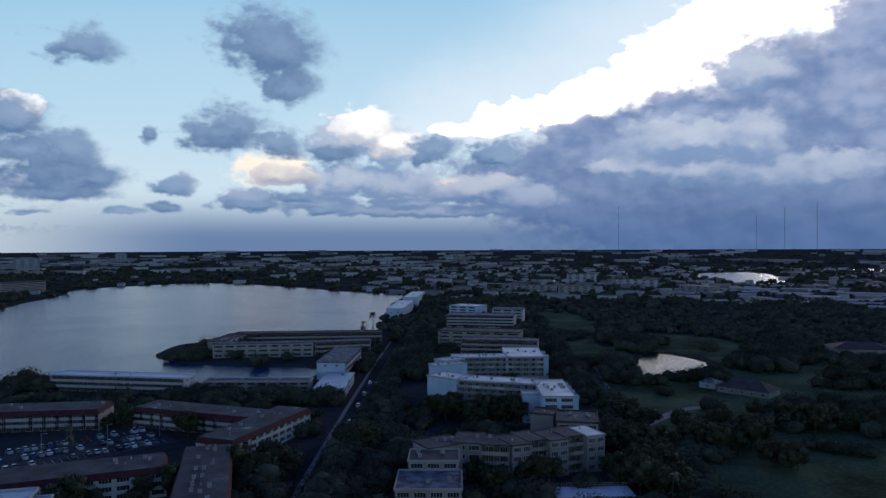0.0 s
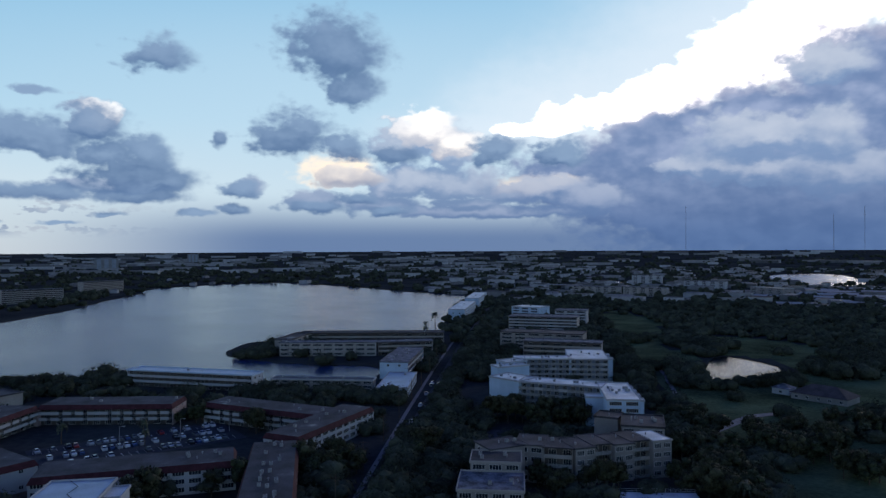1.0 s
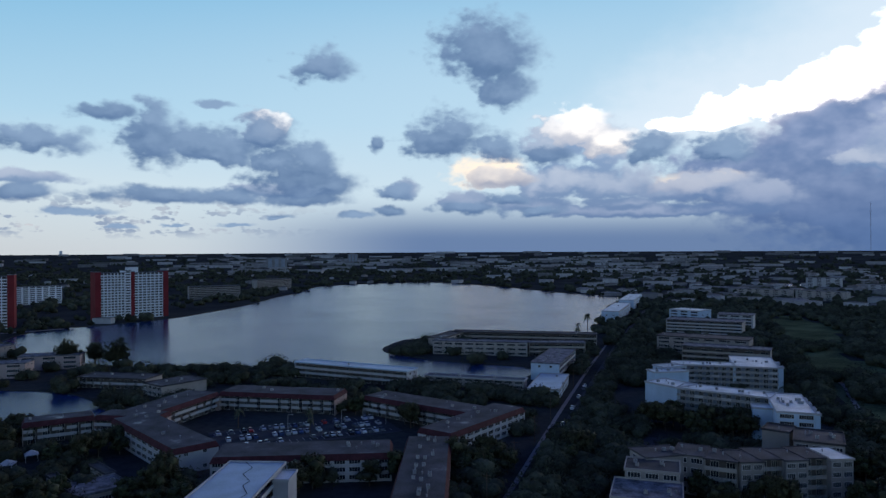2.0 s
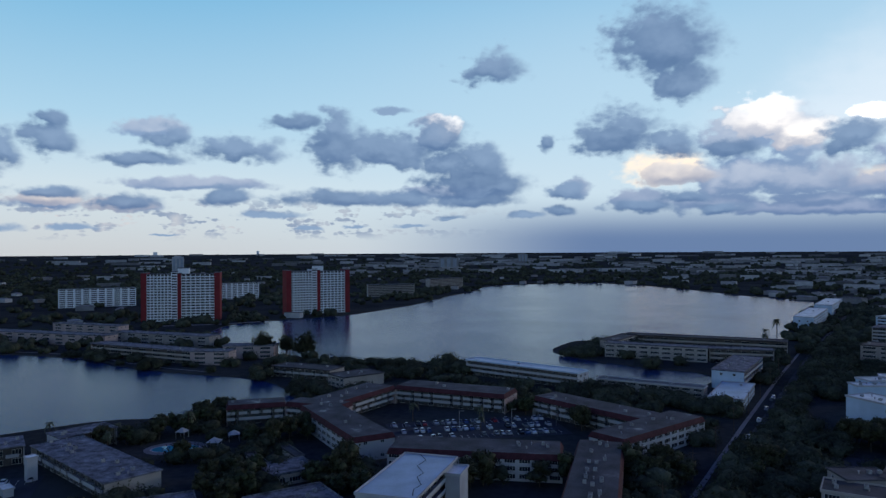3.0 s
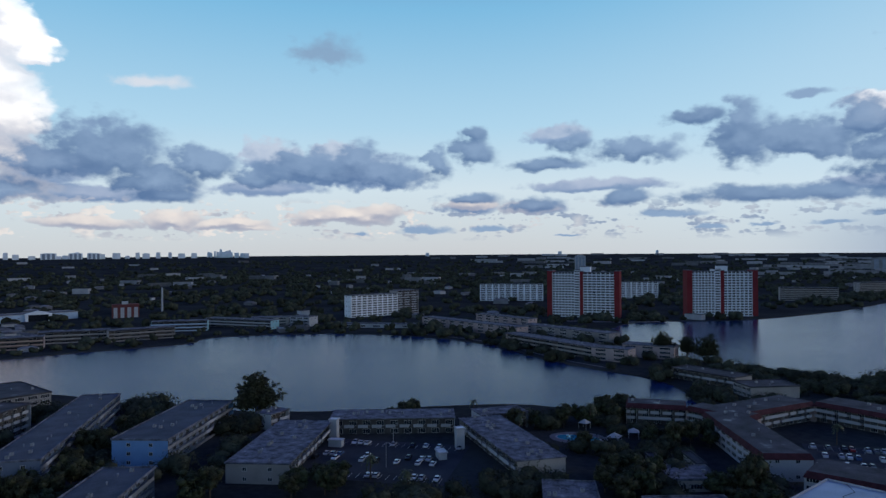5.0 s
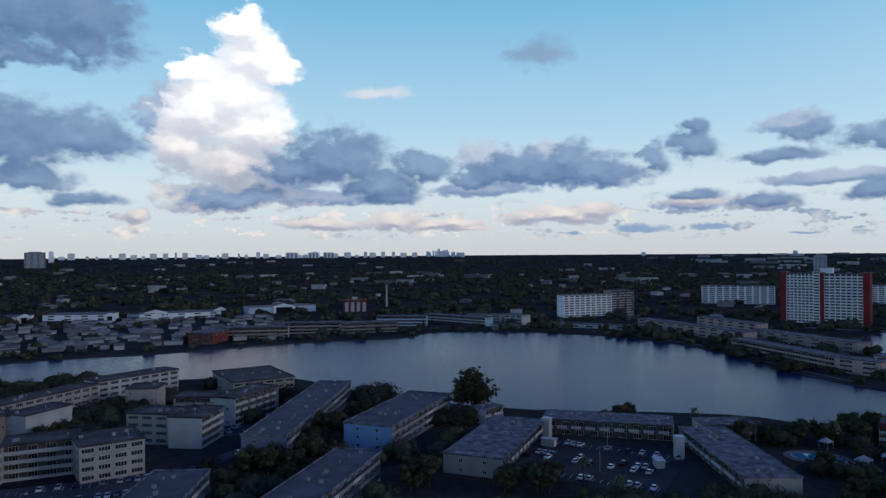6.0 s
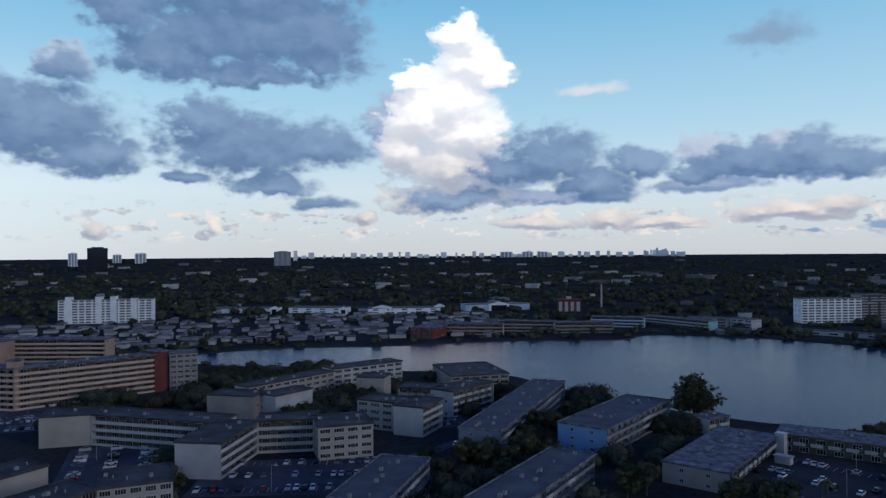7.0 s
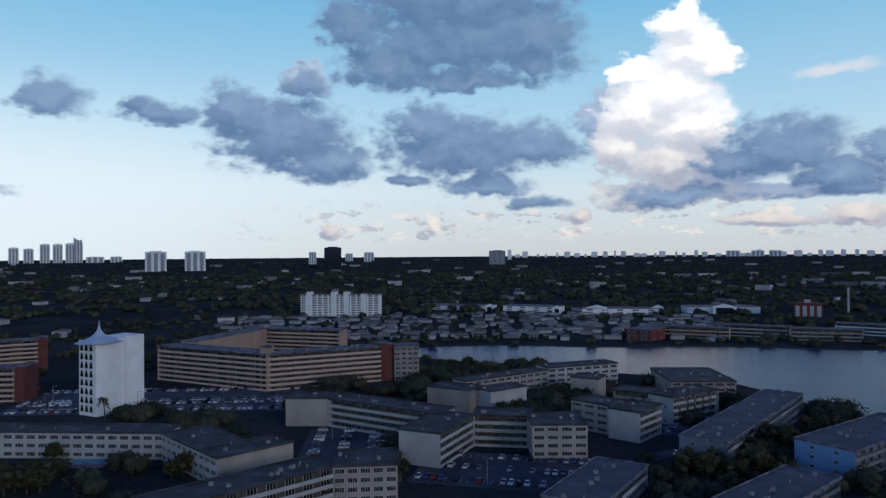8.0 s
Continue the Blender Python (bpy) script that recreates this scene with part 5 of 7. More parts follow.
low_row("white block among golf course trees", 190, 1161, 70, 20, 14.0, -40, M_CREAM, front="windows")
low_row("white block among golf course trees", 334, 1357, 74, 20, 14.0, -28.4, M_WHITE, front="windows")
low_row("pale stepped block near the bright lake", 386, 1151, 60, 24, 14.0, -60, M_BEIGE, M_ROOFBLUE, "windows")
low_row("pale block among golf course trees", 115, 1223, 80, 20, 12.0, -30, M_CREAM, front="windows")
low_row("white slab with stepped roof beyond the golf course", 260, 1480, 60, 20, 20.0, -15, M_WHITE, front="windows")



def row_house(x, y, length, width, turn):
    """A long low terrace with a shallow pale roof, its gable ends and eaves."""
    h = thing("row_house", "long low terrace with a pale grey roof among trees", "row house", pose(x, y, 0, 0, 0, turn), "terraces beyond the golf course")
    FOOTPRINTS.append((x, y, length, width, radians(turn)))
    gg = Geo()
    gg.box(0, 0, -0.5, length, width, 4.2, 0, False)
    body = part("wall", gg.mesh("wall", [M_BEIGE]), h)
    gg = Geo()
    o = 0.8
    P = [(-o, -o, 4.2), (length + o, -o, 4.2), (length + o, width + o, 4.2), (-o, width + o, 4.2), (-o, width / 2, 6.2), (length + o, width / 2, 6.2)]
    for q in ((0, 1, 5, 4), (2, 3, 4, 5), (1, 2, 5), (3, 0, 4), (3, 2, 1, 0)):
        gg.face([P[k] for k in q])
    part("roof", gg.mesh("roof", [M_ROWROOF]), h)
    gg = Geo()
    for k in range(int(length / 8)):
        gg.box(k * 8 + 2.5, -0.06, 1.0, k * 8 + 5.5, 0.02, 2.6)
    tagged(part("glazing", gg.mesh("glazing", [M_GLASS]), body), kind="stuff")


ROW_RNG = random.Random(17)
for k in range(8):
    yy = 830 + 62 * k
    for xx, ll in ((505 + 4 * k, 62), (578 + 5 * k, 66)):
        row_house(xx + ROW_RNG.uniform(-8, 8) - (30 if k > 4 else 0), yy + ROW_RNG.uniform(-8, 8), ll * ROW_RNG.uniform(0.75, 1.15), ROW_RNG.uniform(15, 20), -32 + ROW_RNG.uniform(-6, 6))
for xx, yy, ll, tt in ((424, 1010, 44, -50), (440, 960, 40, -50), (372, 1100, 36, -45), (350, 945, 30, -20), (432, 1075, 60, -40), (455, 1140, 60, -40)):
    row_house(xx, yy, ll, 15, tt)


def entrance_portal(x, y, width, height):
    """A white gabled entrance standing before a row of shops, with a dark opening between two piers."""
    ob = thing("entrance_portal", "white gabled entrance portal before a row of shops", "entrance", pose(x, y, 0, 0, 0, 98.0), "shop entrances")
    half = width / 2
    for side in (-1, 1):
        gg = Geo()
        gg.box(side * half - 1.6, 0, -0.5, side * half + 1.6, 6, height * 0.7)
        part("pier", gg.mesh("pier", [M_BRIGHT]), ob)
    gg = Geo()
    low, high = height * 0.7, height
    front = [(-half - 2, low), (half + 2, low), (half + 2, low + 0.8), (0, high + 1.2), (-half - 2, low + 0.8)]
    gg.v = [(px, -0.4, pz) for px, pz in front] + [(px, 6.4, pz) for px, pz in front]
    gg.f = [(0, 1, 2, 3, 4), (9, 8, 7, 6, 5)] + [((k + 1) % 5, k, 5 + k, 5 + (k + 1) % 5) for k in range(5)]
    gg.m = [0] * 7
    part("gable", gg.mesh("gable", [M_BRIGHT]), ob)
    gg = Geo()
    gg.box(-half + 1.6, 3, -0.5, half - 1.6, 3.4, low)
    part("door_recess", gg.mesh("door_recess", [M_GLASS]), ob)


entrance_portal(-876, -331, 10, 9)
entrance_portal(-872, -238, 9, 9)
entrance_portal(-888, -191, 22, 10)
entrance_portal(-913, -119, 12, 10)
entrance_portal(-940, -43, 24, 11)

# red and white sign-fronted hall and a white pole
hall = thing("hall", "dark red hall with four white pilasters", "hall", pose(-936, 34, 0, 0, 0, 89.7))
FOOTPRINTS.append((-936, 34, 30, 20, radians(89.7)))
g = Geo()
g.box(0, 0, -0.5, 30, 20, 16, 0, False)
part("wall", g.mesh("wall", [M_RED]), hall)
g = Geo()
g.box(0, -0.4, 0, 4.2, 0, 12.5)
me = g.mesh("pilaster", [M_WHITE])
for k in range(4):
    part("pilaster", me, hall, pose(1.5 + k * 7.6, -0.01, 0))
g = Geo()
g.box(11, 4, 16, 18, 10, 19.5)
part("roof_box", g.mesh("roof_box", [M_WHITE]), hall)
g = Geo()
g.prism(0, 0, 1.3, 1.1, -0.5, 33, 10)
thing("pole", "tall plain white pole above the trees", "pole", pose(-985, 95, 0), me=g.mesh("pole", [M_WHITE]))

# ---------------------------------------------------------------- distant towers and masts on the horizon


def far_tower(az, width, top_el, r=4500.0, deep=0.7, material=None, label="distant apartment tower on the horizon", slant=False):
    a = radians(az)
    x, y = -r * math.sin(a), r * math.cos(a)
    z = land_height(x, y)
    w = 2 * r * math.tan(radians(width / 2))
    h = EYE[2] + r * math.tan(radians(top_el)) - z
    ob = thing("skyscraper", label, "tower", pose(x, y, z, 0, 0, az), "far towers")
    gg = Geo()
    gg.box(-w / 2, -w * deep / 2, -8, w / 2, w * deep / 2, h * 0.96, 0, False)
    if slant:
        n = len(gg.v)
        gg.v[4:8] = [(-w / 2, -w * deep / 2, h), (w / 2, -w * deep / 2, h * 0.8), (w / 2, w * deep / 2, h * 0.8), (-w / 2, w * deep / 2, h)]
    shaft = part("shaft", gg.mesh("shaft", [material or M_FARTOWER]), ob)
    if not slant:
        gg = Geo()
        gg.box(-w * 0.3, -w * 0.2, h * 0.96, w * 0.3, w * 0.2, h)
        part("roof_cap", gg.mesh("roof_cap", [material or M_FARTOWER]), ob)
    cols = 3 if width > 0.58 and material is not M_GLASS else 0
    gg = Geo()
    gg.box(-w * 0.09, -0.6, 0, w * 0.09, 0, h * 0.9)
    strip_me = gg.mesh("window_strip", [M_STRIP])
    for k in range(cols):
        part("window_strip", strip_me, shaft, pose((k - 1) * w * 0.31, -w * deep / 2 - 0.05, 0))


for az, el in ((145.8, 0.64), (144.9, 0.56), (143.9, 0.90), (143.1, 0.90), (142.3, 0.95)):
    far_tower(az, 0.62, el)
far_tower(141.8, 0.6, 1.35, slant=True)
far_tower(140.7, 1.2, -0.05)
far_tower(139.3, 0.8, -0.05)
far_tower(136.6, 1.5, 0.34, 3300, label="pale twin apartment tower above the trees", material=M_FARTOWER)
far_tower(133.8, 1.5, 0.34, 3300, label="pale twin apartment tower above the trees", material=M_FARTOWER)
far_tower(123.3, 1.35, 0.6, 3300, label="dark glass office tower above the trees", material=M_GLASS)
far_tower(124.9, 0.6, 0.2, 3900)
far_tower(120.4, 0.8, 0.15, 4200)
far_tower(122.0, 0.6, 0.05, 4300)
far_tower(110.0, 1.3, 0.22, 3700, material=M_HOUSES, label="pale apartment tower above the trees")
far_tower(109.0, 0.3, 0.25, 4300)
for k in range(34):
    rr = random.Random(400 + k)
    far_tower(84 + k * 0.76 + rr.uniform(-0.2, 0.2), rr.uniform(0.15, 0.55), rr.uniform(-0.16, 0.12), 4700)
for k in range(16):
    rr = random.Random(500 + k)
    far_tower(78.2 + k * 0.2 + rr.uniform(-0.12, 0.12), rr.uniform(0.10, 0.26), -0.04 + 0.40 * math.exp(-((k - 10) / 4.5) ** 2) * rr.uniform(0.15, 1.0), 4650 + 8 * k, label="hazy downtown tower on the horizon")
for az, el, w in ((82.2, 0.0, 0.4), (83.1, -0.02, 0.5), (85.6, 0.0, 0.5), (92.0, 0.05, 1.0), (90.3, 0.05, 0.9), (89.1, 0.04, 0.9), (53.3, -0.05, 0.3), (64, -0.1, 0.3), (45.8, 0.0, 0.2)):
    far_tower(az, w, el, 4700)
far_tower(51.7, 0.85, -0.35, 1900, material=M_WHITE, label="white block rising behind the twin towers")
far_tower(24.6, 0.8, -0.35, 3400, material=M_HOUSES, label="pale distant slab above the trees")
far_tower(30.6, 1.6, -0.62, 3000, material=M_HOUSES, label="pale distant works above the trees")


def mast(az, top_el, r=4300.0):
    a = radians(az)
    x, y = -r * math.sin(a), r * math.cos(a)
    z = land_height(x, y)
    h = EYE[2] + r * math.tan(radians(top_el)) - z
    ob = thing("radio_mast", "slender steel lattice radio mast on the horizon", "mast", pose(x, y, z, 0, 0, az), "radio masts")
    for k in range(3):
        gg = Geo()
        gg.prism(1.5 * math.cos(2.1 * k), 1.5 * math.sin(2.1 * k), 0.45, 0.4, -2, h, 5)
        part("leg", gg.mesh("leg", [M_STEEL]), ob)
    gg = Geo()
    for s in range(int(h / 12)):
        gg.box(-1.5, -1.2, s * 12.0, 1.5, 1.2, s * 12.0 + 0.5)
    tagged(part("brace", gg.mesh("brace", [M_STEEL]), ob), kind="stuff")
    gg = Geo()
    gg.box(-5, -0.4, h * 0.82, 5, 0.4, h * 0.82 + 1.2)
    part("crossarm", gg.mesh("crossarm", [M_STEEL]), ob)


mast(-14.0, 3.12)
mast(-24.0, 2.26)
mast(-25.9, 2.8)
mast(-28.0, 3.14)

# ---------------------------------------------------------------- cars


def car_body_mesh(paint, floor=0.35):
    gg = Geo()
    prof = [(-2.2, floor), (2.2, floor), (2.25, 0.75), (1.9, 0.95), (1.0, 1.02), (-1.7, 1.05), (-2.2, 0.95)]
    for y, inset in ((-0.88, 0), (0.88, 0)):
        gg.v += [(x, y, z) for x, z in prof]
    n = len(prof)
    gg.f = [tuple(range(n)), tuple(reversed(range(n, 2 * n)))] + [(k, n + k, n + (k + 1) % n, (k + 1) % n) for k in range(n)]
    gg.m = [0] * len(gg.f)
    return gg.mesh("body", [paint])


def car_cabin_mesh(paint):
    gg = Geo()
    lo = [(-1.75, -0.82), (1.0, -0.82), (1.0, 0.82), (-1.75, 0.82)]
    hi = [(-1.25, -0.66), (0.35, -0.66), (0.35, 0.66), (-1.25, 0.66)]
    gg.v = [(*p, 1.02) for p in lo] + [(*p, 1.48) for p in hi]
    gg.f = [(4, 5, 6, 7), (0, 1, 5, 4), (1, 2, 6, 5), (2, 3, 7, 6), (3, 0, 4, 7)]
    gg.m = [0, 1, 1, 1, 1]
    return gg.mesh("cabin", [paint, M_GLASS])


g = Geo()
g.prism(0, 0, 0.34, 0.34, -0.11, 0.11, 10)
WHEEL = g.mesh("wheel", [M_TYRE])
CARS = []
for k, (paint, word) in enumerate(zip(CAR_PAINTS, ("white", "silver", "black", "dark blue", "dark red", "grey"))):
    c = thing("car", word + " parked car on the asphalt", "car", pose(0, 0, 0), "parked cars")
    part("body", car_body_mesh(paint), c)
    part("cabin", car_cabin_mesh(paint), c)
    for sx in (-1.35, 1.4):
        for sy in (-0.8, 0.8):
            part("wheel", WHEEL, c, pose(sx, sy, 0.34, 90, 0, 0))
    CARS.append(c)
USED = set()


def far_car(k):
    """A car too far off for its wheels to be told apart: they are sunk into the arches of its body."""
    c = thing("car", ("white", "silver", "black", "dark blue", "dark red", "grey")[k] + " parked car in the far car park", "car", pose(0, 0, 0), "parked cars")
    part("body", car_body_mesh(CAR_PAINTS[k], 0.02), c)
    part("cabin", car_cabin_mesh(CAR_PAINTS[k]), c)
    return c


FAR_CARS = {}


def car_at(x, y, turn, rr, z=0.05):
    k = rr.choices(range(6), (9, 6, 4, 3, 1, 4))[0]
    m = pose(x, y, z, 0, 0, turn)
    if math.hypot(x, y) > 300:
        if k in FAR_CARS:
            copy_thing(FAR_CARS[k], m)
        else:
            FAR_CARS[k] = far_car(k)
            FAR_CARS[k].matrix_basis = m
        return
    if k in USED:
        copy_thing(CARS[k], m)
    else:
        CARS[k].matrix_basis = m
        USED.add(k)


def fill_lot(x, y, length, width, turn, share, seed):
    rr = random.Random(seed)
    m = pose(x, y, 0, 0, 0, turn)
    rows = [5.5, width - 5.5] if width < 30 else [5.5, width / 2, width - 5.5] if width < 50 else [5.5, 22, 27.5, width - 5.5]
    for v in rows:
        for k in range(int((length - 4) / 2.7)):
            if rr.random() < share:
                p = m @ Vector((2 + 2.7 * (k + 0.5), v + rr.uniform(-0.3, 0.3), 0))
                car_at(p.x, p.y, turn + rr.choice((90, -90)) + rr.uniform(-2, 2), rr)


fill_lot(-163, 232, 76, 34, 42, 0.6, 1)
fill_lot(-245, 62, 58, 50, 50, 0.4, 2)
fill_lot(-262, -184, 62, 34, 28, 0.5, 3)
fill_lot(-214, -112, 78, 40, 100, 0.45, 4)
fill_lot(-222, -345, 150, 62, 118, 0.75, 5)
fill_lot(-300, -60, 40, 16, 120, 0.4, 6)
rr = random.Random(9)
for x, y, a in ((-200, -60.5, 95), (-206, -60, 95), (-214, -59.5, 95), (-230, -57, 96), (-246, -51, 110), (-258, -46, 115), (-272, -40, 120), (-284, -31, 120), (-296, -23, 125), (-318, -11, 118), (-326, -7, 118)):
    car_at(x, y, a + 60, rr, 0.07)
for yy in (238, 262, 290, 312, 345, 372, 395, 398, 402):
    car_at(-40 + rr.choice((-2, 2)), yy, 90 + rr.uniform(-2, 2), rr, 0.06)
for k, c in enumerate(CARS):
    if k not in USED:
        car_at(-38, 420 + 8 * k, 90, rr, 0.06)

# ---------------------------------------------------------------- lamp posts, poles, pools


def lamp_post(x, y, turn, h=9.0):
    ob = thing("street_lamp", "slim pale metal lamp post in a car park", "lamp post", pose(x, y, 0, 0, 0, turn), "lamp posts")
    gg = Geo()
    gg.prism(0, 0, 0.13, 0.08, -0.2, h, 7)
    part("post", gg.mesh("post", [M_METAL]), ob)
    gg = Geo()
    gg.box(0, -0.05, h - 0.15, 1.6, 0.05, h - 0.03)
    part("arm", gg.mesh("arm", [M_METAL]), ob)
    gg = Geo()
    gg.box(1.2, -0.18, h - 0.25, 2.0, 0.18, h - 0.08)
    part("lamp_head", gg.mesh("lamp_head", [M_WHITE]), ob)


for x, y, a in ((-150, 262, 40), (-132, 276, 40), (-118, 292, 220), (-236, 98, 50), (-262, 112, 50), (-228, -130, 100), (-222, -85, 100), (-250, -165, 30),
                (-236, -150, 30), (-240, -330, 118), (-262, -290, 118), (-280, -250, 118), (-300, -232, 118), (-256, -345, 118), (-196, -112, 100), (-205, -128, 20)):
    lamp_post(x, y, a)


def utility_pole(x, y):
    ob = thing("utility_pole", "brown wooden utility pole beside the street", "utility pole", pose(x, y, 0), "utility poles")
    gg = Geo()
    gg.prism(0, 0, 0.17, 0.11, -0.3, 11, 7)
    part("post", gg.mesh("post", [M_BARK]), ob)
    gg = Geo()
    gg.box(-1.2, -0.06, 10.0, 1.2, 0.06, 10.14)
    part("crossarm", gg.mesh("crossarm", [M_BARK]), ob)


for k in range(8):
    utility_pole(-50.5 + 0.6 * k, 205 + 38 * k)


def pool(cx, cy, loop, deck, label):
    sheet("pavement", [(cx + x, cy + y) for x, y in deck], 0.08, M_PATH, "pale concrete deck round a swimming pool", "pool deck")
    ob = thing("swimming_pool", label, "swimming pool", pose(cx, cy, 0.1))
    gg = Geo()
    gg.face([(x, y, 0) for x, y in loop])
    part("pool_water", gg.mesh("pool_water", [M_POOL]), ob)
    gg = Geo()
    n = len(loop)
    for k in range(n):
        (x0, y0), (x1, y1) = loop[k], loop[(k + 1) % n]
        gg.face([(x0, y0, 0.02), (x0 * 1.07, y0 * 1.07, 0.02), (x1 * 1.07, y1 * 1.07, 0.02), (x1, y1, 0.02)])
    part("coping", gg.mesh("coping", [M_WHITE]), ob)
    KEEP_CLEAR.append((cx - 14, cy - 14, 28, 28, 0.0))


def oval(a, b2, n=20, turn=0.0, dent=0.0):
    out = []
    for k in range(n):
        t = 2 * math.pi * k / n
        q = 1 - dent * max(0.0, math.cos(t - 1.2)) ** 3
        x, y = a * q * math.cos(t), b2 * q * math.sin(t)
        out.append((x * math.cos(turn) - y * math.sin(turn), x * math.sin(turn) + y * math.cos(turn)))
    return out


pool(-235, 184, oval(9, 5.5, turn=0.8, dent=0.35), oval(12, 9.5, turn=0.8), "turquoise kidney-shaped swimming pool")
pool(-190, -232, oval(9, 5, turn=2.0), oval(14, 10, turn=2.0), "blue oval swimming pool in a garden")


def gazebo(x, y, s, turn):
    ob = thing("gazebo", "small white tent-roofed gazebo beside the pool", "gazebo", pose(x, y, 0.05, 0, 0, turn), "gazebos")
    for sx in (-1, 1):
        for sy in (-1, 1):
            gg = Geo()
            gg.prism(sx * s * 0.9, sy * s * 0.9, 0.09, 0.09, 0, 2.6, 6)
            part("post", gg.mesh("post", [M_WHITE]), ob)
    gg = Geo()
    gg.prism(0, 0, s * 1.5, 0.15, 2.6, 4.2, 4, phase=math.pi / 4)
    part("roof", gg.mesh("roof", [M_WHITE]), ob)


gazebo(-222, 192, 2.4, 30)
gazebo(-224, 204, 2.2, 50)
gazebo(-246, 196, 2.0, 20)

# fenced white terrace beside the nearest block
terrace = thing("terrace", "white raised pool terrace with a railing", "terrace", pose(34, 211.5, 0, 0, 0, 1.7))
g = Geo()
g.box(0, 0, -0.4, 24, 9, 2.6)
part("deck", g.mesh("deck", [M_ROOFWHITE]), terrace)
g = Geo()
g.box(0, 0, 0, 0.06, 0.06, 1.2)
post = g.mesh("rail_post", [M_WHITE])
for k in range(17):
    part("rail_post", post, terrace, pose(0.1 + k * 1.48, 8.8, 2.6))
for zz in (0.55, 1.15):
    g = Geo()
    g.box(0.1, 8.8, 2.6 + zz, 23.9, 8.86, 2.66 + zz)
    part("rail", g.mesh("rail", [M_WHITE]), terrace)
FOOTPRINTS.append((34, 211.5, 24, 9, radians(1.7)))

# white stair shafts in the grey-roofed courtyard
for x, y, a in ((-283, 92, 50), (-247, 132, -12)):
    s = building("stair_shaft", "plain white stair shaft against the galleries", "stair tower")
    wing(s, x, y, 3.2, 3.2, 8.2, a, M_WHITE, M_ROOFWHITE, "", ends="", acs=0, first=True, lip=0.1)
for x, y, a in ((-272, 88, 50), (-240, 120, -12)):
    s = building("plant_box", "low plain white plant room beside the stairs", "plant room")
    wing(s, x, y, 5.5, 3.0, 2.8, a, M_WHITE, M_ROOFWHITE, "", ends="", acs=0, first=True, lip=0.1)

# ---------------------------------------------------------------- trees


def lump(rng, cx, cy, cz, r, squash=0.8, sub=1):
    b2 = bmesh.new()
    bmesh.ops.create_icosphere(b2, subdivisions=sub, radius=1.0)
    off = Vector((rng.uniform(0, 50), rng.uniform(0, 50), rng.uniform(0, 50)))
    vs = []
    for v in b2.verts:
        k = r * (1 + 0.38 * noise.noise(v.co * 1.7 + off))
        vs.append((cx + v.co.x * k, cy + v.co.y * k, cz + v.co.z * k * squash))
    fs = [tuple(v.index for v in f.verts) for f in b2.faces]
    b2.free()
    return vs, fs


def crown_mesh(seed, radius, height, base, leaf, material, lobes=20, leaves=1300, clump=1.0, reach=0.72):
    """A crown of uneven clumps with loose leaf sprays at its rim and gaps between."""
    rng = random.Random(seed)
    v, f, spots = [], [], []
    for k in range(lobes):
        a, q = rng.uniform(0, 2 * math.pi), math.sqrt(rng.random())
        z = base + height * rng.uniform(0.12, 0.9)
        fall = 1 - 0.55 * abs((z - base) / height - 0.4)
        cx, cy = radius * reach * q * fall * math.cos(a), radius * reach * q * fall * math.sin(a)
        r = radius * clump * rng.uniform(0.18, 0.36)
        vs, fs = lump(rng, cx, cy, z, r)
        n = len(v)
        v += vs
        f += [tuple(n + i for i in t) for t in fs]
        spots.append((cx, cy, z, r))
    for k in range(leaves):
        cx, cy, z, r = rng.choice(spots)
        d = Vector((rng.gauss(0, 1), rng.gauss(0, 1), rng.gauss(0, 0.8))).normalized()
        c = Vector((cx, cy, z)) + d * r * rng.uniform(0.85, 1.28)
        u = Vector((rng.gauss(0, 1), rng.gauss(0, 1), rng.gauss(0, 1))).normalized()
        w = u.cross(d).normalized()
        s = leaf * rng.uniform(0.5, 1.3)
        n = len(v)
        v += [tuple(c + u * s), tuple(c + w * s * 0.6), tuple(c - u * s), tuple(c - w * s * 0.6)]
        f.append((n, n + 1, n + 2, n + 3))
    me2 = bpy.data.meshes.new("crown")
    me2.from_pydata(v, [], f)
    me2.polygons.foreach_set("use_smooth", [True] * len(f))
    me2.materials.append(material)
    return me2


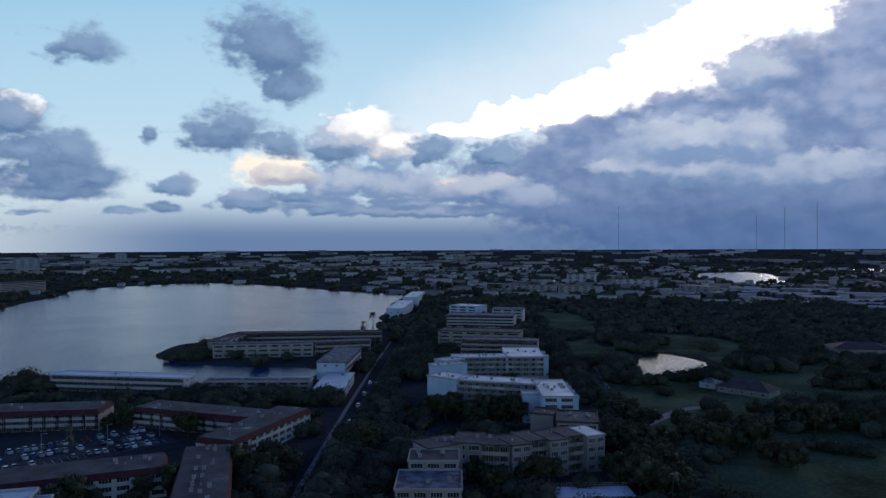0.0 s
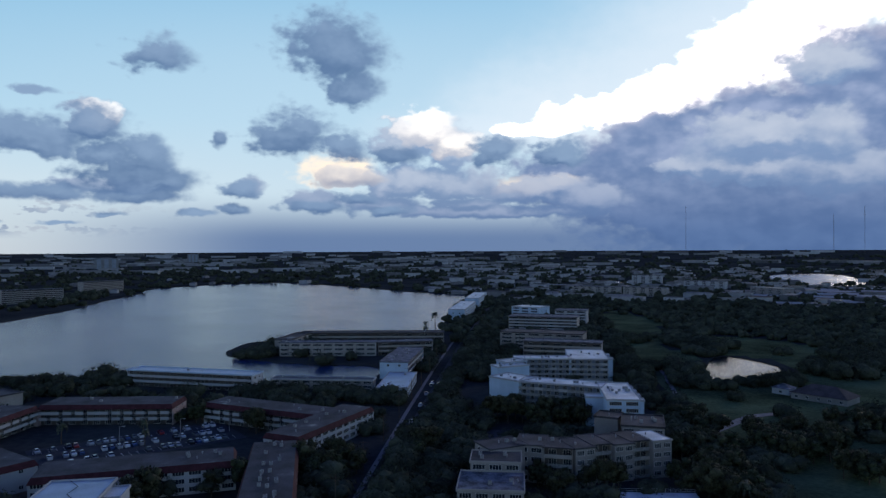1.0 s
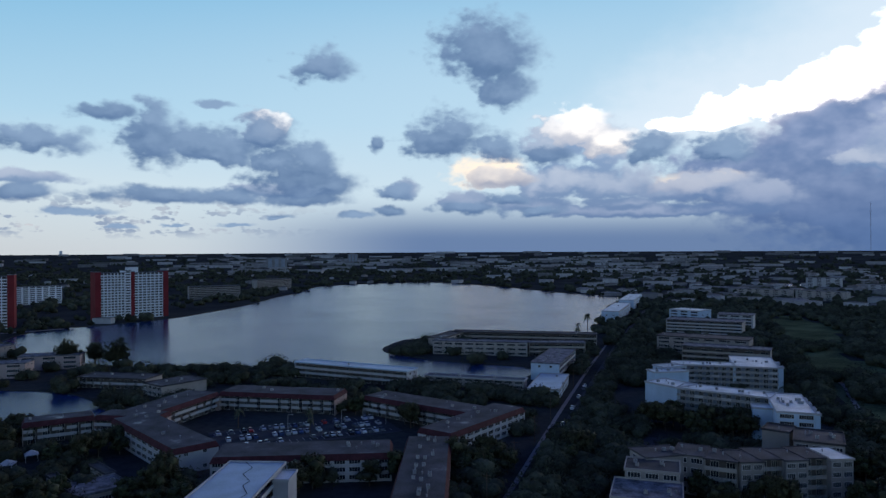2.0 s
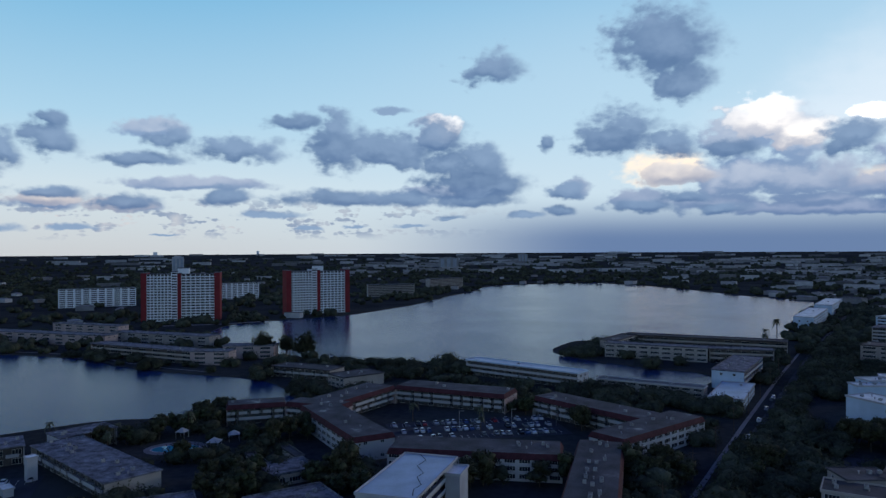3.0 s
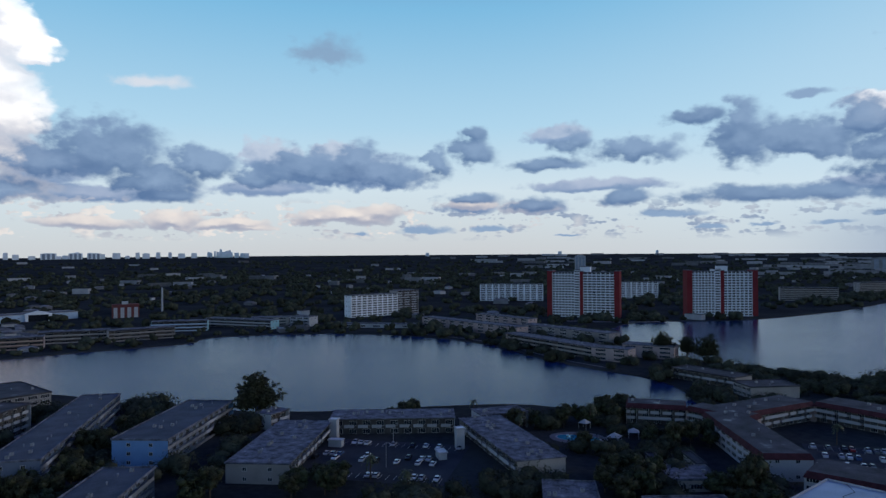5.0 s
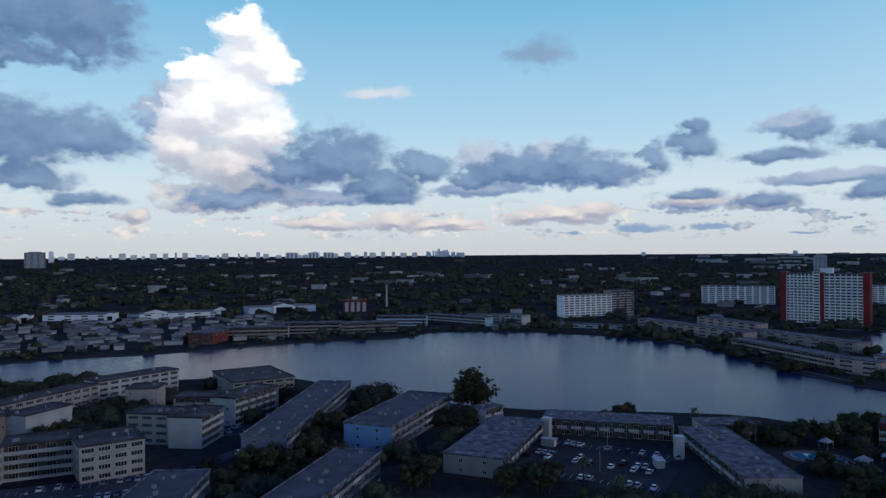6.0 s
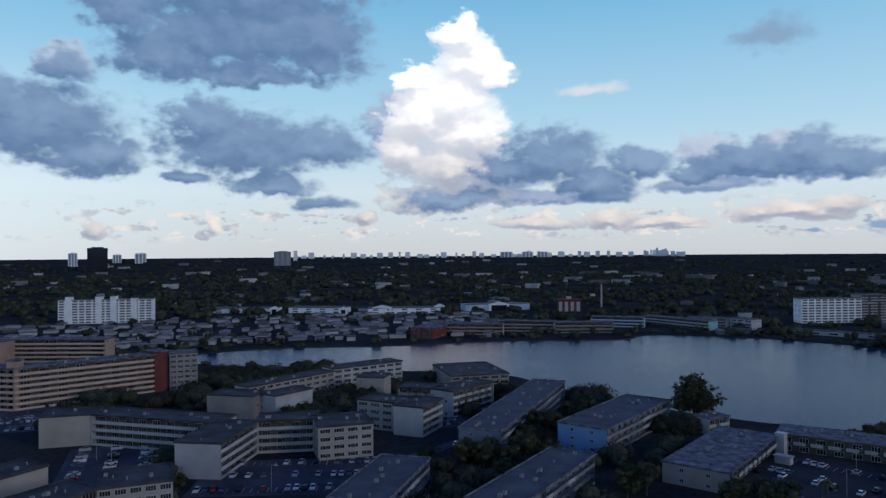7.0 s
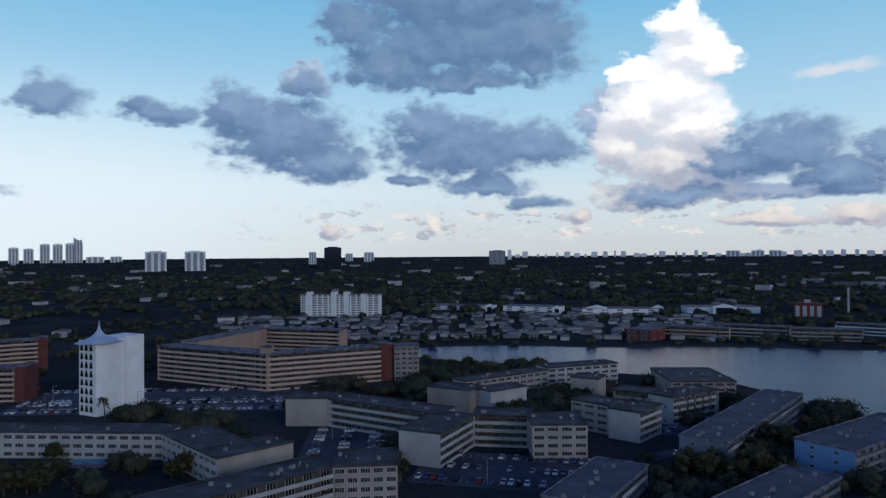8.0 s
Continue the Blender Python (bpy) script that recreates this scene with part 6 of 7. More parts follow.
def spray_crown(seed, radius, height, base, material, boughs=64):
    """A wide airy crown: boughs fan out from the trunk and carry many small tufts of needles."""
    rng = random.Random(seed)
    v, f = [], []
    start = Vector((0, 0, base))
    for k in range(boughs):
        a, lift = rng.uniform(0, 2 * math.pi), rng.random()
        flat = (1.0 - 0.72 * lift ** 3) * rng.uniform(0.55, 1.06)
        tip = Vector((radius * flat * math.cos(a), radius * flat * math.sin(a), base + height * (0.20 + 0.78 * lift) * rng.uniform(0.88, 1.05)))
        for q in range(11):
            s = rng.uniform(0.38, 1.0)
            c = start.lerp(tip, s) + Vector((rng.gauss(0, 1), rng.gauss(0, 1), rng.gauss(0, 0.7))) * radius * 0.085
            r = radius * rng.uniform(0.035, 0.075)
            vs, fs = lump(rng, c.x, c.y, c.z, r, 0.7)
            n = len(v)
            v += vs
            f += [tuple(n + i for i in t) for t in fs]
            for w in range(26):
                d = Vector((rng.gauss(0, 1), rng.gauss(0, 1), rng.gauss(0, 0.8))).normalized()
                e = c + d * r * rng.uniform(0.7, 2.1)
                u = (d + Vector((rng.gauss(0, 0.5), rng.gauss(0, 0.5), rng.gauss(0, 0.5)))).normalized() * rng.uniform(0.25, 0.6)
                side = u.cross(Vector((rng.gauss(0, 1), rng.gauss(0, 1), rng.gauss(0, 1)))).normalized() * 0.14
                n = len(v)
                v += [tuple(e - u + side), tuple(e - u - side), tuple(e + u)]
                f.append((n, n + 1, n + 2))
    me2 = bpy.data.meshes.new("crown")
    me2.from_pydata(v, [], f)
    me2.materials.append(material)
    return me2


def trunk_mesh(seed, height, radius, limbs=4, reach=2.2):
    rng = random.Random(seed)
    gg = Geo()
    gg.prism(0, 0, radius, radius * 0.6, -0.4, height, 7)
    for k in range(limbs):
        a = 2 * math.pi * k / limbs + rng.uniform(-0.4, 0.4)
        z0, z1 = height * rng.uniform(0.55, 0.85), height * rng.uniform(1.15, 1.5)
        n = len(gg.v)
        for (px, py, pz), r in (((0, 0, z0), radius * 0.5), ((reach * math.cos(a), reach * math.sin(a), z1), radius * 0.15)):
            for s in range(5):
                t = 2 * math.pi * s / 5
                gg.v.append((px + r * math.cos(t), py + r * math.sin(t), pz))
        for s in range(5):
            j = (s + 1) % 5
            gg.f.append((n + s, n + j, n + 5 + j, n + 5 + s))
            gg.m.append(0)
    return gg.mesh("trunk", [M_BARK])


CROWNS = [(crown_mesh(11 + k, 4.6, 6.0, 2.6, 0.42, M_LEAF if k % 2 else M_LEAF2), trunk_mesh(30 + k, 4.0, 0.28)) for k in range(6)]


def make_tree(me_crown, me_trunk, name, label, m):
    tr = thing(name, label, "tree", m, "trees")
    part("trunk", me_trunk, tr)
    part("crown", me_crown, tr)
    return tr


PATTERNS = [make_tree(c, t, "tree", "broad-leaved tree with a dense dark green crown", pose(0, 0, 0)) for c, t in CROWNS]
PLACED = set()


def plant(pattern, m):
    """The first planting moves the pattern itself; later ones copy it."""
    if pattern.name in PLACED:
        copy_thing(pattern, m)
    else:
        pattern.matrix_basis = m
        PLACED.add(pattern.name)


def palm_meshes(seed):
    rng = random.Random(seed)
    gg = Geo()
    bend = rng.uniform(-0.5, 0.5)
    for k in range(5):
        gg.prism(bend * (k / 5) ** 2, 0, 0.22 - 0.015 * k, 0.21 - 0.015 * k, -0.3 + k * 1.5, 1.22 + k * 1.5, 7)
    trunk = gg.mesh("trunk", [M_BARK])
    v, f = [], []
    for k in range(22):
        a, up = rng.uniform(0, 2 * math.pi), rng.uniform(-0.5, 1.0)
        length = rng.uniform(2.2, 3.2)
        d = Vector((math.cos(a), math.sin(a), 0))
        side = Vector((-math.sin(a), math.cos(a), 0))
        pts = []
        for s in range(6):
            q = s / 5
            pts.append(Vector((bend, 0, 7.0)) + d * length * q * (1 - 0.15 * q) + Vector((0, 0, length * (up * q * 0.8 - 0.95 * q * q))))
        for s in range(5):
            for sign in (-1, 1):
                w = 0.55 * (1 - abs(s - 1.5) / 4.5)
                n = len(v)
                v += [tuple(pts[s]), tuple(pts[s + 1]), tuple(pts[s + 1] * 0.6 + pts[s] * 0.4 + side * sign * w - Vector((0, 0, 0.25 * w)))]
                f.append((n, n + 1, n + 2))
    me2 = bpy.data.meshes.new("fronds")
    me2.from_pydata(v, [], f)
    me2.materials.append(M_PALM)
    return trunk, me2


PALMS = []
for k in range(3):
    tk, fr = palm_meshes(70 + k)
    pt = thing("palm_tree", "palm tree with a bushy head of drooping fronds", "palm", pose(12 * k - 12, -160, 0), "palms")
    part("trunk", tk, pt)
    part("fronds", fr, pt)
    PALMS.append(pt)
TREE_SPOTS, FAR_TREES, TREE_RANGE = [], [], 345.0


def free(x, y, grow=2.5, kerb=1.5):
    return not (any(inside(r, x, y, grow) for r in FOOTPRINTS) or any(inside(r, x, y, kerb) for r in KEEP_CLEAR) or any(in_loop(l, x, y) for l in LOOPS))


def tree_at(x, y, size, rng, gap=3.2, kerb=1.5):
    if not free(x, y, 1.3 * size, kerb) or any((x - a) ** 2 + (y - b2) ** 2 < (gap * size) ** 2 for a, b2 in TREE_SPOTS):
        return
    TREE_SPOTS.append((x, y))
    s = size * rng.uniform(0.85, 1.15)
    if math.hypot(x, y) > TREE_RANGE or len(TREE_SPOTS) - len(FAR_TREES) > 292:
        FAR_TREES.append((x, y, s))
        return
    plant(rng.choice(PATTERNS), pose(x, y, 0, 0, 0, rng.uniform(0, 360)) @ Matrix.Diagonal((s, s, s * rng.uniform(0.85, 1.15), 1)))


def grove(x0, y0, x1, y1, count, size=1.0, seed=0):
    rng = random.Random(seed + int(x0 * 7 + y0 * 3))
    for k in range(count):
        tree_at(rng.uniform(x0, x1), rng.uniform(y0, y1), size, rng)


def cluster(cx, cy, spread, count, size=1.0):
    rng = random.Random(int(cx * 13 + cy * 5))
    for k in range(count):
        a, q = rng.uniform(0, 6.28), spread * math.sqrt(rng.random())
        tree_at(cx + q * math.cos(a), cy + q * math.sin(a), size, rng)


# clumps round the blocks, the courtyards and the golf course
cluster(-251, 186, 6, 5, 1.2)
cluster(-259, 172, 7, 8, 1)
cluster(-252, 210, 7, 8, 1)
cluster(-255, 225, 6, 8, 0.9)
cluster(-255, 240, 6, 5, 0.9)
cluster(-245, 194, 5, 4, 0.9)
cluster(-170, 150, 9, 13, 1)
cluster(-178, 165, 9, 11, 1)
cluster(-209, 209, 9, 11, 0.9)
cluster(-204, 225, 8, 10, 0.9)
cluster(-155, 182, 8, 10, 1)
cluster(-144, 180, 7, 8, 1)
cluster(-112, 202, 7, 7, 1.1)
cluster(-90, 219, 6, 5, 1.1)
cluster(-174, 333, 5, 5, 0.9)
cluster(-144, 308, 8, 10, 0.9)
cluster(-265, 293, 10, 13, 0.9)
cluster(-117, 364, 10, 14, 0.9)
cluster(-91, 370, 9, 11, 0.9)
cluster(-66, 353, 9, 13, 0.9)
cluster(-60, 237, 9, 11, 1)
cluster(-32, 261, 8, 10, 1)
cluster(-278, 393, 14, 22, 0.9)
cluster(-361, 28, 9, 11, 1.1)
cluster(-230, 74, 5, 5, 1)
cluster(-245, 55, 6, 5, 1)
cluster(-218, 100, 4, 4, 0.9)
cluster(-182, 167, 9, 13, 1)
cluster(-221, 175, 6, 8, 0.9)
cluster(-354, -62, 4, 4, 0.9)
cluster(-298, 131, 6, 7, 0.9)
cluster(-249, 156, 6, 7, 0.9)
cluster(-249, 195, 6, 8, 1)
cluster(-258, 216, 5, 7, 0.9)
cluster(-222, 59, 5, 5, 1.1)
cluster(-322, 24, 8, 10, 1)
cluster(-283, -10, 8, 10, 1)
cluster(-255, -17, 8, 11, 1)
cluster(-233, 33, 8, 10, 1)
cluster(-363, -87, 9, 14, 1)
cluster(-371, -100, 9, 14, 1)
cluster(-214, 104, 6, 5, 1)
cluster(-220, 72, 6, 5, 1)
cluster(-189, -244, 7, 8, 1)
cluster(-187, -182, 8, 10, 0.8)
cluster(-345, -221, 9, 11, 1.2)
cluster(-321, -237, 8, 8, 1.1)
cluster(-250, -274, 8, 10, 1)
cluster(-412, -162, 14, 25, 1)
cluster(-407, -191, 12, 19, 1)
cluster(-449, -144, 10, 14, 1)
cluster(-352, -104, 9, 13, 1)
cluster(-303, 5, 8, 13, 1)
cluster(-262, -2, 9, 13, 1)
cluster(-368, 30, 7, 10, 1.1)
cluster(-407, -26, 5, 7, 1)
cluster(-247, -11, 8, 10, 0.9)
cluster(-316, -109, 4, 4, 1)
cluster(-284, -187, 4, 4, 0.9)
cluster(-197, -127, 5, 5, 1)
cluster(-216, -112, 4, 4, 0.9)
cluster(-155, -226, 8, 10, 1)
cluster(-508, -256, 9, 13, 1.3)
cluster(-264, -376, 6, 5, 1)
cluster(-114, 226, 6, 7, 1.1)
cluster(-94, 224, 6, 5, 1.1)
cluster(-156, 329, 7, 8, 0.9)
cluster(-104, 294, 6, 7, 0.9)
cluster(-64, 236, 7, 8, 1)
cluster(-136, 372, 9, 13, 0.9)
cluster(-115, 372, 7, 10, 0.9)
cluster(-83, 364, 8, 11, 0.9)
cluster(-59, 364, 7, 8, 0.9)
cluster(-83, 428, 4, 5, 0.9)
cluster(-236, 389, 10, 14, 1)
cluster(-217, 389, 5, 7, 1.1)
cluster(-185, 489, 6, 8, 1)
cluster(-174, 494, 6, 8, 1)
cluster(-148, 498, 3, 4, 1)
cluster(-124, 483, 3, 4, 0.7)
cluster(-113, 502, 3, 2, 0.7)
cluster(106, 270, 13, 22, 1.15)
cluster(106, 290, 10, 14, 1)
cluster(119, 281, 9, 13, 1)
cluster(139, 306, 7, 10, 1)
cluster(147, 303, 7, 10, 1)
cluster(154, 298, 8, 11, 1)
cluster(169, 303, 8, 11, 1)
cluster(110, 398, 7, 10, 1)
cluster(101, 406, 6, 8, 0.9)
cluster(134, 411, 4, 5, 0.7)
cluster(145, 410, 3, 4, 1)
cluster(156, 410, 4, 5, 1.1)
cluster(166, 417, 4, 5, 0.9)
cluster(60, 229, 9, 14, 1.1)
cluster(69, 234, 9, 14, 1.1)
cluster(71, 221, 8, 13, 1)
cluster(69, 267, 9, 14, 1.1)
cluster(80, 274, 8, 11, 1)
cluster(76, 319, 8, 13, 1)
cluster(81, 299, 8, 11, 1)
cluster(118, 246, 6, 7, 0.9)
cluster(181, 298, 10, 13, 1.1)
cluster(145, 592, 12, 13, 1.2)
cluster(155, 558, 10, 13, 1.2)
cluster(194, 452, 14, 16, 1.2)
cluster(234, 473, 16, 19, 1.2)
cluster(300, 523, 8, 8, 1)
cluster(269, 450, 14, 16, 1.1)
cluster(86, 454, 9, 13, 1)
cluster(103, 594, 14, 19, 1.1)
cluster(15, 228, 6, 8, 0.9)
cluster(31, 232, 6, 8, 0.9)
cluster(16, 315, 9, 14, 1)
cluster(-1, 321, 9, 14, 1)
cluster(32, 315, 8, 13, 1)
cluster(-19, 284, 8, 11, 1.1)
cluster(-25, 225, 8, 11, 1.1)
cluster(-29, 220, 6, 8, 1)
# street trees that lean over the carriageway
STREET_RNG = random.Random(77)
for k in range(26):
    yy = 165 + k * 6.2 if k < 20 else 430 + (k - 20) * 22
    tree_at(-35.6 + STREET_RNG.uniform(-1.4, 0.6), yy, 1.15, STREET_RNG, 2.2, 0.2)
# along the street
grove(-34, 150, -8, 330, 60, 1.0)
grove(-33, 330, -12, 480, 26, 1.05)
grove(-31, 480, -6, 760, 40, 1.2)
grove(-72, 190, -52, 262, 12, 1.0)
grove(-66, 290, -51, 420, 16, 0.85)
grove(-36.5, 160, -33, 420, 34, 0.85)
grove(-62, 420, -48, 620, 14, 1.0)
# behind the street's blocks, on the golf course's edge
grove(0, 270, 62, 298, 26, 0.95)
grove(60, 185, 86, 300, 30, 1.1)
grove(66, 300, 84, 480, 26, 1.1)
grove(60, 480, 84, 800, 40, 1.25)
grove(4, 195, 55, 226, 22, 0.8)
grove(-2, 400, 60, 440, 12, 0.9)
# among the courtyards
grove(-150, 170, -95, 200, 16, 0.9)
grove(-200, 170, -150, 225, 14, 0.8)
grove(-250, 175, -185, 215, 14, 0.8)
grove(-150, 330, -75, 362, 26, 0.9)
grove(-215, 325, -150, 362, 18, 0.9)
grove(-330, 340, -225, 392, 34, 0.95)
grove(-250, 265, -212, 318, 14, 0.8)
grove(-215, 55, -175, 150, 26, 0.8)
grove(-270, 145, -215, 180, 12, 0.8)
grove(-330, 20, -255, 62, 22, 1.0)
grove(-255, -20, -190, 24, 22, 0.9)
grove(-300, -45, -255, -20, 8, 0.8)
grove(-390, -30, -320, 5, 18, 0.9)
grove(-300, -140, -270, -88, 12, 0.8)
grove(-440, -200, -330, -150, 38, 1.0)
grove(-330, -235, -285, -190, 12, 0.9)
grove(-230, -240, -205, -170, 12, 0.9)
grove(-195, -190, -140, -160, 10, 0.8)
grove(-258, -150, -222, -112, 16, 0.9)
grove(-300, -175, -272, -120, 16, 0.9)
grove(-350, -110, -310, -60, 18, 0.9)
grove(-400, -90, -345, -45, 26, 0.9)
grove(-250, -36, -196, -20, 14, 0.9)
grove(-300, -20, -262, 10, 16, 0.9)
grove(-200, -240, -160, -200, 12, 0.9)
grove(-240, -215, -215, -190, 10, 0.9)
grove(-345, -260, -300, -225, 16, 1.0)
grove(-215, -130, -188, -110, 10, 0.8)
grove(-222, -162, -196, -146, 6, 0.8)
grove(-245, -95, -225, -70, 6, 0.8)
grove(-262, -60, -205, -42, 14, 0.9)
grove(-330, -120, -312, -92, 8, 0.9)
grove(-262, -250, -236, -222, 8, 1.0)
grove(-300, -300, -262, -262, 8, 1.0)
# clumps on the golf course
cluster(106, 275, 14, 14, 1.15)
cluster(95, 262, 10, 8, 1.0)
cluster(117, 245, 6, 3, 0.8)
cluster(104, 432, 10, 10, 1.1)
cluster(112, 455, 8, 7, 1.1)
cluster(140, 408, 8, 5, 0.8)
cluster(152, 408, 12, 7, 0.9)
cluster(172, 322, 16, 14, 1.1)
cluster(200, 318, 14, 12, 1.1)
cluster(205, 445, 16, 14, 1.3)
cluster(240, 500, 18, 12, 1.3)
cluster(142, 520, 12, 10, 1.2)
cluster(158, 560, 14, 10, 1.3)
cluster(150, 300, 14, 9, 1.1)
cluster(120, 395, 5, 3, 0.9)
cluster(165, 660, 14, 10, 1.3)
cluster(116, 372, 6, 3, 0.8)
cluster(225, 395, 20, 12, 1.2)
cluster(150, 268, 9, 4, 0.9)
cluster(185, 285, 10, 5, 1.0)
cluster(265, 440, 16, 10, 1.2)
cluster(86, 262, 9, 7, 1.0)
cluster(72, 225, 8, 6, 1.0)
cluster(128, 330, 6, 4, 0.8)
# single trees and clumps in the gardens and on the shores
cluster(-61, 228, 5, 3, 1.1)
cluster(-113, 212, 7, 4, 1.0)
cluster(-92, 222, 5, 3, 0.9)
cluster(-389, 410, 22, 14, 1.1)
cluster(-330, 400, 22, 12, 1.0)
cluster(-258, 188, 6, 3, 1.1)
cluster(-250, 212, 12, 9, 0.9)
cluster(-189, 130, 10, 7, 1.0)
cluster(-168, 162, 7, 4, 1.0)
cluster(-316, 60, 8, 6, 1.0)
cluster(-146, 186, 9, 6, 1.0)
cluster(-645, 205, 10, 7, 1.1)
cluster(-590, 290, 10, 6, 1.0)
cluster(-345, -225, 7, 5, 1.2)
cluster(-250, -276, 6, 4, 1.0)
cluster(-183, -236, 7, 4, 0.9)
cluster(-382, -12, 7, 4, 1.2)
cluster(-304, 2, 9, 6, 0.9)
cluster(-386, 28, 9, 6, 1.1)
cluster(-570, 545, 30, 14, 1.2)
cluster(-548, 640, 20, 10, 1.2)
cluster(-336, 28, 9, 7, 1.1)
cluster(-292, 16, 7, 5, 1.0)
cluster(-318, 66, 7, 5, 1.0)
cluster(-374, -18, 8, 6, 1.0)
cluster(-421, -58, 8, 5, 1.0)
PALM_RNG = random.Random(21)
for x, y, s in ((-291, 166, 1.0), (-252, 166, 1.2), (-255, 192, 1.1), (-247, 200, 1.2), (-262, 178, 1.1), (-243, 222, 1.0), (-116, 206, 1.2), (-226, 88, 1.1), (-230, 76, 1.0), (-238, -285, 1.5),
                (-206, 93, 1.0), (-178, 268, 1.0), (-150, 280, 0.9), (-143, 268, 0.9), (-68, 590, 1.5), (-72, 640, 1.5), (-70, 700, 1.6), (-200, -108, 0.9), (70, 215, 1.2), (64, 240, 1.2)):
    plant(PALM_RNG.choice(PALMS), pose(x, y, 0, 0, 0, PALM_RNG.uniform(0, 360)) @ Matrix.Diagonal((s, s, s, 1)))


def feathery(x, y, radius, height, seed, label):
    tr = thing("casuarina_tree", label, "tree", pose(x, y, 0), "trees")
    part("trunk", trunk_mesh(seed, height * 0.34, 0.6, 9, radius * 0.6), tr)
    part("crown", spray_crown(seed, radius, height * 0.82, height * 0.17, M_LEAF2), tr)


feathery(-334, 73, 13.0, 23.0, 91, "large feathery tree standing alone by the lake")
feathery(-382, 377, 9.0, 20.0, 92, "tall feathery pine on the lake shore")
feathery(-372, 390, 7.0, 17.0, 93, "tall feathery pine on the lake shore")
feathery(-350, 386, 9.0, 20.0, 94, "tall feathery pine on the lake shore")

# ---------------------------------------------------------------- far woods, houses and works, too many to count


def blob_templates(count, seed, lobes=3, leaves=0):
    rng = random.Random(seed)
    out = []
    for k in range(count):
        vs, fs = [], []
        for q in range(leaves):
            d = Vector((rng.gauss(0, 1), rng.gauss(0, 1), rng.gauss(0, 0.8))).normalized()
            c = Vector((0, 0, 0.6)) + Vector((d.x, d.y, d.z * 0.75)) * rng.uniform(0.75, 1.08)
            u = Vector((rng.gauss(0, 1), rng.gauss(0, 1), rng.gauss(0, 1))).normalized() * rng.uniform(0.06, 0.14)
            w = u.cross(d) * 0.8
            n = len(vs)
            vs += [tuple(c + u), tuple(c + w), tuple(c - u)]
            fs.append((n, n + 1, n + 2))
        for q in range(lobes):
            a = rng.uniform(0, 6.28)
            v2, f2 = lump(rng, 0.45 * math.cos(a), 0.45 * math.sin(a), 0.55 + rng.uniform(-0.1, 0.25), rng.uniform(0.42, 0.68) * (1.0 if lobes < 4 else 0.8), 0.85)
            n = len(vs)
            vs += v2
            fs += [tuple(n + i for i in t) for t in f2]
        out.append((np.array(vs), np.array(fs)))
    return out


def stuff_mesh(name, verts, faces, material, label, category, kind_smooth=False):
    me2 = bpy.data.meshes.new(name)
    v, f = np.concatenate(verts), np.concatenate(faces)
    me2.from_pydata(v.tolist(), [], f.tolist())
    if kind_smooth:
        me2.polygons.foreach_set("use_smooth", [True] * len(f))
    me2.materials.append(material)
    return thing(name, label, category, Matrix.Identity(4), kind="stuff", me=me2)


rng = random.Random(5)
templates, leafy = blob_templates(10, 9, 5, 24), blob_templates(8, 10, 7, 300)
HOUSE_SPOTS = []


def fan(r0, r1, az0=-38.0, az1=152.0, power=1.0):
    a = radians(rng.uniform(az0, az1))
    r = r0 + (r1 - r0) * rng.random() ** power
    return -r * math.sin(a), r * math.cos(a)


# houses and low works first, woods in the space that is left
hv, hf, rv, rf, n_h, n_r = [], [], [], [], 0, 0


def stuff_house(x, y, l, w, h, rise, turn):
    global n_h, n_r
    z = land_height(x, y)
    c, s = math.cos(turn), math.sin(turn)
    def at(u, v, q):
        return (x + u * c - v * s, y + u * s + v * c, z + q)
    p = [at(u, v, q) for q in (-0.5, h) for u, v in ((-l / 2, -w / 2), (l / 2, -w / 2), (l / 2, w / 2), (-l / 2, w / 2))]
    hv.append(np.array(p))
    hf.append(np.array([(0, 1, 5, 4), (1, 2, 6, 5), (2, 3, 7, 6), (3, 0, 4, 7)]) + n_h)
    n_h += 8
    o = 0.5
    q = [at(u, v, h) for u, v in ((-l / 2 - o, -w / 2 - o), (l / 2 + o, -w / 2 - o), (l / 2 + o, w / 2 + o), (-l / 2 - o, w / 2 + o))] + [at(-l / 2 + w * 0.4, 0, h + rise), at(l / 2 - w * 0.4, 0, h + rise)]
    rv.append(np.array(q))
    rf.append(np.array([(0, 1, 5, 4), (2, 3, 4, 5), (1, 2, 5, 5), (3, 0, 4, 4)]) + n_r)
    n_r += 6
    HOUSE_SPOTS.append((x, y))


def near_house(x, y, d):
    return any((x - a) ** 2 + (y - b2) ** 2 < d * d for a, b2 in HOUSE_SPOTS)


for k in range(520):
    x, y = fan(640, 900, 93, 132)
    if free(x, y, 5) and not near_house(x, y, 12):
        stuff_house(x, y, rng.uniform(9, 16), rng.uniform(6, 9), rng.uniform(2.4, 3.4), rng.uniform(0.6, 1.6), radians(rng.choice((15, 105)) + rng.uniform(-6, 6)))
for k in range(300):
    x, y = fan(700, 2600)
    if free(x, y, 8) and not near_house(x, y, 14) and not in_loop(FAIRWAY, x, y) and not (-38 < math.degrees(math.atan2(-x, y)) < 5 and math.hypot(x, y) < 1150):
        stuff_house(x, y, rng.uniform(12, 22), rng.uniform(9, 13), rng.uniform(3.5, 6.5), rng.uniform(0.6, 2.2), rng.uniform(0, 3.1))
for k in range(170):
    x, y = fan(1500, 4300)
    if free(x, y, 8):
        stuff_house(x, y, rng.uniform(18, 60), rng.uniform(14, 26), rng.uniform(7, 12), 0.4, radians(90 + math.degrees(math.atan2(y, x)) + rng.uniform(-25, 25)))
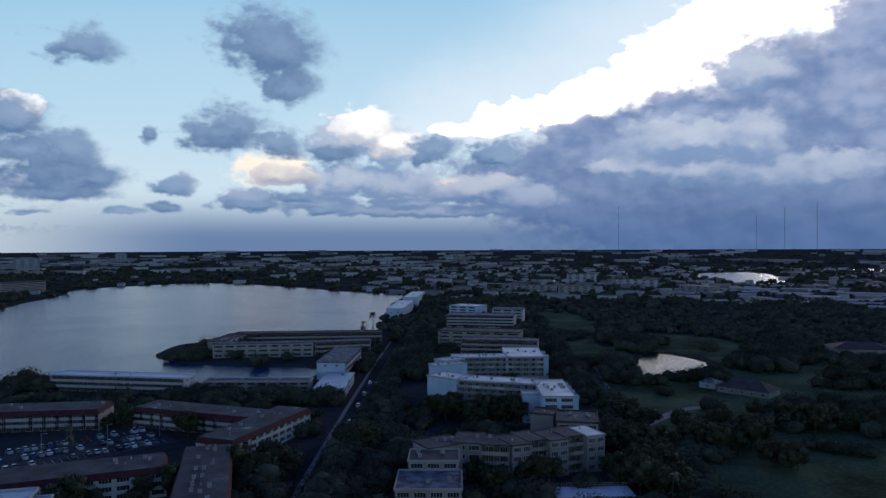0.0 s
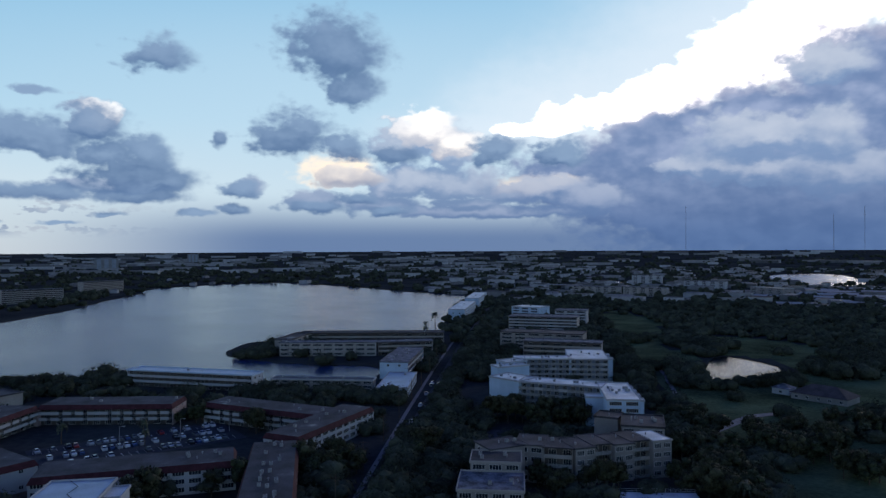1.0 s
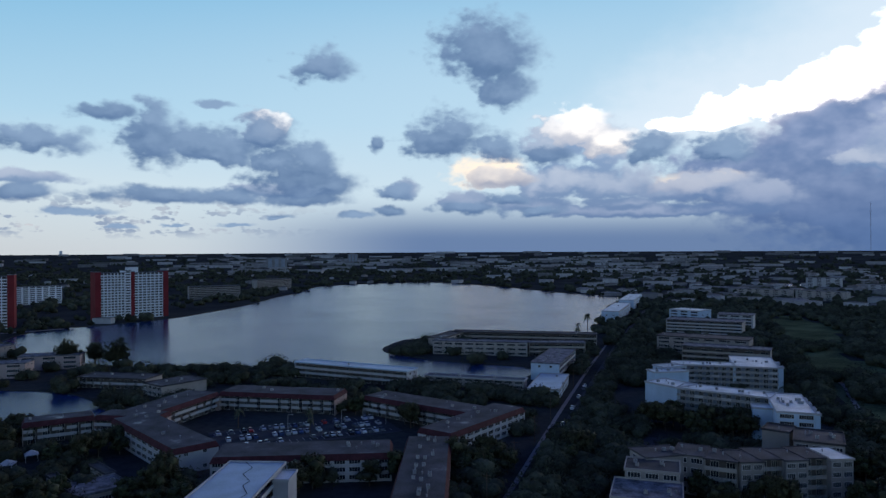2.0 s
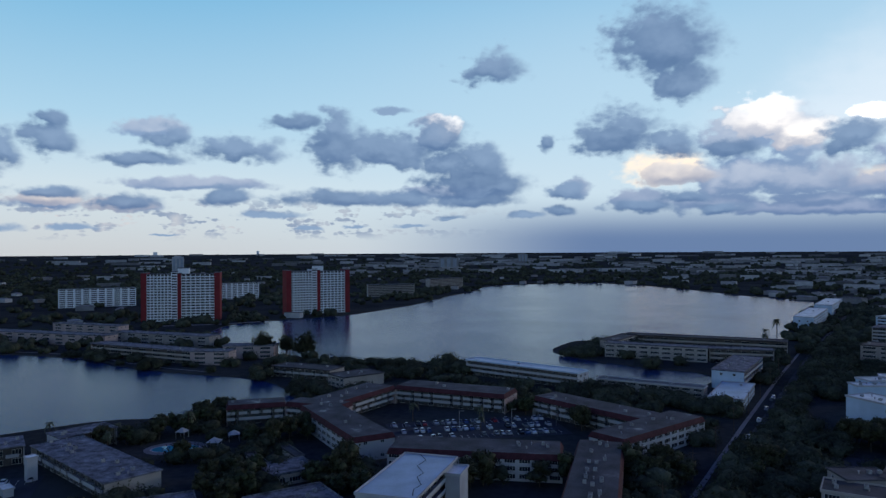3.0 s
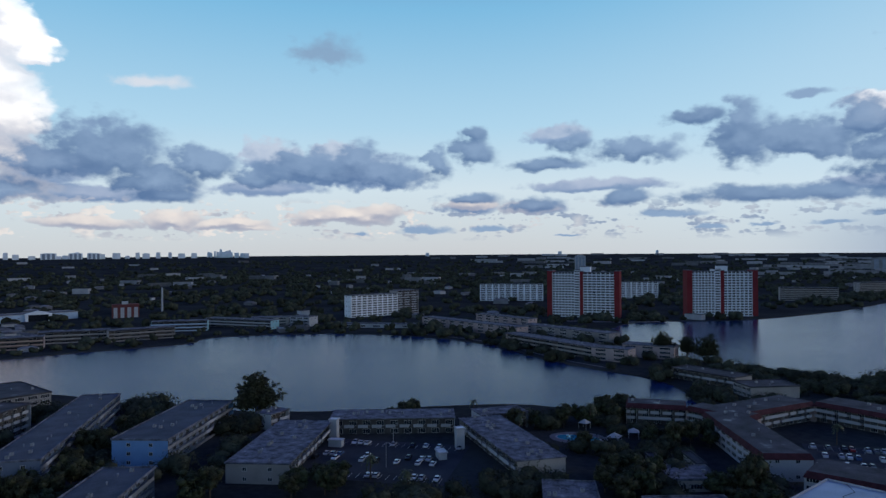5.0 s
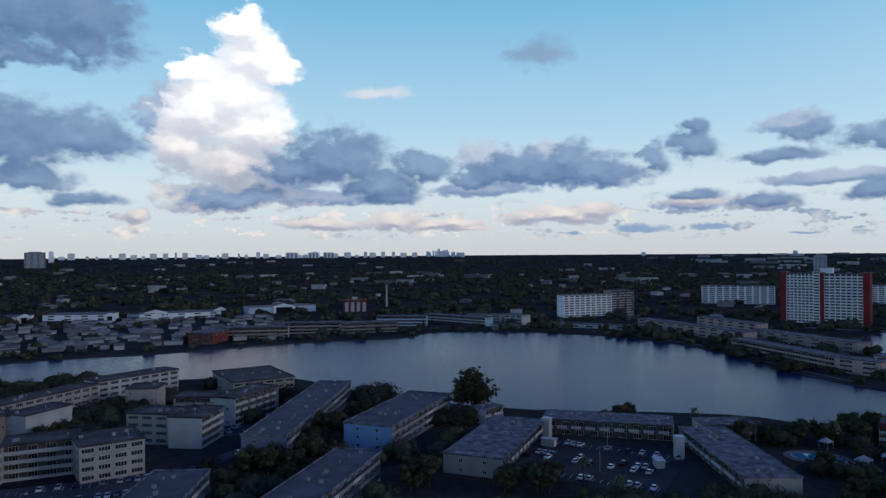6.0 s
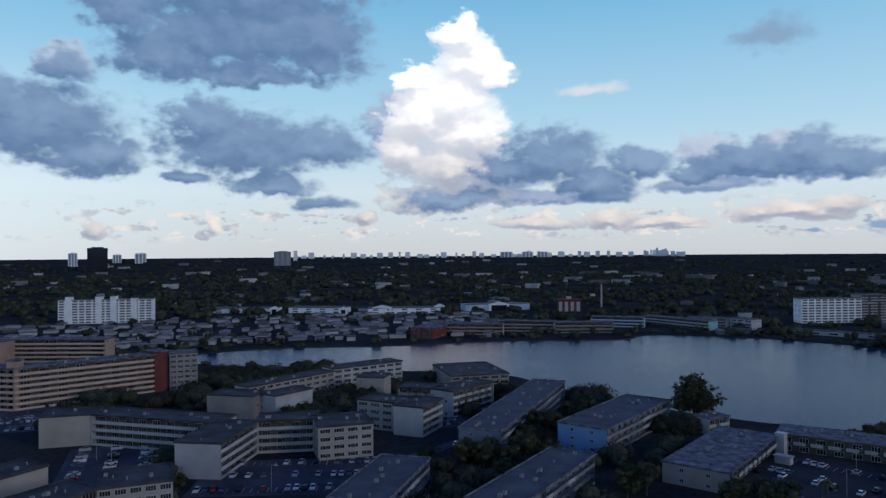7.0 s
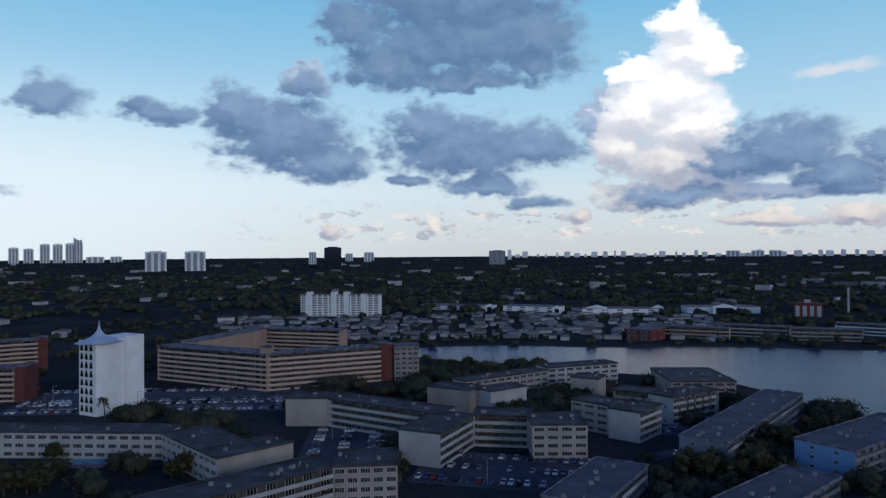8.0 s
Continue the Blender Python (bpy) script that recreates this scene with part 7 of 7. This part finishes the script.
for k in range(150):
    x, y = fan(3000, 4800, -38, 60)
    if free(x, y, 8):
        stuff_house(x, y, rng.uniform(40, 150), rng.uniform(20, 50), rng.uniform(7, 13), 0.4, radians(90 + math.degrees(math.atan2(y, x)) + rng.uniform(-12, 12)))
for k in range(150):
    x, y = fan(2300, 3900, -6, 38)
    if free(x, y, 8):
        stuff_house(x, y, rng.uniform(30, 120), rng.uniform(16, 40), rng.uniform(7, 12), 0.4, radians(90 + math.degrees(math.atan2(y, x)) + rng.uniform(-25, 25)))
for k in range(420):
    x, y = fan(1000, 2700, -36, 6)
    if free(x, y, 8) and not near_house(x, y, 16):
        stuff_house(x, y, rng.uniform(14, 46), rng.uniform(10, 18), rng.uniform(3.5, 9.0), rng.uniform(0.4, 1.8), radians(rng.choice((-30, 60)) + rng.uniform(-9, 9)))
stuff_mesh("far_houses", hv, hf, M_HOUSES, "pale walls of many small distant houses and works", "houses")
stuff_mesh("far_roofs", rv, [np.array(q) for q in rf], M_TILE, "grey and pale roofs of many small distant houses", "roofs")
cells = set((round(a / 18), round(b2 / 18)) for a, b2 in HOUSE_SPOTS)
wv, wf, n_w = [], [], 0


def wood(x, y, s):
    global n_w
    vs, fs = rng.choice(leafy if x * x + y * y < 600 ** 2 else templates)
    a = rng.uniform(0, 6.28)
    c, q = math.cos(a) * s, math.sin(a) * s
    out = np.empty_like(vs)
    out[:, 0], out[:, 1] = x + vs[:, 0] * c - vs[:, 1] * q, y + vs[:, 0] * q + vs[:, 1] * c
    out[:, 2] = land_height(x, y) + vs[:, 2] * s * rng.uniform(0.75, 1.15) - 0.15 * s
    wv.append(out)
    wf.append(fs + n_w)
    n_w += len(vs)


for x0, y0, x1, y1, count in ((-680, 250, -360, 320, 45), (-690, 300, -380, 440, 210), (-420, 395, -340, 420, 30), (-700, 430, -600, 600, 60), (-330, 290, -240, 400, 60),
                              (-720, -120, -640, 240, 90), (-520, -300, -440, -160, 60), (-620, -320, -500, -230, 40), (-480, -420, -330, -360, 40), (-300, -520, -200, -440, 30)):
    for k in range(count):
        x, y = rng.uniform(x0, x1), rng.uniform(y0, y1)
        if free(x, y, 3.5):
            wood(x, y, rng.uniform(3.0, 5.5))
for x, y, s in FAR_TREES:
    wood(x, y, 6.6 * s)
for k in range(4300):
    x, y = fan(410, 1060, -38, 4, 0.9)
    if free(x, y, 5) and not in_loop(FAIRWAY, x, y) and not near_house(x, y, 9):
        wood(x, y, rng.uniform(4.2, 7.6))
made = 0
for k in range(60000):
    if made > 7200:
        break
    x, y = fan(430, 2700, power=0.8)
    r, az = math.hypot(x, y), math.degrees(math.atan2(-x, y))
    if in_loop(FAIRWAY, x, y) and rng.random() < 0.93:
        continue
    if (round(x / 18), round(y / 18)) in cells and rng.random() < 0.6:
        continue
    if 93 < az < 132 and 620 < r < 920 and rng.random() < 0.1:
        continue
    if noise.noise(Vector((x / 160, y / 160, 3.0))) < -0.28 or not free(x, y, 3):
        continue
    wood(x, y, rng.uniform(5.5, 9.5) * (1.15 if r > 900 else 0.7 if az > 90 else 1.0))
    made += 1
for k in range(4200):
    x, y = fan(2600, 4900)
    if noise.noise(Vector((x / 300, y / 300, 8.0))) > -0.3:
        wood(x, y, rng.uniform(8, 13) if math.hypot(x, y) < 4000 else rng.uniform(4, 7))
stuff_mesh("far_woods", wv, wf, M_WOODS, "dark canopy of distant trees over flat suburbs", "woods", True)
